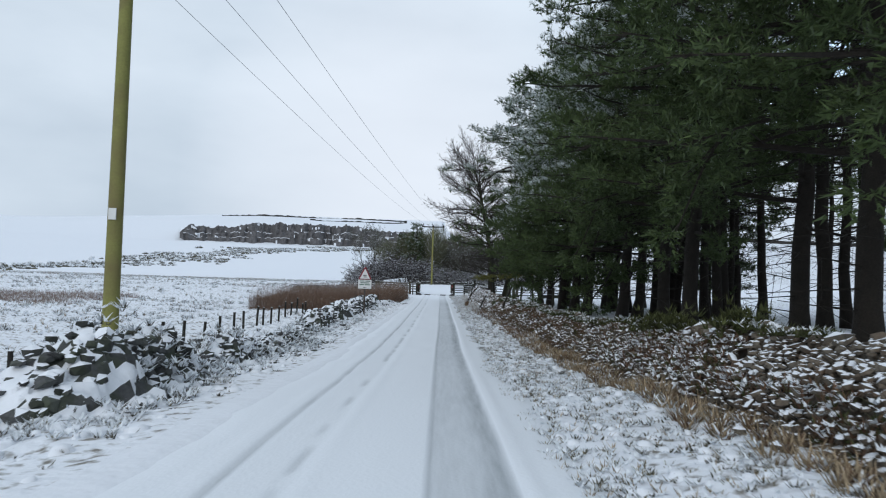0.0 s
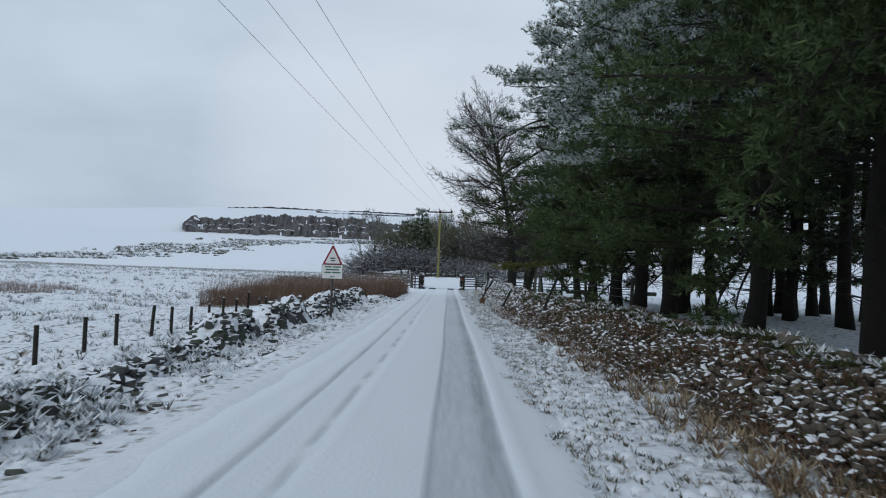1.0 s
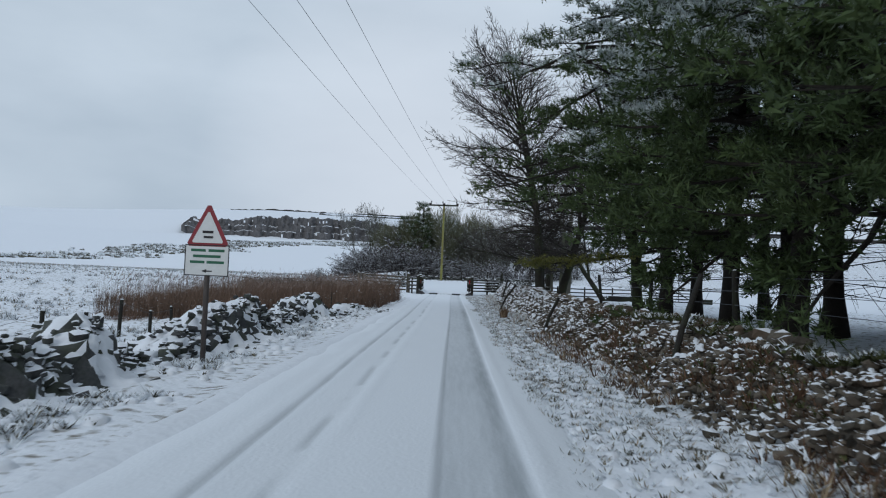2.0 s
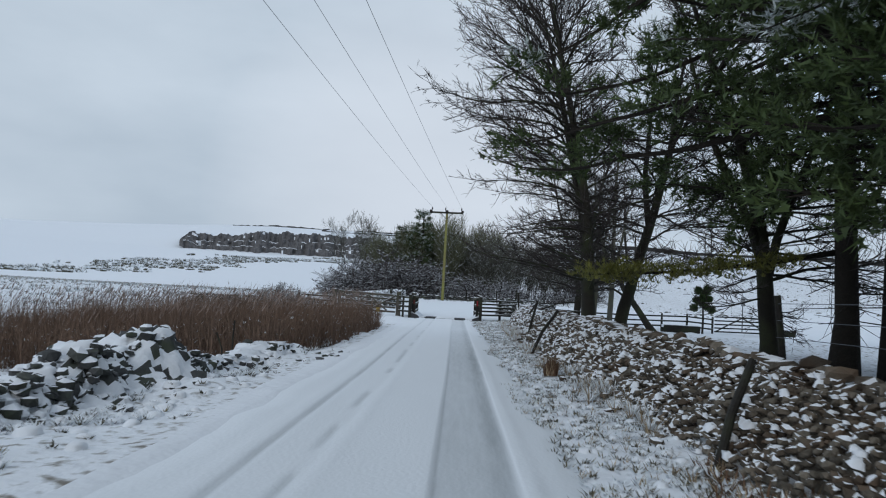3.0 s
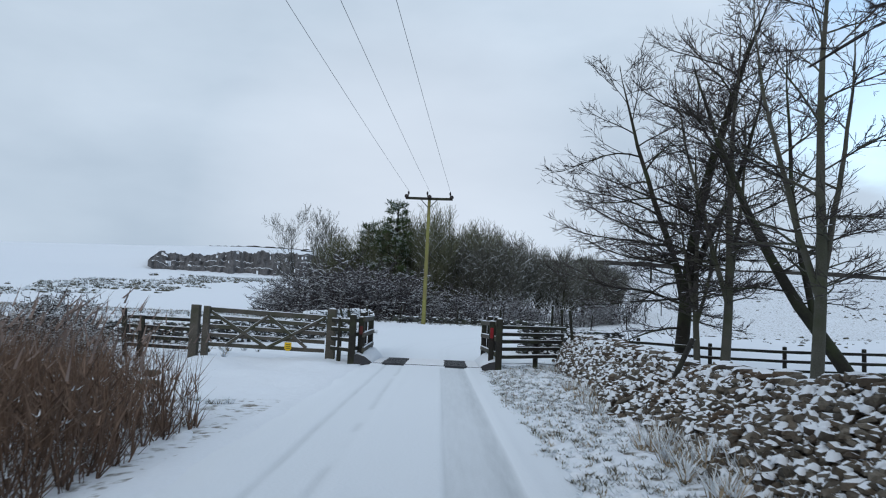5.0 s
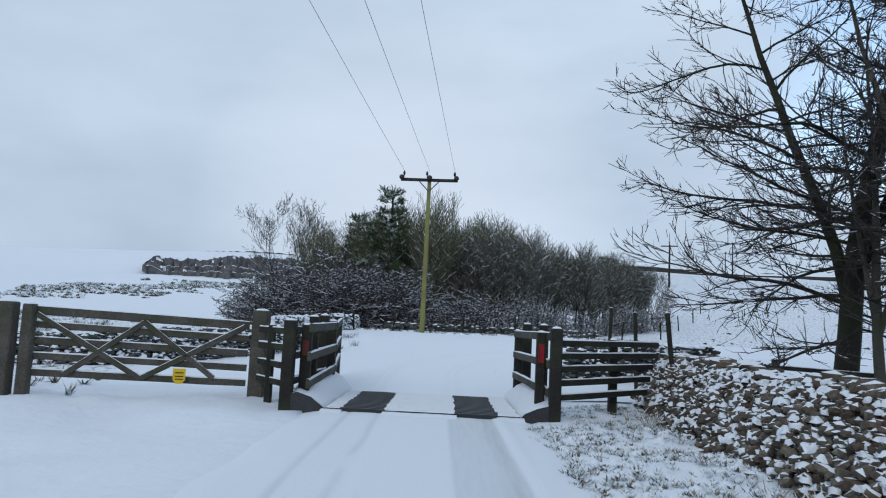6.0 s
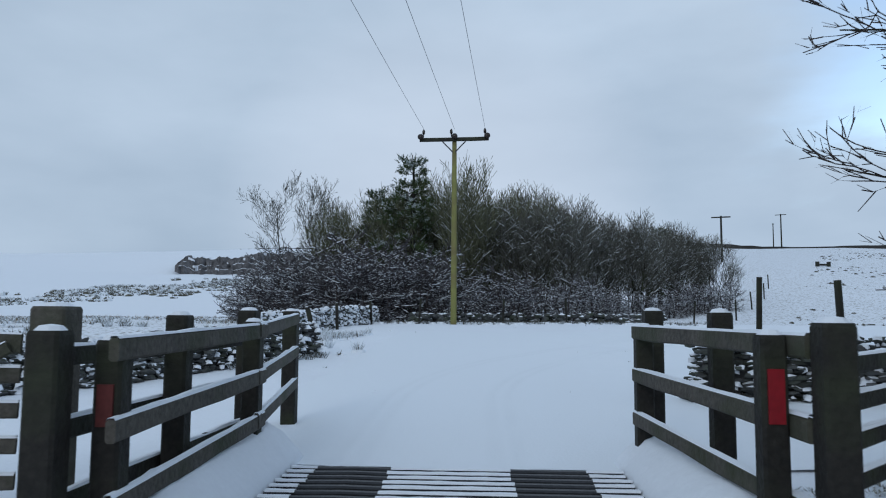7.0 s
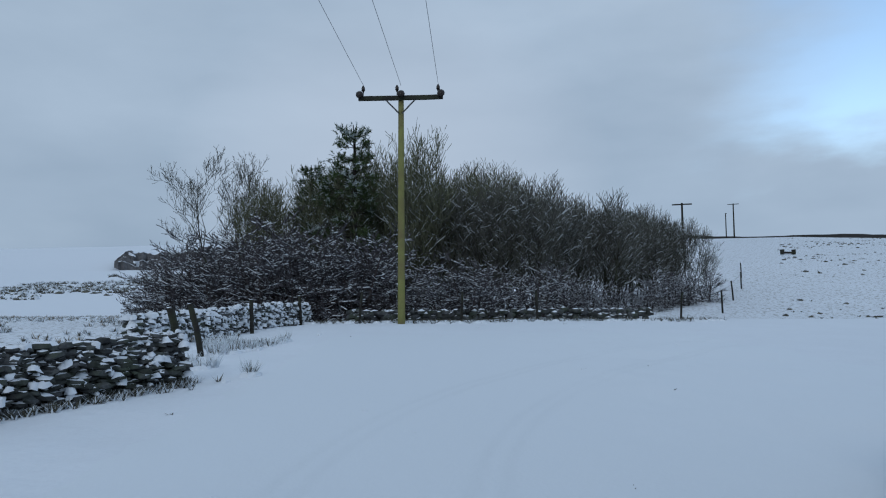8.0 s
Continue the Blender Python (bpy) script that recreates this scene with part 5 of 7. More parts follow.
def build_verges():
    rng = np.random.default_rng(63)
    b = Build()
    u = lambda x, y: x - road_x(y)
    right = scatter(rng, 30000, 0.6, 3.4, 1, 72, lambda x, y: (u(x, y) > 1.28 + 0.3 * (vnoise(y * 1.1, x * 0, 28) - 0.4)) & (x < wall_line(y)[0] + 0.12) & ((y < 69.2) | (x > 1.25)) & (rng.random(len(x)) < 0.35 + 0.9 * vnoise(x * 1.8, y * 1.4, 14)))
    b.tris(blades(right[::3], rng, 6, 0.055, 0.006, 1.3), 4)
    b.tris(blades(right[1::7], rng, 7, 0.06, 0.008, 1.2), 3)
    b.tris(blades(right[2::9], rng, 5, 0.075, 0.005, 1.0), 0)
    b.tris(blades(right, rng, 4, 0.055, 0.013, 1.5), 2)
    leftv = scatter(rng, 13000, -6, -1.8, 6, 62, lambda x, y: (u(x, y) < -2.3) & (vnoise(x * 1.3, y * 1.3, 15) > 0.5))
    b.tris(blades(leftv[::3], rng, 8, 0.09, 0.010, 1.2), 3)
    b.tris(blades(leftv[1::4], rng, 7, 0.08, 0.007, 1.1), 4)
    b.tris(blades(leftv, rng, 6, 0.12, 0.013, 1.3), 2)
    tagged(part("verge_grass", b, [STRAW, BROWN, FROST, HEATH, GRASS]), "frosted verge grass poking through thin snow", "grass", kind="stuff")
    b = Build()
    brown = scatter(rng, 6500, 1.5, 4.2, 1, 40, lambda x, y: (np.abs(x - (wall_line(y)[0] - 0.1)) < 0.38) & (vnoise(x * 0.6, y * 0.5, 16) > 0.36))
    near = brown[:, 1] < 19
    b.tris(blades(brown[near], rng, 9, 0.18, 0.010, 0.9), 0)
    b.tris(blades(brown[~near][::3], rng, 8, 0.13, 0.009, 0.9), 0)
    b.tris(blades(brown[::2], rng, 8, 0.16, 0.010, 0.9), 1)
    b.tris(blades(brown[1::3] + [0, 0, 0.03], rng, 4, 0.1, 0.018, 1.4), 2)
    face = []
    for y in np.arange(3, 40, 0.0075):
        foot, top, high = wall_line(y)
        t = rng.random() * 0.88
        if vnoise(y * 0.8, t * 3, 33) > (0.62 if y < 9 else 0.3 if y < 15 else 0.40 if y < 30 else 0.6):
            face.append((foot + (top - foot) * t ** 1.25 - 0.03, y, ground(foot, y) + 0.03 + high * 0.86 * t ** 0.85))
    face = np.array(face)
    b.tris(blades(face[::3], rng, 5, 0.12, 0.010, 1.0), 1)
    b.tris(blades(face[1::3], rng, 6, 0.12, 0.010, 1.0), 1)
    b.tris(blades(face[2::3], rng, 6, 0.09, 0.012, 1.2), 3)
    b.tris(blades(face[face[:, 1] < 15][::3] + [-0.02, 0, 0.03], rng, 4, 0.07, 0.018, 1.4), 2)
    crest = []
    for y in np.arange(7, 36, 0.03):
        foot, top, high = wall_line(y)
        if vnoise(y * 0.5, 3.3, 35) > 0.35:
            crest.append((top + rng.uniform(-0.2, 0.25), y, ground(foot, y) + high * 0.94))
    crest = np.array(crest)
    b.tris(blades(crest, rng, 8, 0.12, 0.014, 1.1), 3)
    bush = crest[(crest[:, 1] > 8.5) & (crest[:, 1] < 12.5)]
    b.tris(blades(np.repeat(bush, 4, 0) + rng.normal(0, 0.14, (len(bush) * 4, 3)) * [1, 1, 0.7], rng, 7, 0.15, 0.016, 1.0), 3)
    b.tris(blades(crest[::2] + [0, 0, 0.03], rng, 4, 0.1, 0.018, 1.4), 2)
    tan = scatter(rng, 900, 1.3, 3.0, 40, 72, lambda x, y: (np.abs(x - (wall_line(y)[0] - 0.15)) < 0.3) & (vnoise(x * 0.8, y * 0.5, 17) > 0.45))
    b.tris(blades(tan, rng, 9, 0.26, 0.007, 0.7), 0)
    b.tris(blades(tan + [0, 0, 0.05], rng, 9, 0.2, 0.011, 0.9), 2)
    clump = np.array([(1.52, 44.9)]) + rng.normal(0, 0.035, (40, 2))
    clump = np.column_stack([clump, land(clump[:, 0], clump[:, 1])])
    b.tris(blades(clump, rng, 9, 0.27, 0.010, 0.2), 1)
    b.tris(blades(clump, rng, 4, 0.25, 0.008, 0.25), 0)
    tagged(part("wall_foot_bracken", b, [STRAW, BROWN, FROST, MOSS]), "dead brown bracken and straw grass along the wall", "bracken", kind="stuff")


def build_tussocks():
    rng = np.random.default_rng(66)
    b = Build()
    u = lambda x, y: x - road_x(y)
    right = scatter(rng, 2000, 0.8, 3.0, 2, 69.0, lambda x, y: (u(x, y) > 1.45) & (x < wall_line(y)[0] + 0.05))
    left = scatter(rng, 4600, -9, -1.9, 4, 62, lambda x, y: (u(x, y) < -2.0) & ~((x < -2.7) & (y > 46)) & (rng.random(len(x)) < np.interp(-x, [1.9, 3, 9], [0.25, 0.9, 1])))
    for spots, size in ((right, 0.06), (left, 0.085)):
        lumps(b, spots, rng, size, 0)
        dark = spots[rng.random(len(spots)) < 0.5]
        dark = dark + np.stack([rng.normal(0, 0.06, len(dark)), -np.abs(rng.normal(0.07, 0.05, len(dark))), np.full(len(dark), 0.0)], 1)
        b.tris(blades(dark, rng, 9, size * 0.7, 0.010, 1.1), 1)
    # frosted rush clumps over the low pasture
    field = scatter(rng, 900, -48, -7.6, 20, 112, lambda x, y: ((x < -13.5) | (y < 43)) & (rng.random(len(x)) < 1.6 * vnoise(x * 0.16, y * 0.16, 15) - 0.25))
    many = np.repeat(field, 9, 0)
    many = many + rng.normal(0, 1, many.shape) * [0.13, 0.13, 0.0]
    b.tris(blades(many[::2], rng, 5, 0.26, 0.016, 0.7), 1)
    b.tris(blades(many, rng, 5, 0.24, 0.018, 0.9), 2)
    tagged(part("snowy_tussocks", b, [SNOW, HEATH, FROST], smooth=True), "small snow-capped grass tussocks on the verges", "grass", kind="stuff")


def build_reeds():
    rng = np.random.default_rng(64)
    b = Build()

    def keep(x, y):
        edge = np.interp(y, [44, 47, 50, 58, 60, 61.5, 63, 66, 68], [-6.5, -3.3, -2.75, -2.8, -2.9, -4.2, -5.8, -8.0, -9.0])
        return (x < edge + 0.25 * (vnoise(y * 1.5, x * 0, 18) - 0.5)) & (y > 46.5 + 0.5 * vnoise(x, y, 19) - 0.06 * (x + 3)) & (y < 66.5)

    p = scatter(rng, 22000, -12.5, -2.4, 44, 67, keep)
    k = len(p)
    h = rng.uniform(0.7, 1.25, (k, 1)) * np.interp(p[:, :1], [-12, -7, -3], [1.25, 1.15, 1.0])
    lean = rng.normal(0, 0.16, (k, 2))
    top = p + np.concatenate([lean, np.ones((k, 1))], 1) * h
    a = rng.uniform(0, 6.28, (k, 1))
    s = np.concatenate([np.cos(a), np.sin(a), np.zeros((k, 1))], 1) * 0.008
    p = p - [0, 0, 0.1]
    b.tris(np.stack([p - s, p + s, top], 1), 0)
    m = p + (top - p) * 0.45
    bend = np.concatenate([rng.normal(0, 0.22, (k, 2)), rng.uniform(0.15, 0.4, (k, 1))], 1)
    b.tris(np.stack([m - s * 1.2, m + s * 1.2, m + bend], 1), 0)
    pick = rng.random(k) < 0.22
    t2 = top[pick]
    d = np.concatenate([rng.normal(0.05, 0.05, (len(t2), 2)), rng.uniform(0.12, 0.22, (len(t2), 1))], 1)
    b.tris(np.stack([t2 - s[pick] * 1.6, t2 + s[pick] * 1.6, t2 + d], 1), 1)
    base = p[rng.random(k) < 0.5]
    b.tris(blades(base + [0, 0, 0.1], rng, 3, 0.4, 0.01, 0.9), 0)
    tangle = p[rng.random(k) < 0.5]
    b.tris(blades(tangle + rng.uniform(0.2, 0.8, (len(tangle), 1)) * [0, 0, 1], rng, 2, 0.3, 0.008, 1.2), 0)
    fleck = p[rng.random(k) < 0.16]
    fleck = fleck + np.stack([np.zeros(len(fleck)), np.zeros(len(fleck)), rng.uniform(0.15, 0.8, len(fleck))], 1)
    b.tris(blades(fleck, rng, 2, 0.07, 0.007, 1.3), 2)
    tagged(part("reed_bed", b, [REED, REEDTIP, FROST]), "dense bed of russet dead reeds beside the lane", "reeds", kind="stuff")


def build_brambles():
    rng = np.random.default_rng(67)
    b = Build()
    for hx, hy, r, h in ((-3.85, 9.2, 1.4, 1.15), (-3.95, 13.8, 1.4, 0.75), (-3.6, 17.4, 0.7, 0.4), (-4.2, 22.4, 1.0, 0.4), (-4.4, 25.2, 1.2, 0.5)):
        k = int(210 * r)
        t = rng.uniform(-1, 1, k)
        x, y = hx + rng.normal(0.1, 0.38, k), hy + t * r * 1.6
        z = land(x, y) + h * (1 - t * t) * np.clip(1 - np.abs(x - hx) * 1.3, 0, 1) * rng.uniform(0.3, 1.0, k)
        p = np.stack([x, y, z], 1)
        b.tris(blades(p, rng, 6, 0.15, 0.008, 1.1), 0)
        b.tris(blades(p + [0, 0, 0.04], rng, 5, 0.14, 0.022, 1.5), 1)
    tagged(part("frosted_bramble", b, [HEATH, FROST]), "frosted dark brambles growing over the tumbled stones", "bramble", kind="stuff")


def build_field_edges():
    rng = np.random.default_rng(68)
    b = Build()
    edge = scatter(rng, 900, -5.5, 9.5, 95.5, 98.2, lambda x, y: (y > 97.6 - 1.6 * vnoise(x * 0.5, y * 0, 51)) & (y < 98.1 + 0.12 * (x + 3)))
    lumps(b, edge[::2], rng, 0.16, 2)
    b.tris(blades(edge, rng, 7, 0.2, 0.014, 1.0), 0)
    b.tris(blades(edge, rng, 5, 0.16, 0.02, 1.3), 1)
    tuft = scatter(rng, 800, -5.4, -3.0, 82.4, 90, lambda x, y: (vnoise(x * 1.1, y * 0.8, 52) > 0.45) & (x < -3.0 - 0.12 * (y - 82)))
    lumps(b, tuft[::2], rng, 0.15, 2)
    b.tris(blades(tuft[::2], rng, 8, 0.24, 0.009, 0.6), 0)
    b.tris(blades(tuft, rng, 7, 0.26, 0.016, 0.7), 1)
    foot = np.array([(-5.05 + (k % 60) / 60.0 + rng.normal(0.22, 0.12), 79.6 + (k % 60) / 60.0 * 2.6 + rng.normal(-0.1, 0.1)) for k in range(180)])
    foot = np.column_stack([foot, land(foot[:, 0], foot[:, 1])])
    b.tris(blades(foot, rng, 6, 0.14, 0.009, 1.0), 0)
    b.tris(blades(foot, rng, 5, 0.13, 0.014, 1.2), 1)
    stray = scatter(rng, 46, -3.5, 6.0, 76, 95, lambda x, y: vnoise(x, y, 53) > 0.3)
    lumps(b, stray[::2], rng, 0.07, 2)
    b.tris(blades(stray[::3] - [0, 0.06, 0], rng, 4, 0.045, 0.012, 1.5), 0)
    tagged(part("field_edge_grass", b, [HEATH, FROST, SNOW]), "frosted grass tufts along the edges of the snowy junction", "grass", kind="stuff")
    b = Build()
    p = scatter(rng, 9000, -52, -24, 44, 66, lambda x, y: (y > 46 + 2 * vnoise(x * 0.4, y * 0, 54)) & (y < 62) & (x < -27 + 4 * vnoise(x * 0, y * 0.5, 55)))
    b.tris(blades(p, rng, 3, 0.5, 0.012, 0.35), 0)
    b.tris(blades(p[::3] + [0, 0, 0.2], rng, 2, 0.22, 0.014, 0.8), 1)
    tagged(part("far_reed_bed", b, [REEDTIP, FROST]), "pale frosted reeds in a hollow of the field", "reeds", kind="stuff")


def build_hill_walls():
    """Dark field walls on the hill above the quarry."""
    rng = np.random.default_rng(69)
    for r0, a0, a1, h in ((860, 3.0, 17.0, 1.5), (640, 3.0, 10.5, 1.0)):
        a = np.radians(np.arange(a0, a1, 0.12))
        r = r0 + 30 * vnoise(a * 30, a * 0, 56)
        x, y = -np.sin(a) * r, np.cos(a) * r
        z = land(x, y)
        n = len(a)
        top = z + h * (0.5 + 0.9 * vnoise(a * 260, a * 0, 57))
        v = np.concatenate([np.stack([x, y, z - 1.0], 1), np.stack([x, y, top], 1), np.stack([x * 1.002, y * 1.002, top], 1), np.stack([x * 1.002, y * 1.002, z - 1.0], 1)])
        b = Build()
        b.add(v, [(k * n + i, k * n + i + 1, (k + 1) * n + i + 1, (k + 1) * n + i) for k in range(3) for i in range(n - 1)])
        tagged(part("hill_wall", b, FARSTONE), "dark broken stone wall along the top of the hill", "stone wall")


build_brambles()
build_field_edges()
build_hill_walls()
build_quarry()
build_scrub()
build_verges()
build_tussocks()
build_reeds()


# ---- posts, rails and gates ----
def beam(p0, p1, w, h, snow=0.014, mats=None, uneven=0.006):
    """A plank from p0 to p1, w thick and h high, with a thin strip of snow along its top."""
    b = Build()
    p0, p1 = Vector(p0), Vector(p1)
    d = (p1 - p0).normalized()
    s = Vector((d.y, -d.x, 0)).normalized()
    up = s.cross(d)
    if up.z < 0:
        up = -up
    rng = random.Random(int(abs(p0.x * 331 + p0.y * 77 + p0.z * 913)) + 1)
    n = 5
    v, f = [], []
    for i in range(n + 1):
        c = p0.lerp(p1, i / n) + up * rng.uniform(-uneven, uneven)
        e = 0.012
        ring = [(-w / 2, -h / 2 + e), (-w / 2 + e, -h / 2), (w / 2 - e, -h / 2), (w / 2, -h / 2 + e), (w / 2, h / 2 - e), (w / 2 - e, h / 2), (-w / 2 + e, h / 2), (-w / 2, h / 2 - e)]
        v.extend(tuple(c + s * a + up * q) for a, q in ring)
    for i in range(n):
        for k in range(8):
            a, q = i * 8 + k, i * 8 + (k + 1) % 8
            f.append((a, q, q + 8, a + 8))
    f += [tuple(range(8))[::-1], tuple(range(n * 8, n * 8 + 8))]
    b.add(v, f, 0)
    if snow:
        v, f = [], []
        m = 10
        for i in range(m + 1):
            c = p0.lerp(p1, i / m) + up * (h / 2 - 0.004)
            t = snow * rng.uniform(0.5, 1.5)
            for a, q in ((-w * 0.48, 0), (-w * 0.3, t), (w * 0.3, t), (w * 0.48, 0)):
                v.append(tuple(c + s * a + up * q))
        for i in range(m):
            for k in range(3):
                a = i * 4 + k
                f.append((a, a + 1, a + 5, a + 4))
        b.add(v, f, 1)
    return b


def post_mesh(width, depth, height, snow=0.03, lean=(0, 0), round_=False):
    b = Build()
    if round_:
        b.tube([(0, 0, -0.3), (lean[0] * 0.5, lean[1] * 0.5, height * 0.5), (lean[0], lean[1], height)], [width / 2, width / 2 * 0.97, width / 2 * 0.93], 9)
    else:
        e = 0.015
        rows = [(-0.3, 1.0), (height * 0.5, 0.99), (height - 0.02, 0.98), (height, 0.9)]
        v, f = [], []
        for z, k in rows:
            x, y = width / 2 * k, depth / 2 * k
            t = max(0, z / height)
            for px, py in ((-x + e, -y), (x - e, -y), (x, -y + e), (x, y - e), (x - e, y), (-x + e, y), (-x, y - e), (-x, -y + e)):
                v.append((px + lean[0] * t, py + lean[1] * t, z))
        for i in range(3):
            for k in range(8):
                a, q = i * 8 + k, i * 8 + (k + 1) % 8
                f.append((a, q, q + 8, a + 8))
        f.append(tuple(range(24, 32)))
        b.add(v, f, 0)
    if snow:
        n = 8
        v = [(lean[0], lean[1], height + snow)]
        for rr, zz in ((0.3, snow * 0.9), (0.46, 0.0)):
            for k in range(n):
                a = 6.283 * k / n + 0.39
                v.append((lean[0] + math.cos(a) * width * rr * 1.05, lean[1] + math.sin(a) * depth * rr * 1.05, height + zz - 0.004))
        f = [(0, 1 + k, 1 + (k + 1) % n) for k in range(n)] + [(1 + k, 1 + n + k, 1 + n + (k + 1) % n, 1 + (k + 1) % n) for k in range(n)]
        b.add(v, f, 1)
    return b


def post(parent, x, y, top, width=0.15, depth=0.15, turn=0, mat=None, base=None, lean=(0, 0), snow=0.03, round_=False, name="post", label=""):
    z = ground(x, y) if base is None else base
    return part(name, post_mesh(width, depth, top - z, snow, lean, round_), [mat or DARKWOOD, SNOW], parent, label, m=pose(x, y, z, 0, 0, turn))


def rail(parent, p0, p1, w=0.05, h=0.1, mat=None, name="rail", snow=0.014):
    return part(name, beam(p0, p1, w, h, snow), [mat or DARKWOOD, SNOW], parent)


def build_grid_fences():
    # right-hand wing of the cattle grid
    f = thing("cattle_grid_wing", pose(0, 0, 0), "dark timber post-and-rail wing beside the cattle grid", "fence", "cattle grid wings")
    post(f, 1.045, 69.72, 1.09, 0.15, 0.15, base=-0.12)
    p = post(f, 0.88, 70.0, 1.03, 0.125, 0.125, base=-0.05)
    r = Build()
    r.box((0.0, -0.067, 0.80), (0.075, 0.012, 0.25), bevel=0.0)
    part("reflector", r, REFLECTOR, p, "faded red reflector plate")
    post(f, 0.83, 72.45, 1.03, 0.14, 0.14, base=0.0)
    post(f, 1.02, 72.95, 1.16, 0.16, 0.16, base=-0.02)
    post(f, 1.1, 71.4, 1.14, 0.14, 0.14, base=-0.02)
    for z0, z1 in ((0.98, 0.98), (0.62, 0.64), (0.25, 0.30)):
        rail(f, (0.98, 69.8, z0), (0.77, 72.5, z1), 0.05, 0.11, OLDWOOD)
    # left-hand wing
    f = thing("cattle_grid_wing", pose(0, 0, 0), "dark timber wing fence with sagging rails at the cattle grid", "fence", "cattle grid wings")
    post(f, -2.45, 69.75, 1.03, 0.16, 0.16, base=-0.12)
    p = post(f, -2.27, 70.0, 0.98, 0.14, 0.14, base=-0.05)
    r = Build()
    r.box((0.0, -0.075, 0.72), (0.08, 0.012, 0.2))
    part("reflector", r, material("dull_red_paint", (0.12, 0.025, 0.022), 0.6, 0.6, 6, 40, 0), p, "dirty dull red reflector plate")
    post(f, -2.36, 71.0, 1.1, 0.14, 0.14, base=-0.05)
    post(f, -2.52, 72.9, 1.14, 0.17, 0.17, base=-0.02)
    post(f, -2.26, 72.2, 1.05, 0.14, 0.14, base=-0.03)
    post(f, -2.45, 74.1, 1.14, 0.15, 0.15, base=0.02)
    for z0, z1 in ((0.94, 1.0), (0.56, 0.66), (0.20, 0.34)):
        rail(f, (-2.2, 69.85, z0), (-2.2, 72.3, z0 + (z1 - z0) * 0.6), 0.05, 0.11, OLDWOOD)
        rail(f, (-2.19, 72.1, z0 + (z1 - z0) * 0.6), (-2.4, 74.15, z1 + 0.06), 0.05, 0.11, OLDWOOD)
    for z in (0.9, 0.55, 0.2):
        rail(f, (-2.5, 70.0, z), (-2.42, 72.9, z), 0.05, 0.1)
    # right-hand rails up to the wall
    f = thing("rail_fence", pose(0, 0, 0), "five-rail dark timber fence between grid and wall", "fence")
    post(f, 2.07, 70.95, 0.97, 0.12, 0.12, base=-0.06)
    for i, z in enumerate((0.90, 0.73, 0.56, 0.38, 0.19)):
        end = (2.95 - 0.07 * i)
        rail(f, (1.08, 69.78, z), (end, 71.75 - 0.1 * i, z + 0.02), 0.05, 0.085)
    # rails between gate and grid
    f = thing("rail_fence", pose(0, 0, 0), "short dark timber rails between gate post and grid", "fence")
    post(f, -2.85, 70.45, 0.95, 0.1, 0.1)
    for z in (0.88, 0.66, 0.42, 0.18):
        rail(f, (-3.1, 70.8, z), (-2.42, 69.85, z), 0.05, 0.09)
    # rails beyond the gate
    f = thing("rail_fence", pose(0, 0, 0), "leaning dark timber rail fence beyond the gate", "fence")
    post(f, -7.6, 70.02, 0.78, 0.11, 0.11)
    post(f, -8.0, 70.2, 0.94, 0.11, 0.11, lean=(-0.14, 0))
    for z in (0.72, 0.5, 0.25, 0.05):
        rail(f, (-8.0, 70.15, z + 0.02), (-6.3, 69.95, z), 0.05, 0.085)


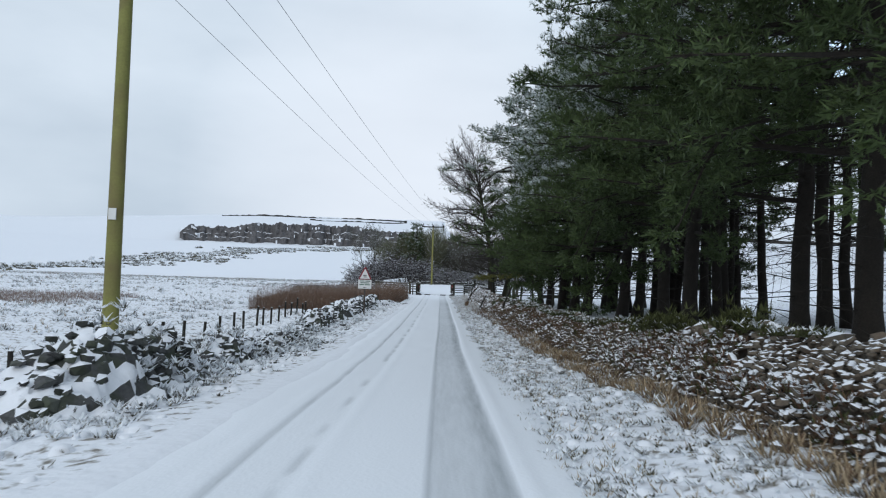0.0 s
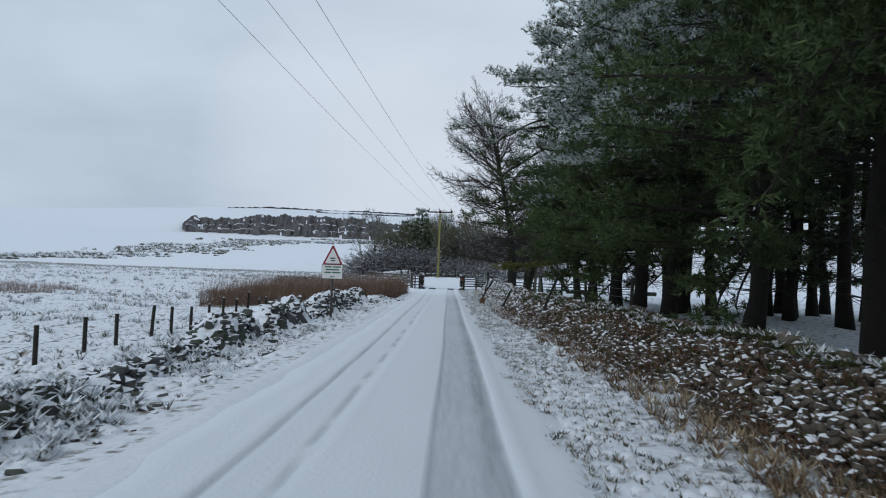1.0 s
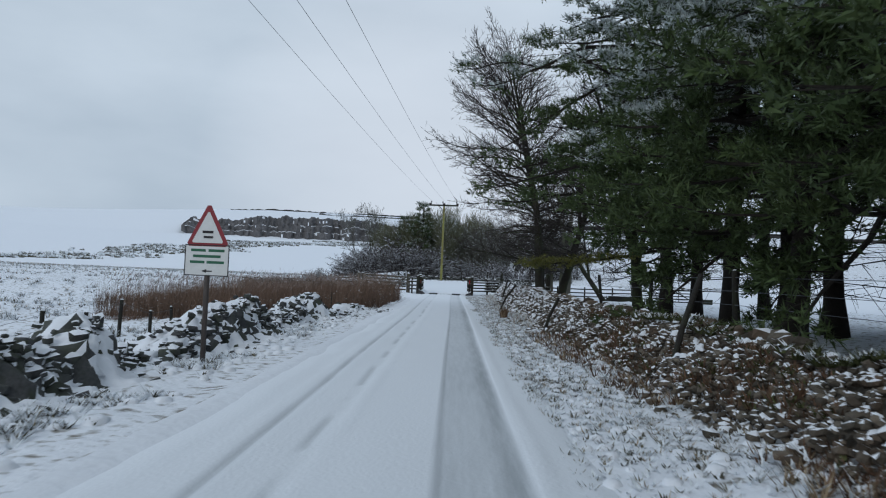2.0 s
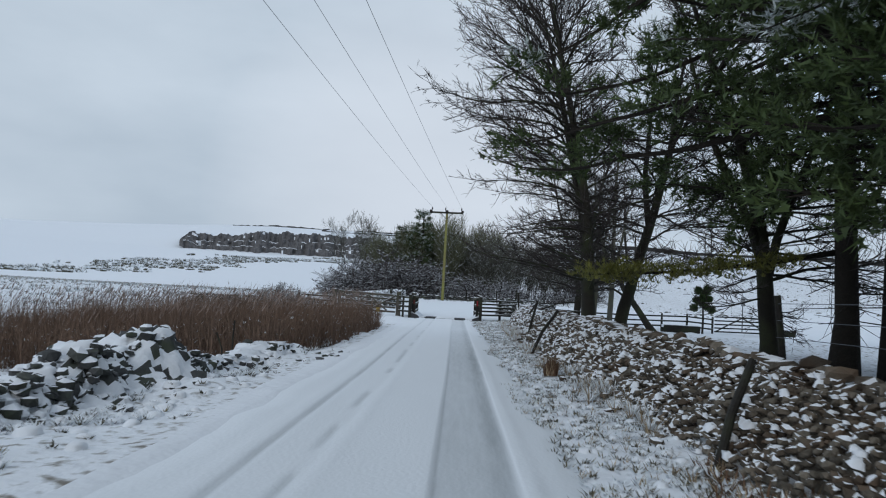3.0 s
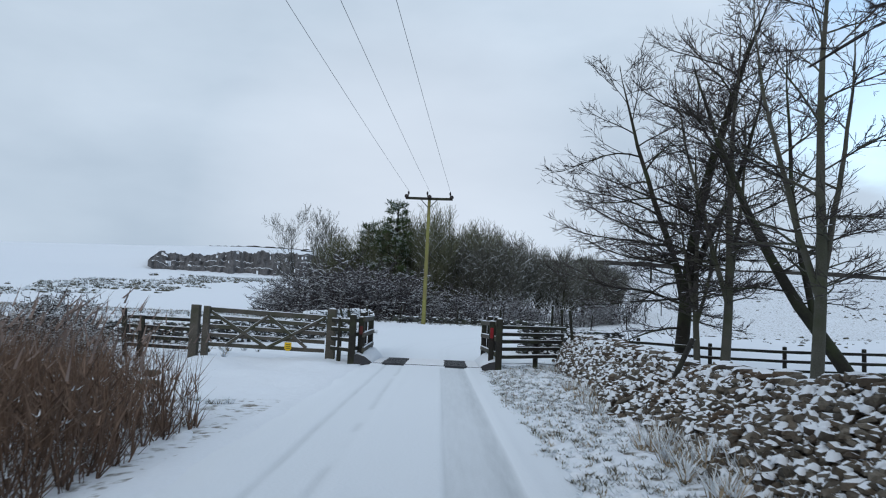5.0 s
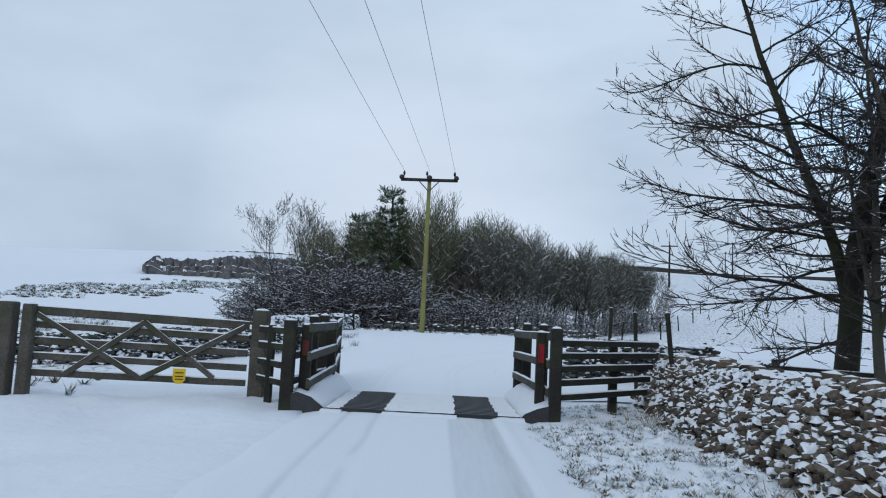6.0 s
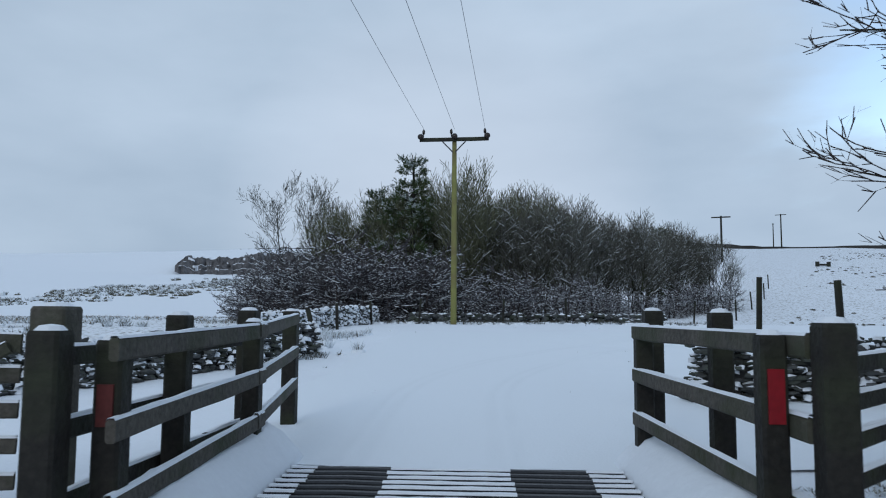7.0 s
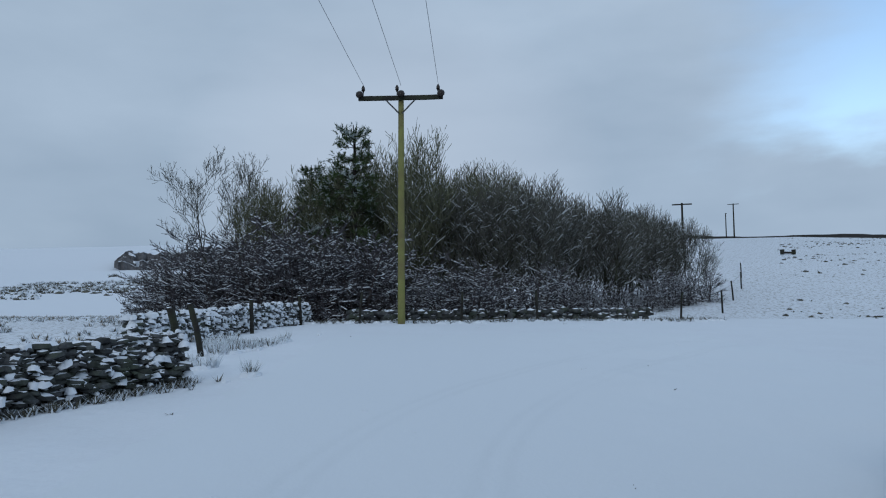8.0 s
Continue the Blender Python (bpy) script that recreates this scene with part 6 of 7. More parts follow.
def build_gate():
    a, b = Vector((-6.0, 70.0, 0)), Vector((-3.28, 70.85, 0))
    g = thing("gate_posts", pose(0, 0, 0), "stout weathered timber gate posts in snow", "gate post")
    post(g, -6.27, 69.9, 1.1, 0.2, 0.2, base=-0.2, mat=OLDWOOD)
    post(g, -6.02, 69.96, 1.08, 0.15, 0.15, base=-0.2, mat=OLDWOOD)
    post(g, -3.14, 70.97, 1.15, 0.23, 0.23, base=-0.2, mat=OLDWOOD)
    g = thing("field_gate", pose(0, 0, 0), "closed grey weathered five-bar timber field gate", "gate")
    for i, z in enumerate((0.95, 0.76, 0.55, 0.34, 0.12)):
        rail(g, (a.x, a.y, z + 0.05), (b.x, b.y, z - 0.03), 0.04, 0.095 if i else 0.12, OLDWOOD, "bar")

    def along(t, z, off=0.0):
        return (a.x + (b.x - a.x) * t + off * 0.28, a.y + (b.y - a.y) * t - off, z)

    for t0, z0, t1, z1 in ((0.02, 0.95, 0.5, 0.12), (0.5, 0.12, 0.98, 0.9), (0.16, 0.15, 0.5, 0.9), (0.5, 0.9, 0.84, 0.15)):
        rail(g, along(t0, z0, 0.045), along(t1, z1, 0.045), 0.03, 0.08, OLDWOOD, "brace", 0.006)
    for t in (0.01, 0.99):
        part("stile", beam(along(t, 0.05), along(t, 1.05), 0.07, 0.09, 0), [OLDWOOD, SNOW], g)
    s = Build()
    c = Vector(along(0.68, 0.17, 0.09))
    d = (b - a).normalized()
    w, h = 0.085, 0.105
    n = Vector((d.y, -d.x, 0)) * 0.012
    ring = [(-w, h), (w, h), (w, -h * 0.45), (w * 0.45, -h), (-w * 0.45, -h), (-w, -h * 0.45)]
    front = [tuple(c + d * x + Vector((0, 0, z)) + n) for x, z in ring]
    back = [tuple(c + d * x + Vector((0, 0, z)) - n) for x, z in ring]
    k = len(ring)
    s.add(front + back, [tuple(range(k)), tuple(range(2 * k - 1, k - 1, -1))] + [(i, k + i, k + (i + 1) % k, (i + 1) % k) for i in range(k)])
    plate = tagged(part("gate_notice", s, YELLOW), "small yellow plastic notice hanging on the gate", "notice")
    t = Build()
    for z in (0.05, 0.0, -0.04):
        t.box(tuple(c + n * 1.4 + Vector((0, 0, z))), (w * 1.3, 0.003, 0.012), pose(0, 0, 0, 0, 0, math.degrees(math.atan2(d.y, d.x))).to_3x3())
    part("lettering", t, SIGNBLACK, plate, "dark unreadable lines")


def build_cattle_grid():
    x0, x1, y0, y1, z = -1.92, 0.60, 69.68, 72.27, -0.10
    g = thing("cattle_grid", pose(0, 0, 0), "steel cattle grid, dark where tyres have cleared snow", "cattle grid")
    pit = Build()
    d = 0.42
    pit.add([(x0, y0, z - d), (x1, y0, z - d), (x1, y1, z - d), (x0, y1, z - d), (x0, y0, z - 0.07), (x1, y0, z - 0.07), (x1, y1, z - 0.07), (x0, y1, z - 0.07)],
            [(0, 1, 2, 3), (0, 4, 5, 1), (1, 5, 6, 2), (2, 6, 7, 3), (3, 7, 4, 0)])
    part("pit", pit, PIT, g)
    n = 17
    clear = ((-1.72, -1.16), (-0.24, 0.32))
    bar_mesh = beam((x0, 0, 0), (x1, 0, 0), 0.07, 0.07, 0).mesh("bar", [DARKSTEEL, SNOW])
    rng = random.Random(5)
    for i in range(n):
        y = y0 + 0.06 + (y1 - y0 - 0.12) * i / (n - 1)
        zz = z
        o = part("bar", bar_mesh, None, g, m=pose(0, y, zz))
        for a, b in ((x0, clear[0][0]), (clear[0][1], clear[1][0]), (clear[1][1], x1)):
            s = Build()
            k = max(3, int((b - a) / 0.1))
            v, f = [], []
            for j in range(k + 1):
                x = a + (b - a) * j / k + (rng.uniform(-0.014, 0.014) if j in (0, k) else 0)
                t = 0.039 + 0.005 * rng.random()
                for yy, hz in ((-0.034, 0.03), (-0.022, t), (0.022, t), (0.034, 0.03)):
                    v.append((x, yy + rng.uniform(-0.003, 0.003), hz))
            for j in range(k):
                for q in range(3):
                    c = j * 4 + q
                    f.append((c, c + 4, c + 5, c + 1))
            s.add(v, f)
            part("snow_cap", s, SNOW, o)
    for a, b in ((x0 - 0.05, clear[0][0] + 0.02), (clear[0][1] - 0.02, clear[1][0] + 0.02), (clear[1][1] - 0.02, x1 + 0.05)):
        s = Build()
        k = max(4, int((b - a) / 0.08))
        v, f = [], []
        for j in range(k + 1):
            x = a + (b - a) * j / k
            for yy, hz in ((-0.25, -0.03), (-0.16, 0.0), (-0.08, 0.018), (-0.01, 0.02), (0.0, -0.02)):
                v.append((x, y0 + yy + rng.uniform(-0.015, 0.015), z + hz + rng.uniform(-0.003, 0.003)))
        for j in range(k):
            for q in range(4):
                c = j * 5 + q
                f.append((c, c + 5, c + 6, c + 1))
        s.add(v, f)
        part("snow_lip", s, SNOW, g, smooth=True)
    for k, x in enumerate((x0 + 0.02, -0.66, x1 - 0.02)):
        part("girder", beam((x, y0, z - 0.09), (x, y1, z - 0.09), 0.06, 0.1, 0), [DARKSTEEL, SNOW], g)
    # snow-covered concrete splays at each side
    for name, xi, xo in (("splay", x1 + 0.01, 1.0), ("splay", x0 - 0.01, -2.3)):
        b = Build()
        v, f = [], []
        rows = 14
        for j in range(rows + 1):
            y = y0 + 0.03 + (y1 + 0.32 - y0) * j / rows
            zz = z
            for t, h in ((0, -0.4), (0, 0.02), (0.12, 0.10), (0.5, 0.24), (1.0, 0.34), (1.25, 0.3), (1.25, -0.3)):
                up = h * (1 if h < 0 else (0.6 + 0.4 * min(1, j / 4)))
                v.append((xi + (xo - xi) * t + (rng.uniform(-0.012, 0.012) if h > 0.02 else 0), y, zz + up + (rng.uniform(-0.012, 0.012) if h > 0.02 else 0)))
        for j in range(rows):
            for q in range(6):
                c = j * 7 + q
                f.append((c, c + 1, c + 8, c + 7) if xo < xi else (c, c + 7, c + 8, c + 1))
        b.add(v, f)
        o = part(name, b, SNOW, g, "sloping concrete side under smooth snow", smooth=True)
        # near end closed by a face in the pit's very dark concrete colour
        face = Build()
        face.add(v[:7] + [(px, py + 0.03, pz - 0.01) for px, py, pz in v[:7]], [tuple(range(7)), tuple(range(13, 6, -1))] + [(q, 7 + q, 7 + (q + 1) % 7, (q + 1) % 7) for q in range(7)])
        part("end_face", face, PIT, o, "dark concrete end", m=pose(0, -0.031, 0))
        far = Build()
        far.add(v[-7:], [tuple(range(6, -1, -1))])
        part("far_face", far, SNOW, o)


def strand(parent, pts, r=0.006, name="wire", sag=0.0):
    b = Build()
    b.tube(pts, [r] * len(pts), 4)
    return part(name, b, CABLE, parent)


def build_wire_fences():
    rng = random.Random(31)
    # field fence on the low side of the lane
    f = thing("wire_fence", pose(0, 0, 0), "row of thin dark wooden stakes with wire in snow", "fence")
    tops = []
    y = 11.8
    while y < 44:
        x = -6.75 - 0.035 * (y - 14) + rng.uniform(-0.06, 0.06)
        z = ground(x, y)
        h = 0.74 + rng.uniform(-0.06, 0.06)
        post(f, x, y, z + h, 0.09, 0.09, mat=DARKWOOD, lean=(rng.uniform(-0.05, 0.05), rng.uniform(-0.04, 0.04)), snow=0.02, round_=True)
        tops.append((x, y, z + h))
        y += rng.uniform(1.6, 1.9)
    for dz in (0.08, 0.35):
        strand(f, [(x, y, z - dz) for x, y, z in tops], 0.004)
    # stakes that lean along the right-hand wall
    for x0, y0, x1, y1, top in ((2.35, 30.6, 2.95, 31.2, 1.05), (1.9, 38.6, 2.34, 38.95, 0.56), (1.5, 49.3, 2.26, 50.0, 0.78), (1.95, 54.4, 2.3, 54.9, 0.98), (2.35, 61.2, 2.95, 61.7, 0.9)):
        z = ground(x0, y0)
        ob = thing("stake", pose(x0, y0, z), "weathered wooden stake leaning on the stone wall", "stake", "leaning stakes")
        part("shaft", post_mesh(0.075, 0.075, top - z, 0.015, (x1 - x0, y1 - y0), True), [DARKWOOD, SNOW], ob)
    for x, y, h, lean in ((-4.0, 46.2, 0.72, (0.02, 0)), (-4.15, 46.4, 0.5, (-0.22, 0.05))):
        ob = thing("stake", pose(x, y, ground(x, y)), "thin dead stick poking out of the snow", "stake", "sticks in the snow")
        part("shaft", post_mesh(0.03, 0.03, h, 0, lean, True), [DARKWOOD, SNOW], ob)
    for x, y, top, lean in ((3.25, 76.6, 1.65, (0.05, 0)), (3.3, 74.3, 1.5, (-0.06, 0)), (3.15, 71.4, 1.42, (-0.16, 0))):
        ob = thing("stake", pose(x, y, ground(x, y)), "tall dark wooden stake standing by the field wall", "stake", "field stakes")
        part("shaft", post_mesh(0.08, 0.08, top - ground(x, y), 0.015, lean, True), [DARKWOOD, SNOW], ob)
    for x, y, top, lean in ((-3.95, 82.35, 1.26, (-0.27, 0)), (-4.75, 85.7, 1.34, (-0.28, 0)), (-5.5, 92.5, 1.5, (-0.05, 0)), (-4.95, 97.0, 1.68, (-0.06, 0))):
        ob = thing("stake", pose(x, y, ground(x, y)), "thin leaning wooden stake beside the snowy wall", "stake", "field stakes")
        part("shaft", post_mesh(0.115, 0.115, top - ground(x, y), 0.015, lean, True), [DARKWOOD, SNOW], ob)
    # wire fence along the edge of the plantation
    f = thing("wire_fence", pose(0, 0, 0), "leaning stakes with three wires behind the stone wall", "fence")
    tops = []
    for x, y, lean in ((3.95, 42.0, -0.14), (4.0, 37.6, 0.05), (4.1, 33.1, -0.05), (4.25, 28.4, 0.06)):
        z = ground(x, y)
        post(f, x, y, z + 1.3, 0.085, 0.085, lean=(lean, 0), snow=0.015, round_=True)
        tops.append((x + lean, y, z + 1.3))
    for dz in (0.1, 0.3, 0.5):
        strand(f, [(x, y, z - dz) for x, y, z in tops], 0.005)
    # post-and-rail paddock fence behind the wall
    f = thing("paddock_fence", pose(0, 0, 0), "dark post-and-rail paddock fence in snow", "fence")
    line = [(3.2, 72.6), (6.8, 71.8), (10.2, 70.6), (12.6, 70.2)]
    pts = []
    for (xa, ya), (xb, yb) in zip(line, line[1:]):
        for k in range(2):
            pts.append((xa + (xb - xa) * k / 2, ya + (yb - ya) * k / 2))
    pts.append(line[-1])
    for x, y in pts:
        post(f, x, y, ground(x, y) + 0.85, 0.09, 0.09, snow=0.02)
    for (xa, ya), (xb, yb) in zip(pts, pts[1:]):
        for h in (0.72, 0.48, 0.24):
            rail(f, (xa, ya - 0.06, ground(xa, ya) + h), (xb, yb - 0.06, ground(xb, yb) + h), 0.04, 0.075, None, "rail", 0.008)
    g = thing("paddock_gate", pose(0, 0, 0), "closed dark timber gate in the paddock fence", "gate")
    xa, ya, xb, yb = 12.7, 70.2, 15.3, 70.0
    za, zb = ground(xa, ya), ground(xb, yb)
    post(g, xb + 0.1, yb, zb + 0.95, 0.12, 0.12, snow=0.02)
    for h in (0.85, 0.66, 0.48, 0.3, 0.12):
        rail(g, (xa, ya, za + h), (xb, yb, zb + h), 0.035, 0.07, None, "bar", 0.006)
    rail(g, (xa, ya - 0.04, za + 0.1), ((xa + xb) / 2, (ya + yb) / 2 - 0.04, zb + 0.82), 0.03, 0.06, None, "brace", 0)
    rail(g, ((xa + xb) / 2, (ya + yb) / 2 - 0.04, zb + 0.82), (xb, yb - 0.04, zb + 0.1), 0.03, 0.06, None, "brace", 0)
    # fence posts round the foot of the copse
    f = thing("copse_fence", pose(0, 0, 0), "thin fence posts with wire along the copse", "fence")
    tops = []
    for x, y in ((-3.0, 97.2), (0.5, 97.5), (3.2, 97.8), (6.5, 104.0), (9.5, 101.5), (13.0, 106.0), (16.0, 112.0), (19.0, 118.0), (22.0, 125.0)):
        z = ground(x, y)
        post(f, x, y, z + 1.1, 0.09, 0.09, lean=(rng.uniform(-0.1, 0.1), 0), snow=0.015, round_=True)
        tops.append((x, y, z + 1.0))
    strand(f, tops, 0.006)


# ---- poles and wires ----
POLE_A, POLE_B, POLE_C = (-5.72, 13.0), (-1.52, 96.3), (28.7, 156.5)


def insulator(r=0.09, h=0.22):
    b = Build()
    b.tube([(0, 0, 0), (0, 0, h * 0.35)], [r * 0.28, r * 0.28], 6)
    prof = [(0.3, 0.35), (0.55, 0.8), (0.5, 1.0), (0.62, 0.85), (0.75, 0.95), (0.9, 0.6), (1.0, 0.3)]
    b.tube([(0, 0, h * t) for t, _ in prof], [r * k for _, k in prof], 10)
    return b


def power_pole(x, y, height, arm, turn, detail=True, width=0.13, plate=False):
    z = ground(x, y)
    p = thing("power_pole", pose(x, y, z, 0, 0, turn), "wooden power pole stained green with algae, crossarm on top" if detail else "distant dark wooden power pole with a crossarm", "power pole", "power poles")
    b = Build()
    n = 10
    b.tube([(0, 0, -0.4 + (height + 0.4) * i / n) for i in range(n + 1)], [width * (1 - 0.28 * i / n) for i in range(n + 1)], 14)
    part("pole", b, POLEWOOD if detail else DARKWOOD, p, smooth=True)
    part("crossarm", beam((-arm / 2, -width, height - 0.18), (arm / 2, -width, height - 0.18), 0.11, 0.15, 0), [DARKWOOD, SNOW], p, "grey crossarm")
    if detail:
        for s in (-1, 1):
            part("brace", beam((s * 0.5, -width - 0.02, height - 0.25), (s * 0.05, -width - 0.02, height - 0.72), 0.02, 0.05, 0), [DARKSTEEL, SNOW], p)
        tall = insulator(0.065, 0.34)
        fat = insulator(0.13, 0.2)
        mt, mf = tall.mesh("insulator", CERAMIC, True), fat.mesh("insulator", CERAMIC, True)
        for q in (-1, 0, 1):
            part("insulator", mt, None, p, m=pose(q * (arm / 2 - 0.16) + (0.0 if q else -0.12), -width, height - 0.08))
            part("disc_insulator", mf, None, p, m=pose(q * (arm / 2 - 0.06) + (0 if q else 0.03), -width - 0.05, height - 0.12, 75, 0, 0))
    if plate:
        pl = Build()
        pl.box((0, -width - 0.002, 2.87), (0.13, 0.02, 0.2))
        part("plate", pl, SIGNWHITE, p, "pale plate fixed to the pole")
    return p


def wire_ends(pole, height, arm, turn, z_add=0.28):
    x, y = pole
    z = ground(x, y) + height + z_add
    c, s = math.cos(radians(turn)), math.sin(radians(turn))
    return [(x + c * q * (arm / 2 - 0.16), y + s * q * (arm / 2 - 0.16), z) for q in (-1, 0, 1)]


def hang(name, a, b, sag, r=0.007):
    t = Build()
    n = 24
    pts = []
    for i in range(n + 1):
        k = i / n
        pts.append(tuple(a[j] + (b[j] - a[j]) * k - (4 * sag * k * (1 - k) if j == 2 else 0) for j in range(3)))
    t.tube(pts, [r] * len(pts), 5)
    tagged(part(name, t, CABLE), "thin dark overhead power line strung between poles", "cable", "overhead lines")


def build_poles():
    ha, hb = 8.4, 7.75
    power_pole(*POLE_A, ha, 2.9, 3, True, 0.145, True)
    power_pole(*POLE_B, hb, 2.85, -4, True)
    power_pole(*POLE_C, 5.6, 2.2, -20, False, 0.15)
    power_pole(68.0, 236.5, 8.0, 2.4, -30, False, 0.18)
    power_pole(67.0, 238.5, 6.0, 0.4, 0, False, 0.14)
    ea, eb = wire_ends(POLE_A, ha, 2.9, 3), wire_ends(POLE_B, hb, 2.85, -4)
    back = [(x - 4.4, -70.0, z + 1.0) for x, y, z in ea]
    for p, q, s in zip(ea, eb, back):
        hang("power_line", p, q, 0.5)
        hang("power_line", s, p, 0.6)


# ---- road sign and small things ----
def build_sign():
    x, y = -3.36, 32.3
    z = ground(x, y)
    s = thing("road_sign", pose(x, y, 0, 0, 0, -2), "red-bordered triangular warning sign with white plate below", "road sign")
    b = Build()
    b.tube([(0, 0.03, z - 0.3), (0, 0.03, 1.62)], [0.036, 0.036], 12)
    part("pole", b, RUSTSTEEL, s, "dull brownish steel pole", smooth=True)

    def slab(pts, y0, y1):
        k = len(pts)
        b = Build()
        b.add([(px, y0, pz) for px, pz in pts] + [(px, y1, pz) for px, pz in pts], [tuple(range(k)), tuple(range(2 * k - 1, k - 1, -1))] + [(i, k + i, k + (i + 1) % k, (i + 1) % k) for i in range(k)])
        return b

    def tri(cx, cz, r, cut):
        pts = []
        for k in range(3):
            a = math.pi / 2 + k * 2 * math.pi / 3
            for w in (-cut, cut):
                pts.append((cx + math.cos(a) * r * 0.93 - math.sin(a) * w, cz + math.sin(a) * r * 1.07 + math.cos(a) * w))
        return pts

    tri_red = part("triangle", slab(tri(0, 1.385, 0.335, 0.025), -0.012, -0.004), SIGNRED, s, "red warning triangle")
    part("triangle_back", slab(tri(0, 1.385, 0.33, 0.025), -0.003, 0.002), SIGNGREY, s)
    part("face", slab(tri(0, 1.378, 0.255, 0.012), -0.018, -0.0125), SIGNWHITE, tri_red, "white centre")
    sy = Build()
    sy.box((0.0, -0.0205, 1.38), (0.15, 0.004, 0.035))
    sy.box((0.01, -0.0205, 1.31), (0.13, 0.004, 0.03))
    part("symbol", sy, SIGNBLACK, tri_red, "dark worn symbol")
    plate = part("plate", slab([(-0.3, 0.79), (0.3, 0.79), (0.3, 1.2), (-0.3, 1.2)], -0.012, -0.003), SIGNWHITE, s, "white supplementary plate")
    ln = Build()
    for zz, a, b2 in ((1.13, -0.22, -0.02), (1.13, 0.02, 0.24), (1.05, -0.19, 0.19), (0.97, -0.23, -0.03), (0.97, 0.0, 0.24)):
        ln.box(((a + b2) / 2, -0.014, zz), (b2 - a, 0.004, 0.036))
    part("lettering", ln, SIGNGREEN, plate, "green unreadable lines")
    ar = Build()
    ar.add([(-0.07, -0.015, 0.85), (0.0, -0.015, 0.825), (0.0, -0.015, 0.842), (0.08, -0.015, 0.842), (0.08, -0.015, 0.858), (0.0, -0.015, 0.858), (0.0, -0.015, 0.875)], [(0, 1, 2, 5, 6), (2, 3, 4, 5)])
    part("arrow", ar, SIGNBLACK, plate, "small black arrow")
    fr = Build()
    for a, b2 in (((-0.3, 0.79), (0.3, 0.79)), ((0.3, 0.79), (0.3, 1.2)), ((-0.3, 1.2), (0.3, 1.2)), ((-0.3, 0.79), (-0.3, 1.2))):
        fr.box(((a[0] + b2[0]) / 2, -0.012, (a[1] + b2[1]) / 2), (abs(a[0] - b2[0]) + 0.012, 0.008, abs(a[1] - b2[1]) + 0.012))
    part("border", fr, SIGNBLACK, plate, "thin black border")


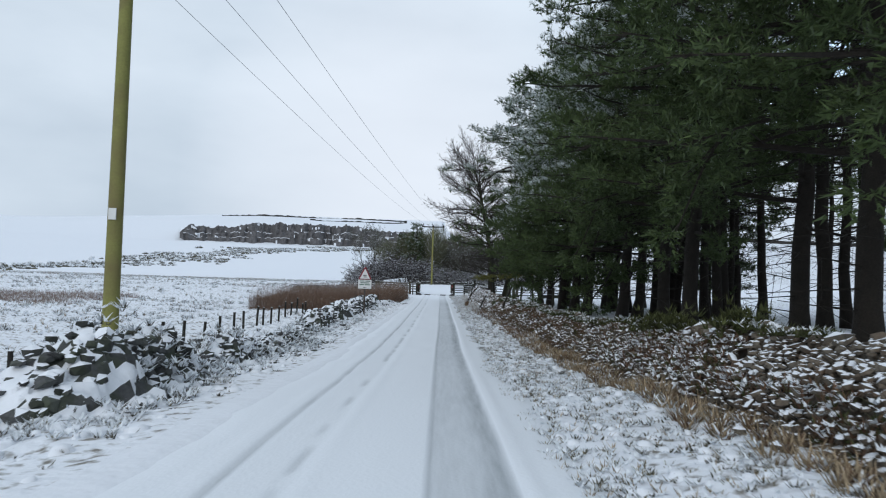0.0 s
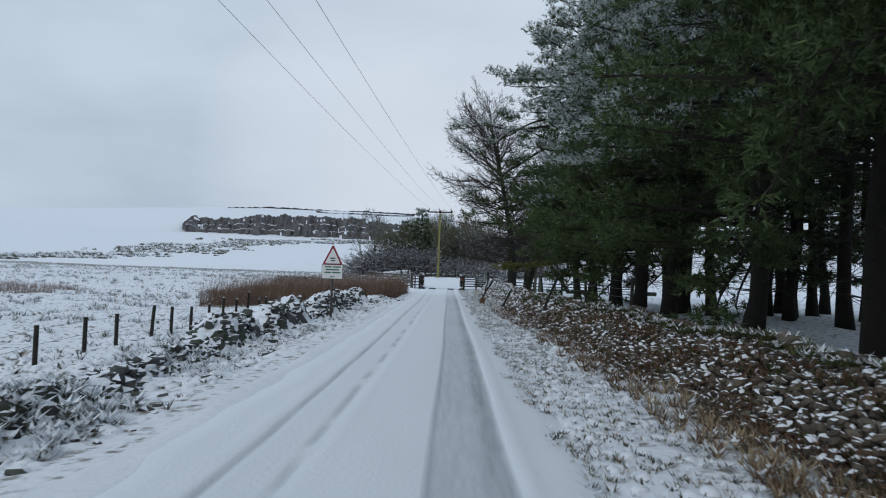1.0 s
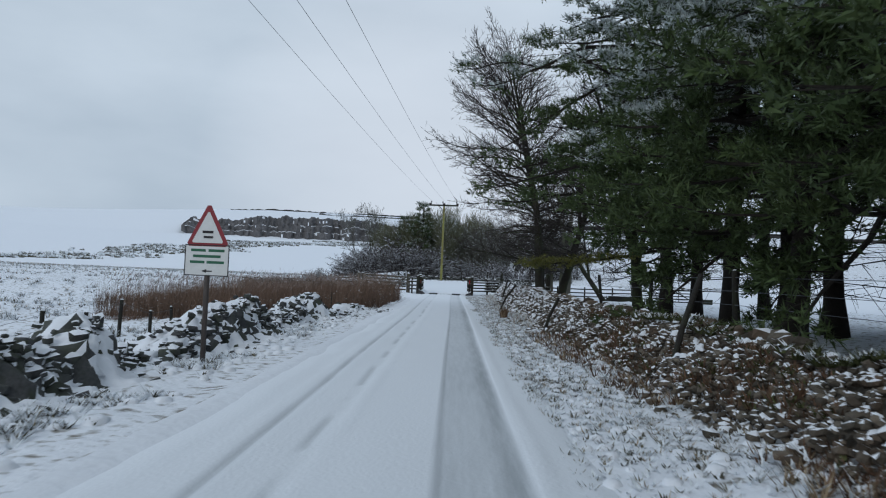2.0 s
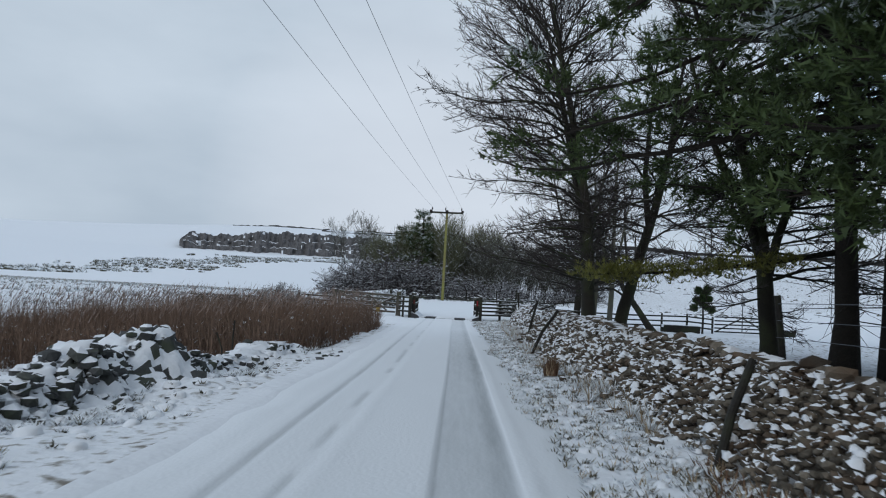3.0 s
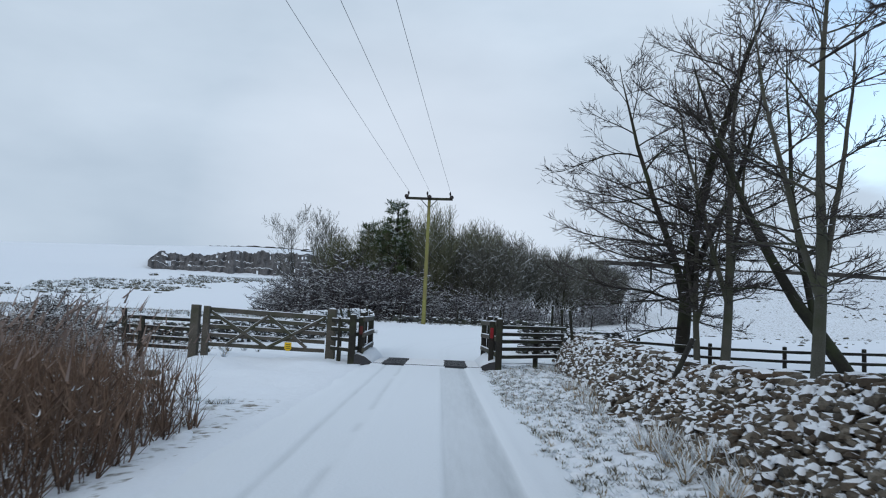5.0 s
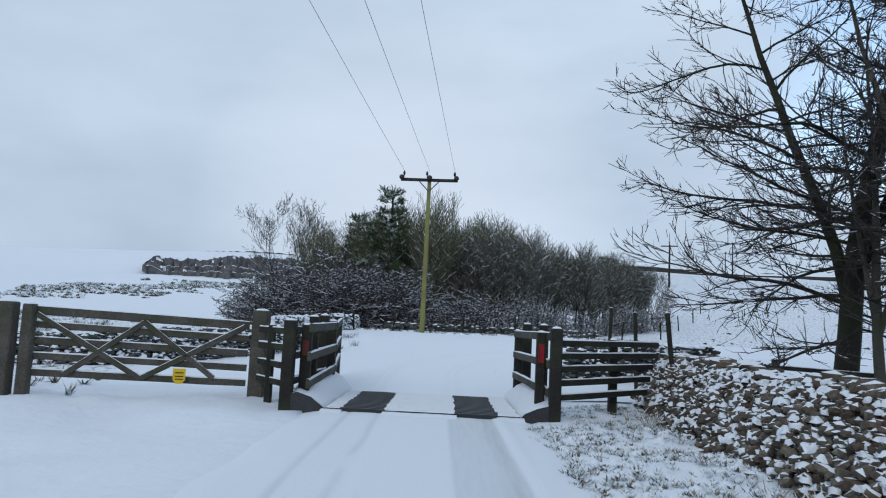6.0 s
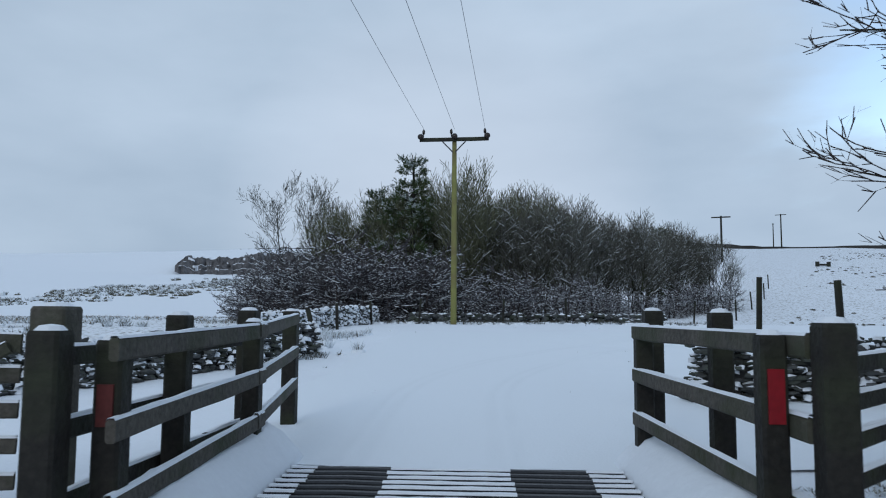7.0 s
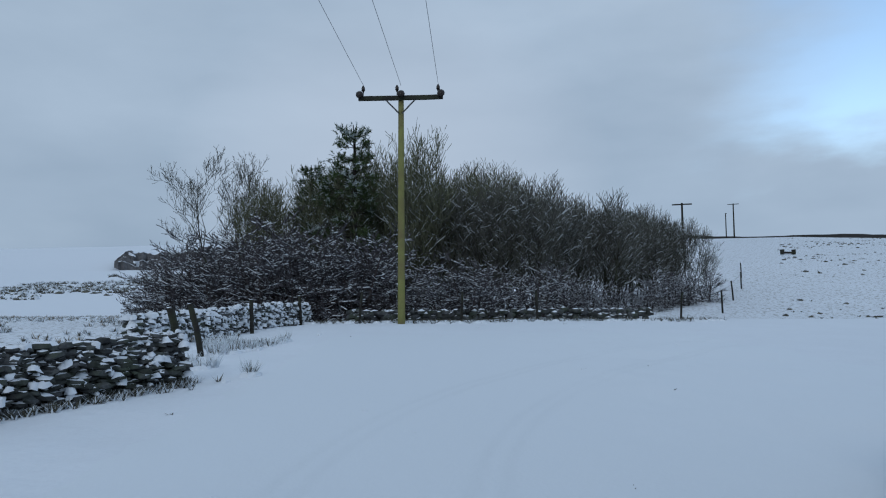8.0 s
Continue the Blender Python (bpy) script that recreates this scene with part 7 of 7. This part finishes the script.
def build_small():
    rng = np.random.default_rng(81)
    # clipped dark evergreen on a stake in the paddock
    x, y = 11.0, 66.8
    z = ground(x, y)
    t = thing("evergreen_bush", pose(x, y, z), "small ragged dark evergreen on a thin stem", "bush")
    b = Build()
    b.tube([(0, 0, -0.1), (0.02, 0, 0.7), (0, 0, 1.5)], [0.05, 0.045, 0.03], 7)
    part("stem", b, BARK, t)
    leaf = Build()
    tufts = [(0, 0, 1.78, 0.26), (-0.2, 0.1, 1.95, 0.18), (0.16, -0.1, 2.02, 0.2), (-0.26, 0, 1.5, 0.2), (0.28, 0.05, 1.55, 0.18), (0.02, 0.1, 1.45, 0.22), (-0.42, 0, 1.18, 0.17), (0.4, 0, 1.12, 0.18), (0.1, -0.15, 1.22, 0.14)]
    p = np.concatenate([unit(rng.normal(0, 1, (int(700 * r), 3))) * rng.uniform(0.2, 1, (int(700 * r), 1)) * r * [1, 1, 1.15] + [a, e, c] for a, e, c, r in tufts])
    leaf.tris(blades(p, rng, 5, 0.14, 0.03, 1.2), 0)
    part("crown", leaf, [NEEDLE], t)
    # feed troughs in snow
    for x, y, turn, ln in ((9.6, 65.4, 5, 1.6), (15.4, 68.8, 10, 1.2)):
        z = ground(x, y)
        tr = thing("feed_trough", pose(x, y, z, 0, 0, turn), "dark long feed trough topped with snow", "trough")
        b = Build()
        prof = [(-0.2, 0.0), (-0.24, 0.3), (-0.2, 0.3), (-0.15, 0.12), (0.15, 0.12), (0.2, 0.3), (0.24, 0.3), (0.2, 0.0)]
        k = len(prof)
        b.add([(-ln / 2, a, c2) for a, c2 in prof] + [(ln / 2, a, c2) for a, c2 in prof], [(i, (i + 1) % k, k + (i + 1) % k, k + i) for i in range(k)] + [tuple(range(k))[::-1], tuple(range(k, 2 * k))])
        part("tub", b, DARKWOOD, tr)
        s = Build()
        s.box((0, 0, 0.26), (ln - 0.04, 0.38, 0.12), bevel=0.03)
        part("snow", s, SNOW, tr)
    x, y = 36.0, 146.5
    tr = thing("feed_trough", pose(x, y, ground(x, y), 0, 0, 10), "low feeder standing far out on the snowy pasture", "trough")
    b = Build()
    for q in (-0.65, 0.65):
        b.box((q, 0, 0.25), (0.2, 0.5, 0.5), bevel=0.04)
    b.box((0, 0, 0.18), (1.3, 0.45, 0.18), bevel=0.04)
    part("tub", b, DARKWOOD, tr)
    # paddock notice
    x, y = 15.5, 74.0
    n = thing("notice_board", pose(x, y, ground(x, y)), "small grey notice on a thin post in the paddock", "sign")
    b = Build()
    b.tube([(0, 0, -0.1), (0, 0, 1.7)], [0.03, 0.03], 8)
    part("pole", b, STEEL, n)
    b = Build()
    b.box((0, -0.04, 1.65), (0.22, 0.02, 0.5), bevel=0.0)
    part("board", b, SIGNGREY, n)
    # snowy bushes by the gate
    sm = bare_meshes(91, 1.5, 6, 0.85, TWIG, TWIG, 0.6, 3, 6, 0.03, 0.007, 0.02, 0.1, segs=2, hair=0.009)
    a = tree_from("thorn_bush", sm, ("branching", "twig_spray"), plant(-7.4, 66.4, 0), "snow-covered thorn bush near the field gate", "bush", "thorn bushes")
    at_scale(a, -8.4, 67.6, 100, 1.2)
    at_scale(a, -6.6, 65.2, 200, 0.7)
    # boulders in the snow by the gate
    for x, y, s in ((-5.1, 64.3, 0.3), (-5.7, 66.0, 0.22)):
        o = tagged(part("boulder", STONES[10 + int(abs(x) * 3) % 8], None, None, m=pose(x, y, ground(x, y) + 0.03, 0, 0, x * 50) @ Matrix.Diagonal((s, s * 1.2, s * 0.7, 1))), "dark bare boulder lying in the snow beside the lane", "boulder", "roadside boulders")


build_grid_fences()
build_gate()
build_cattle_grid()
build_wire_fences()
build_poles()
build_sign()
build_small()
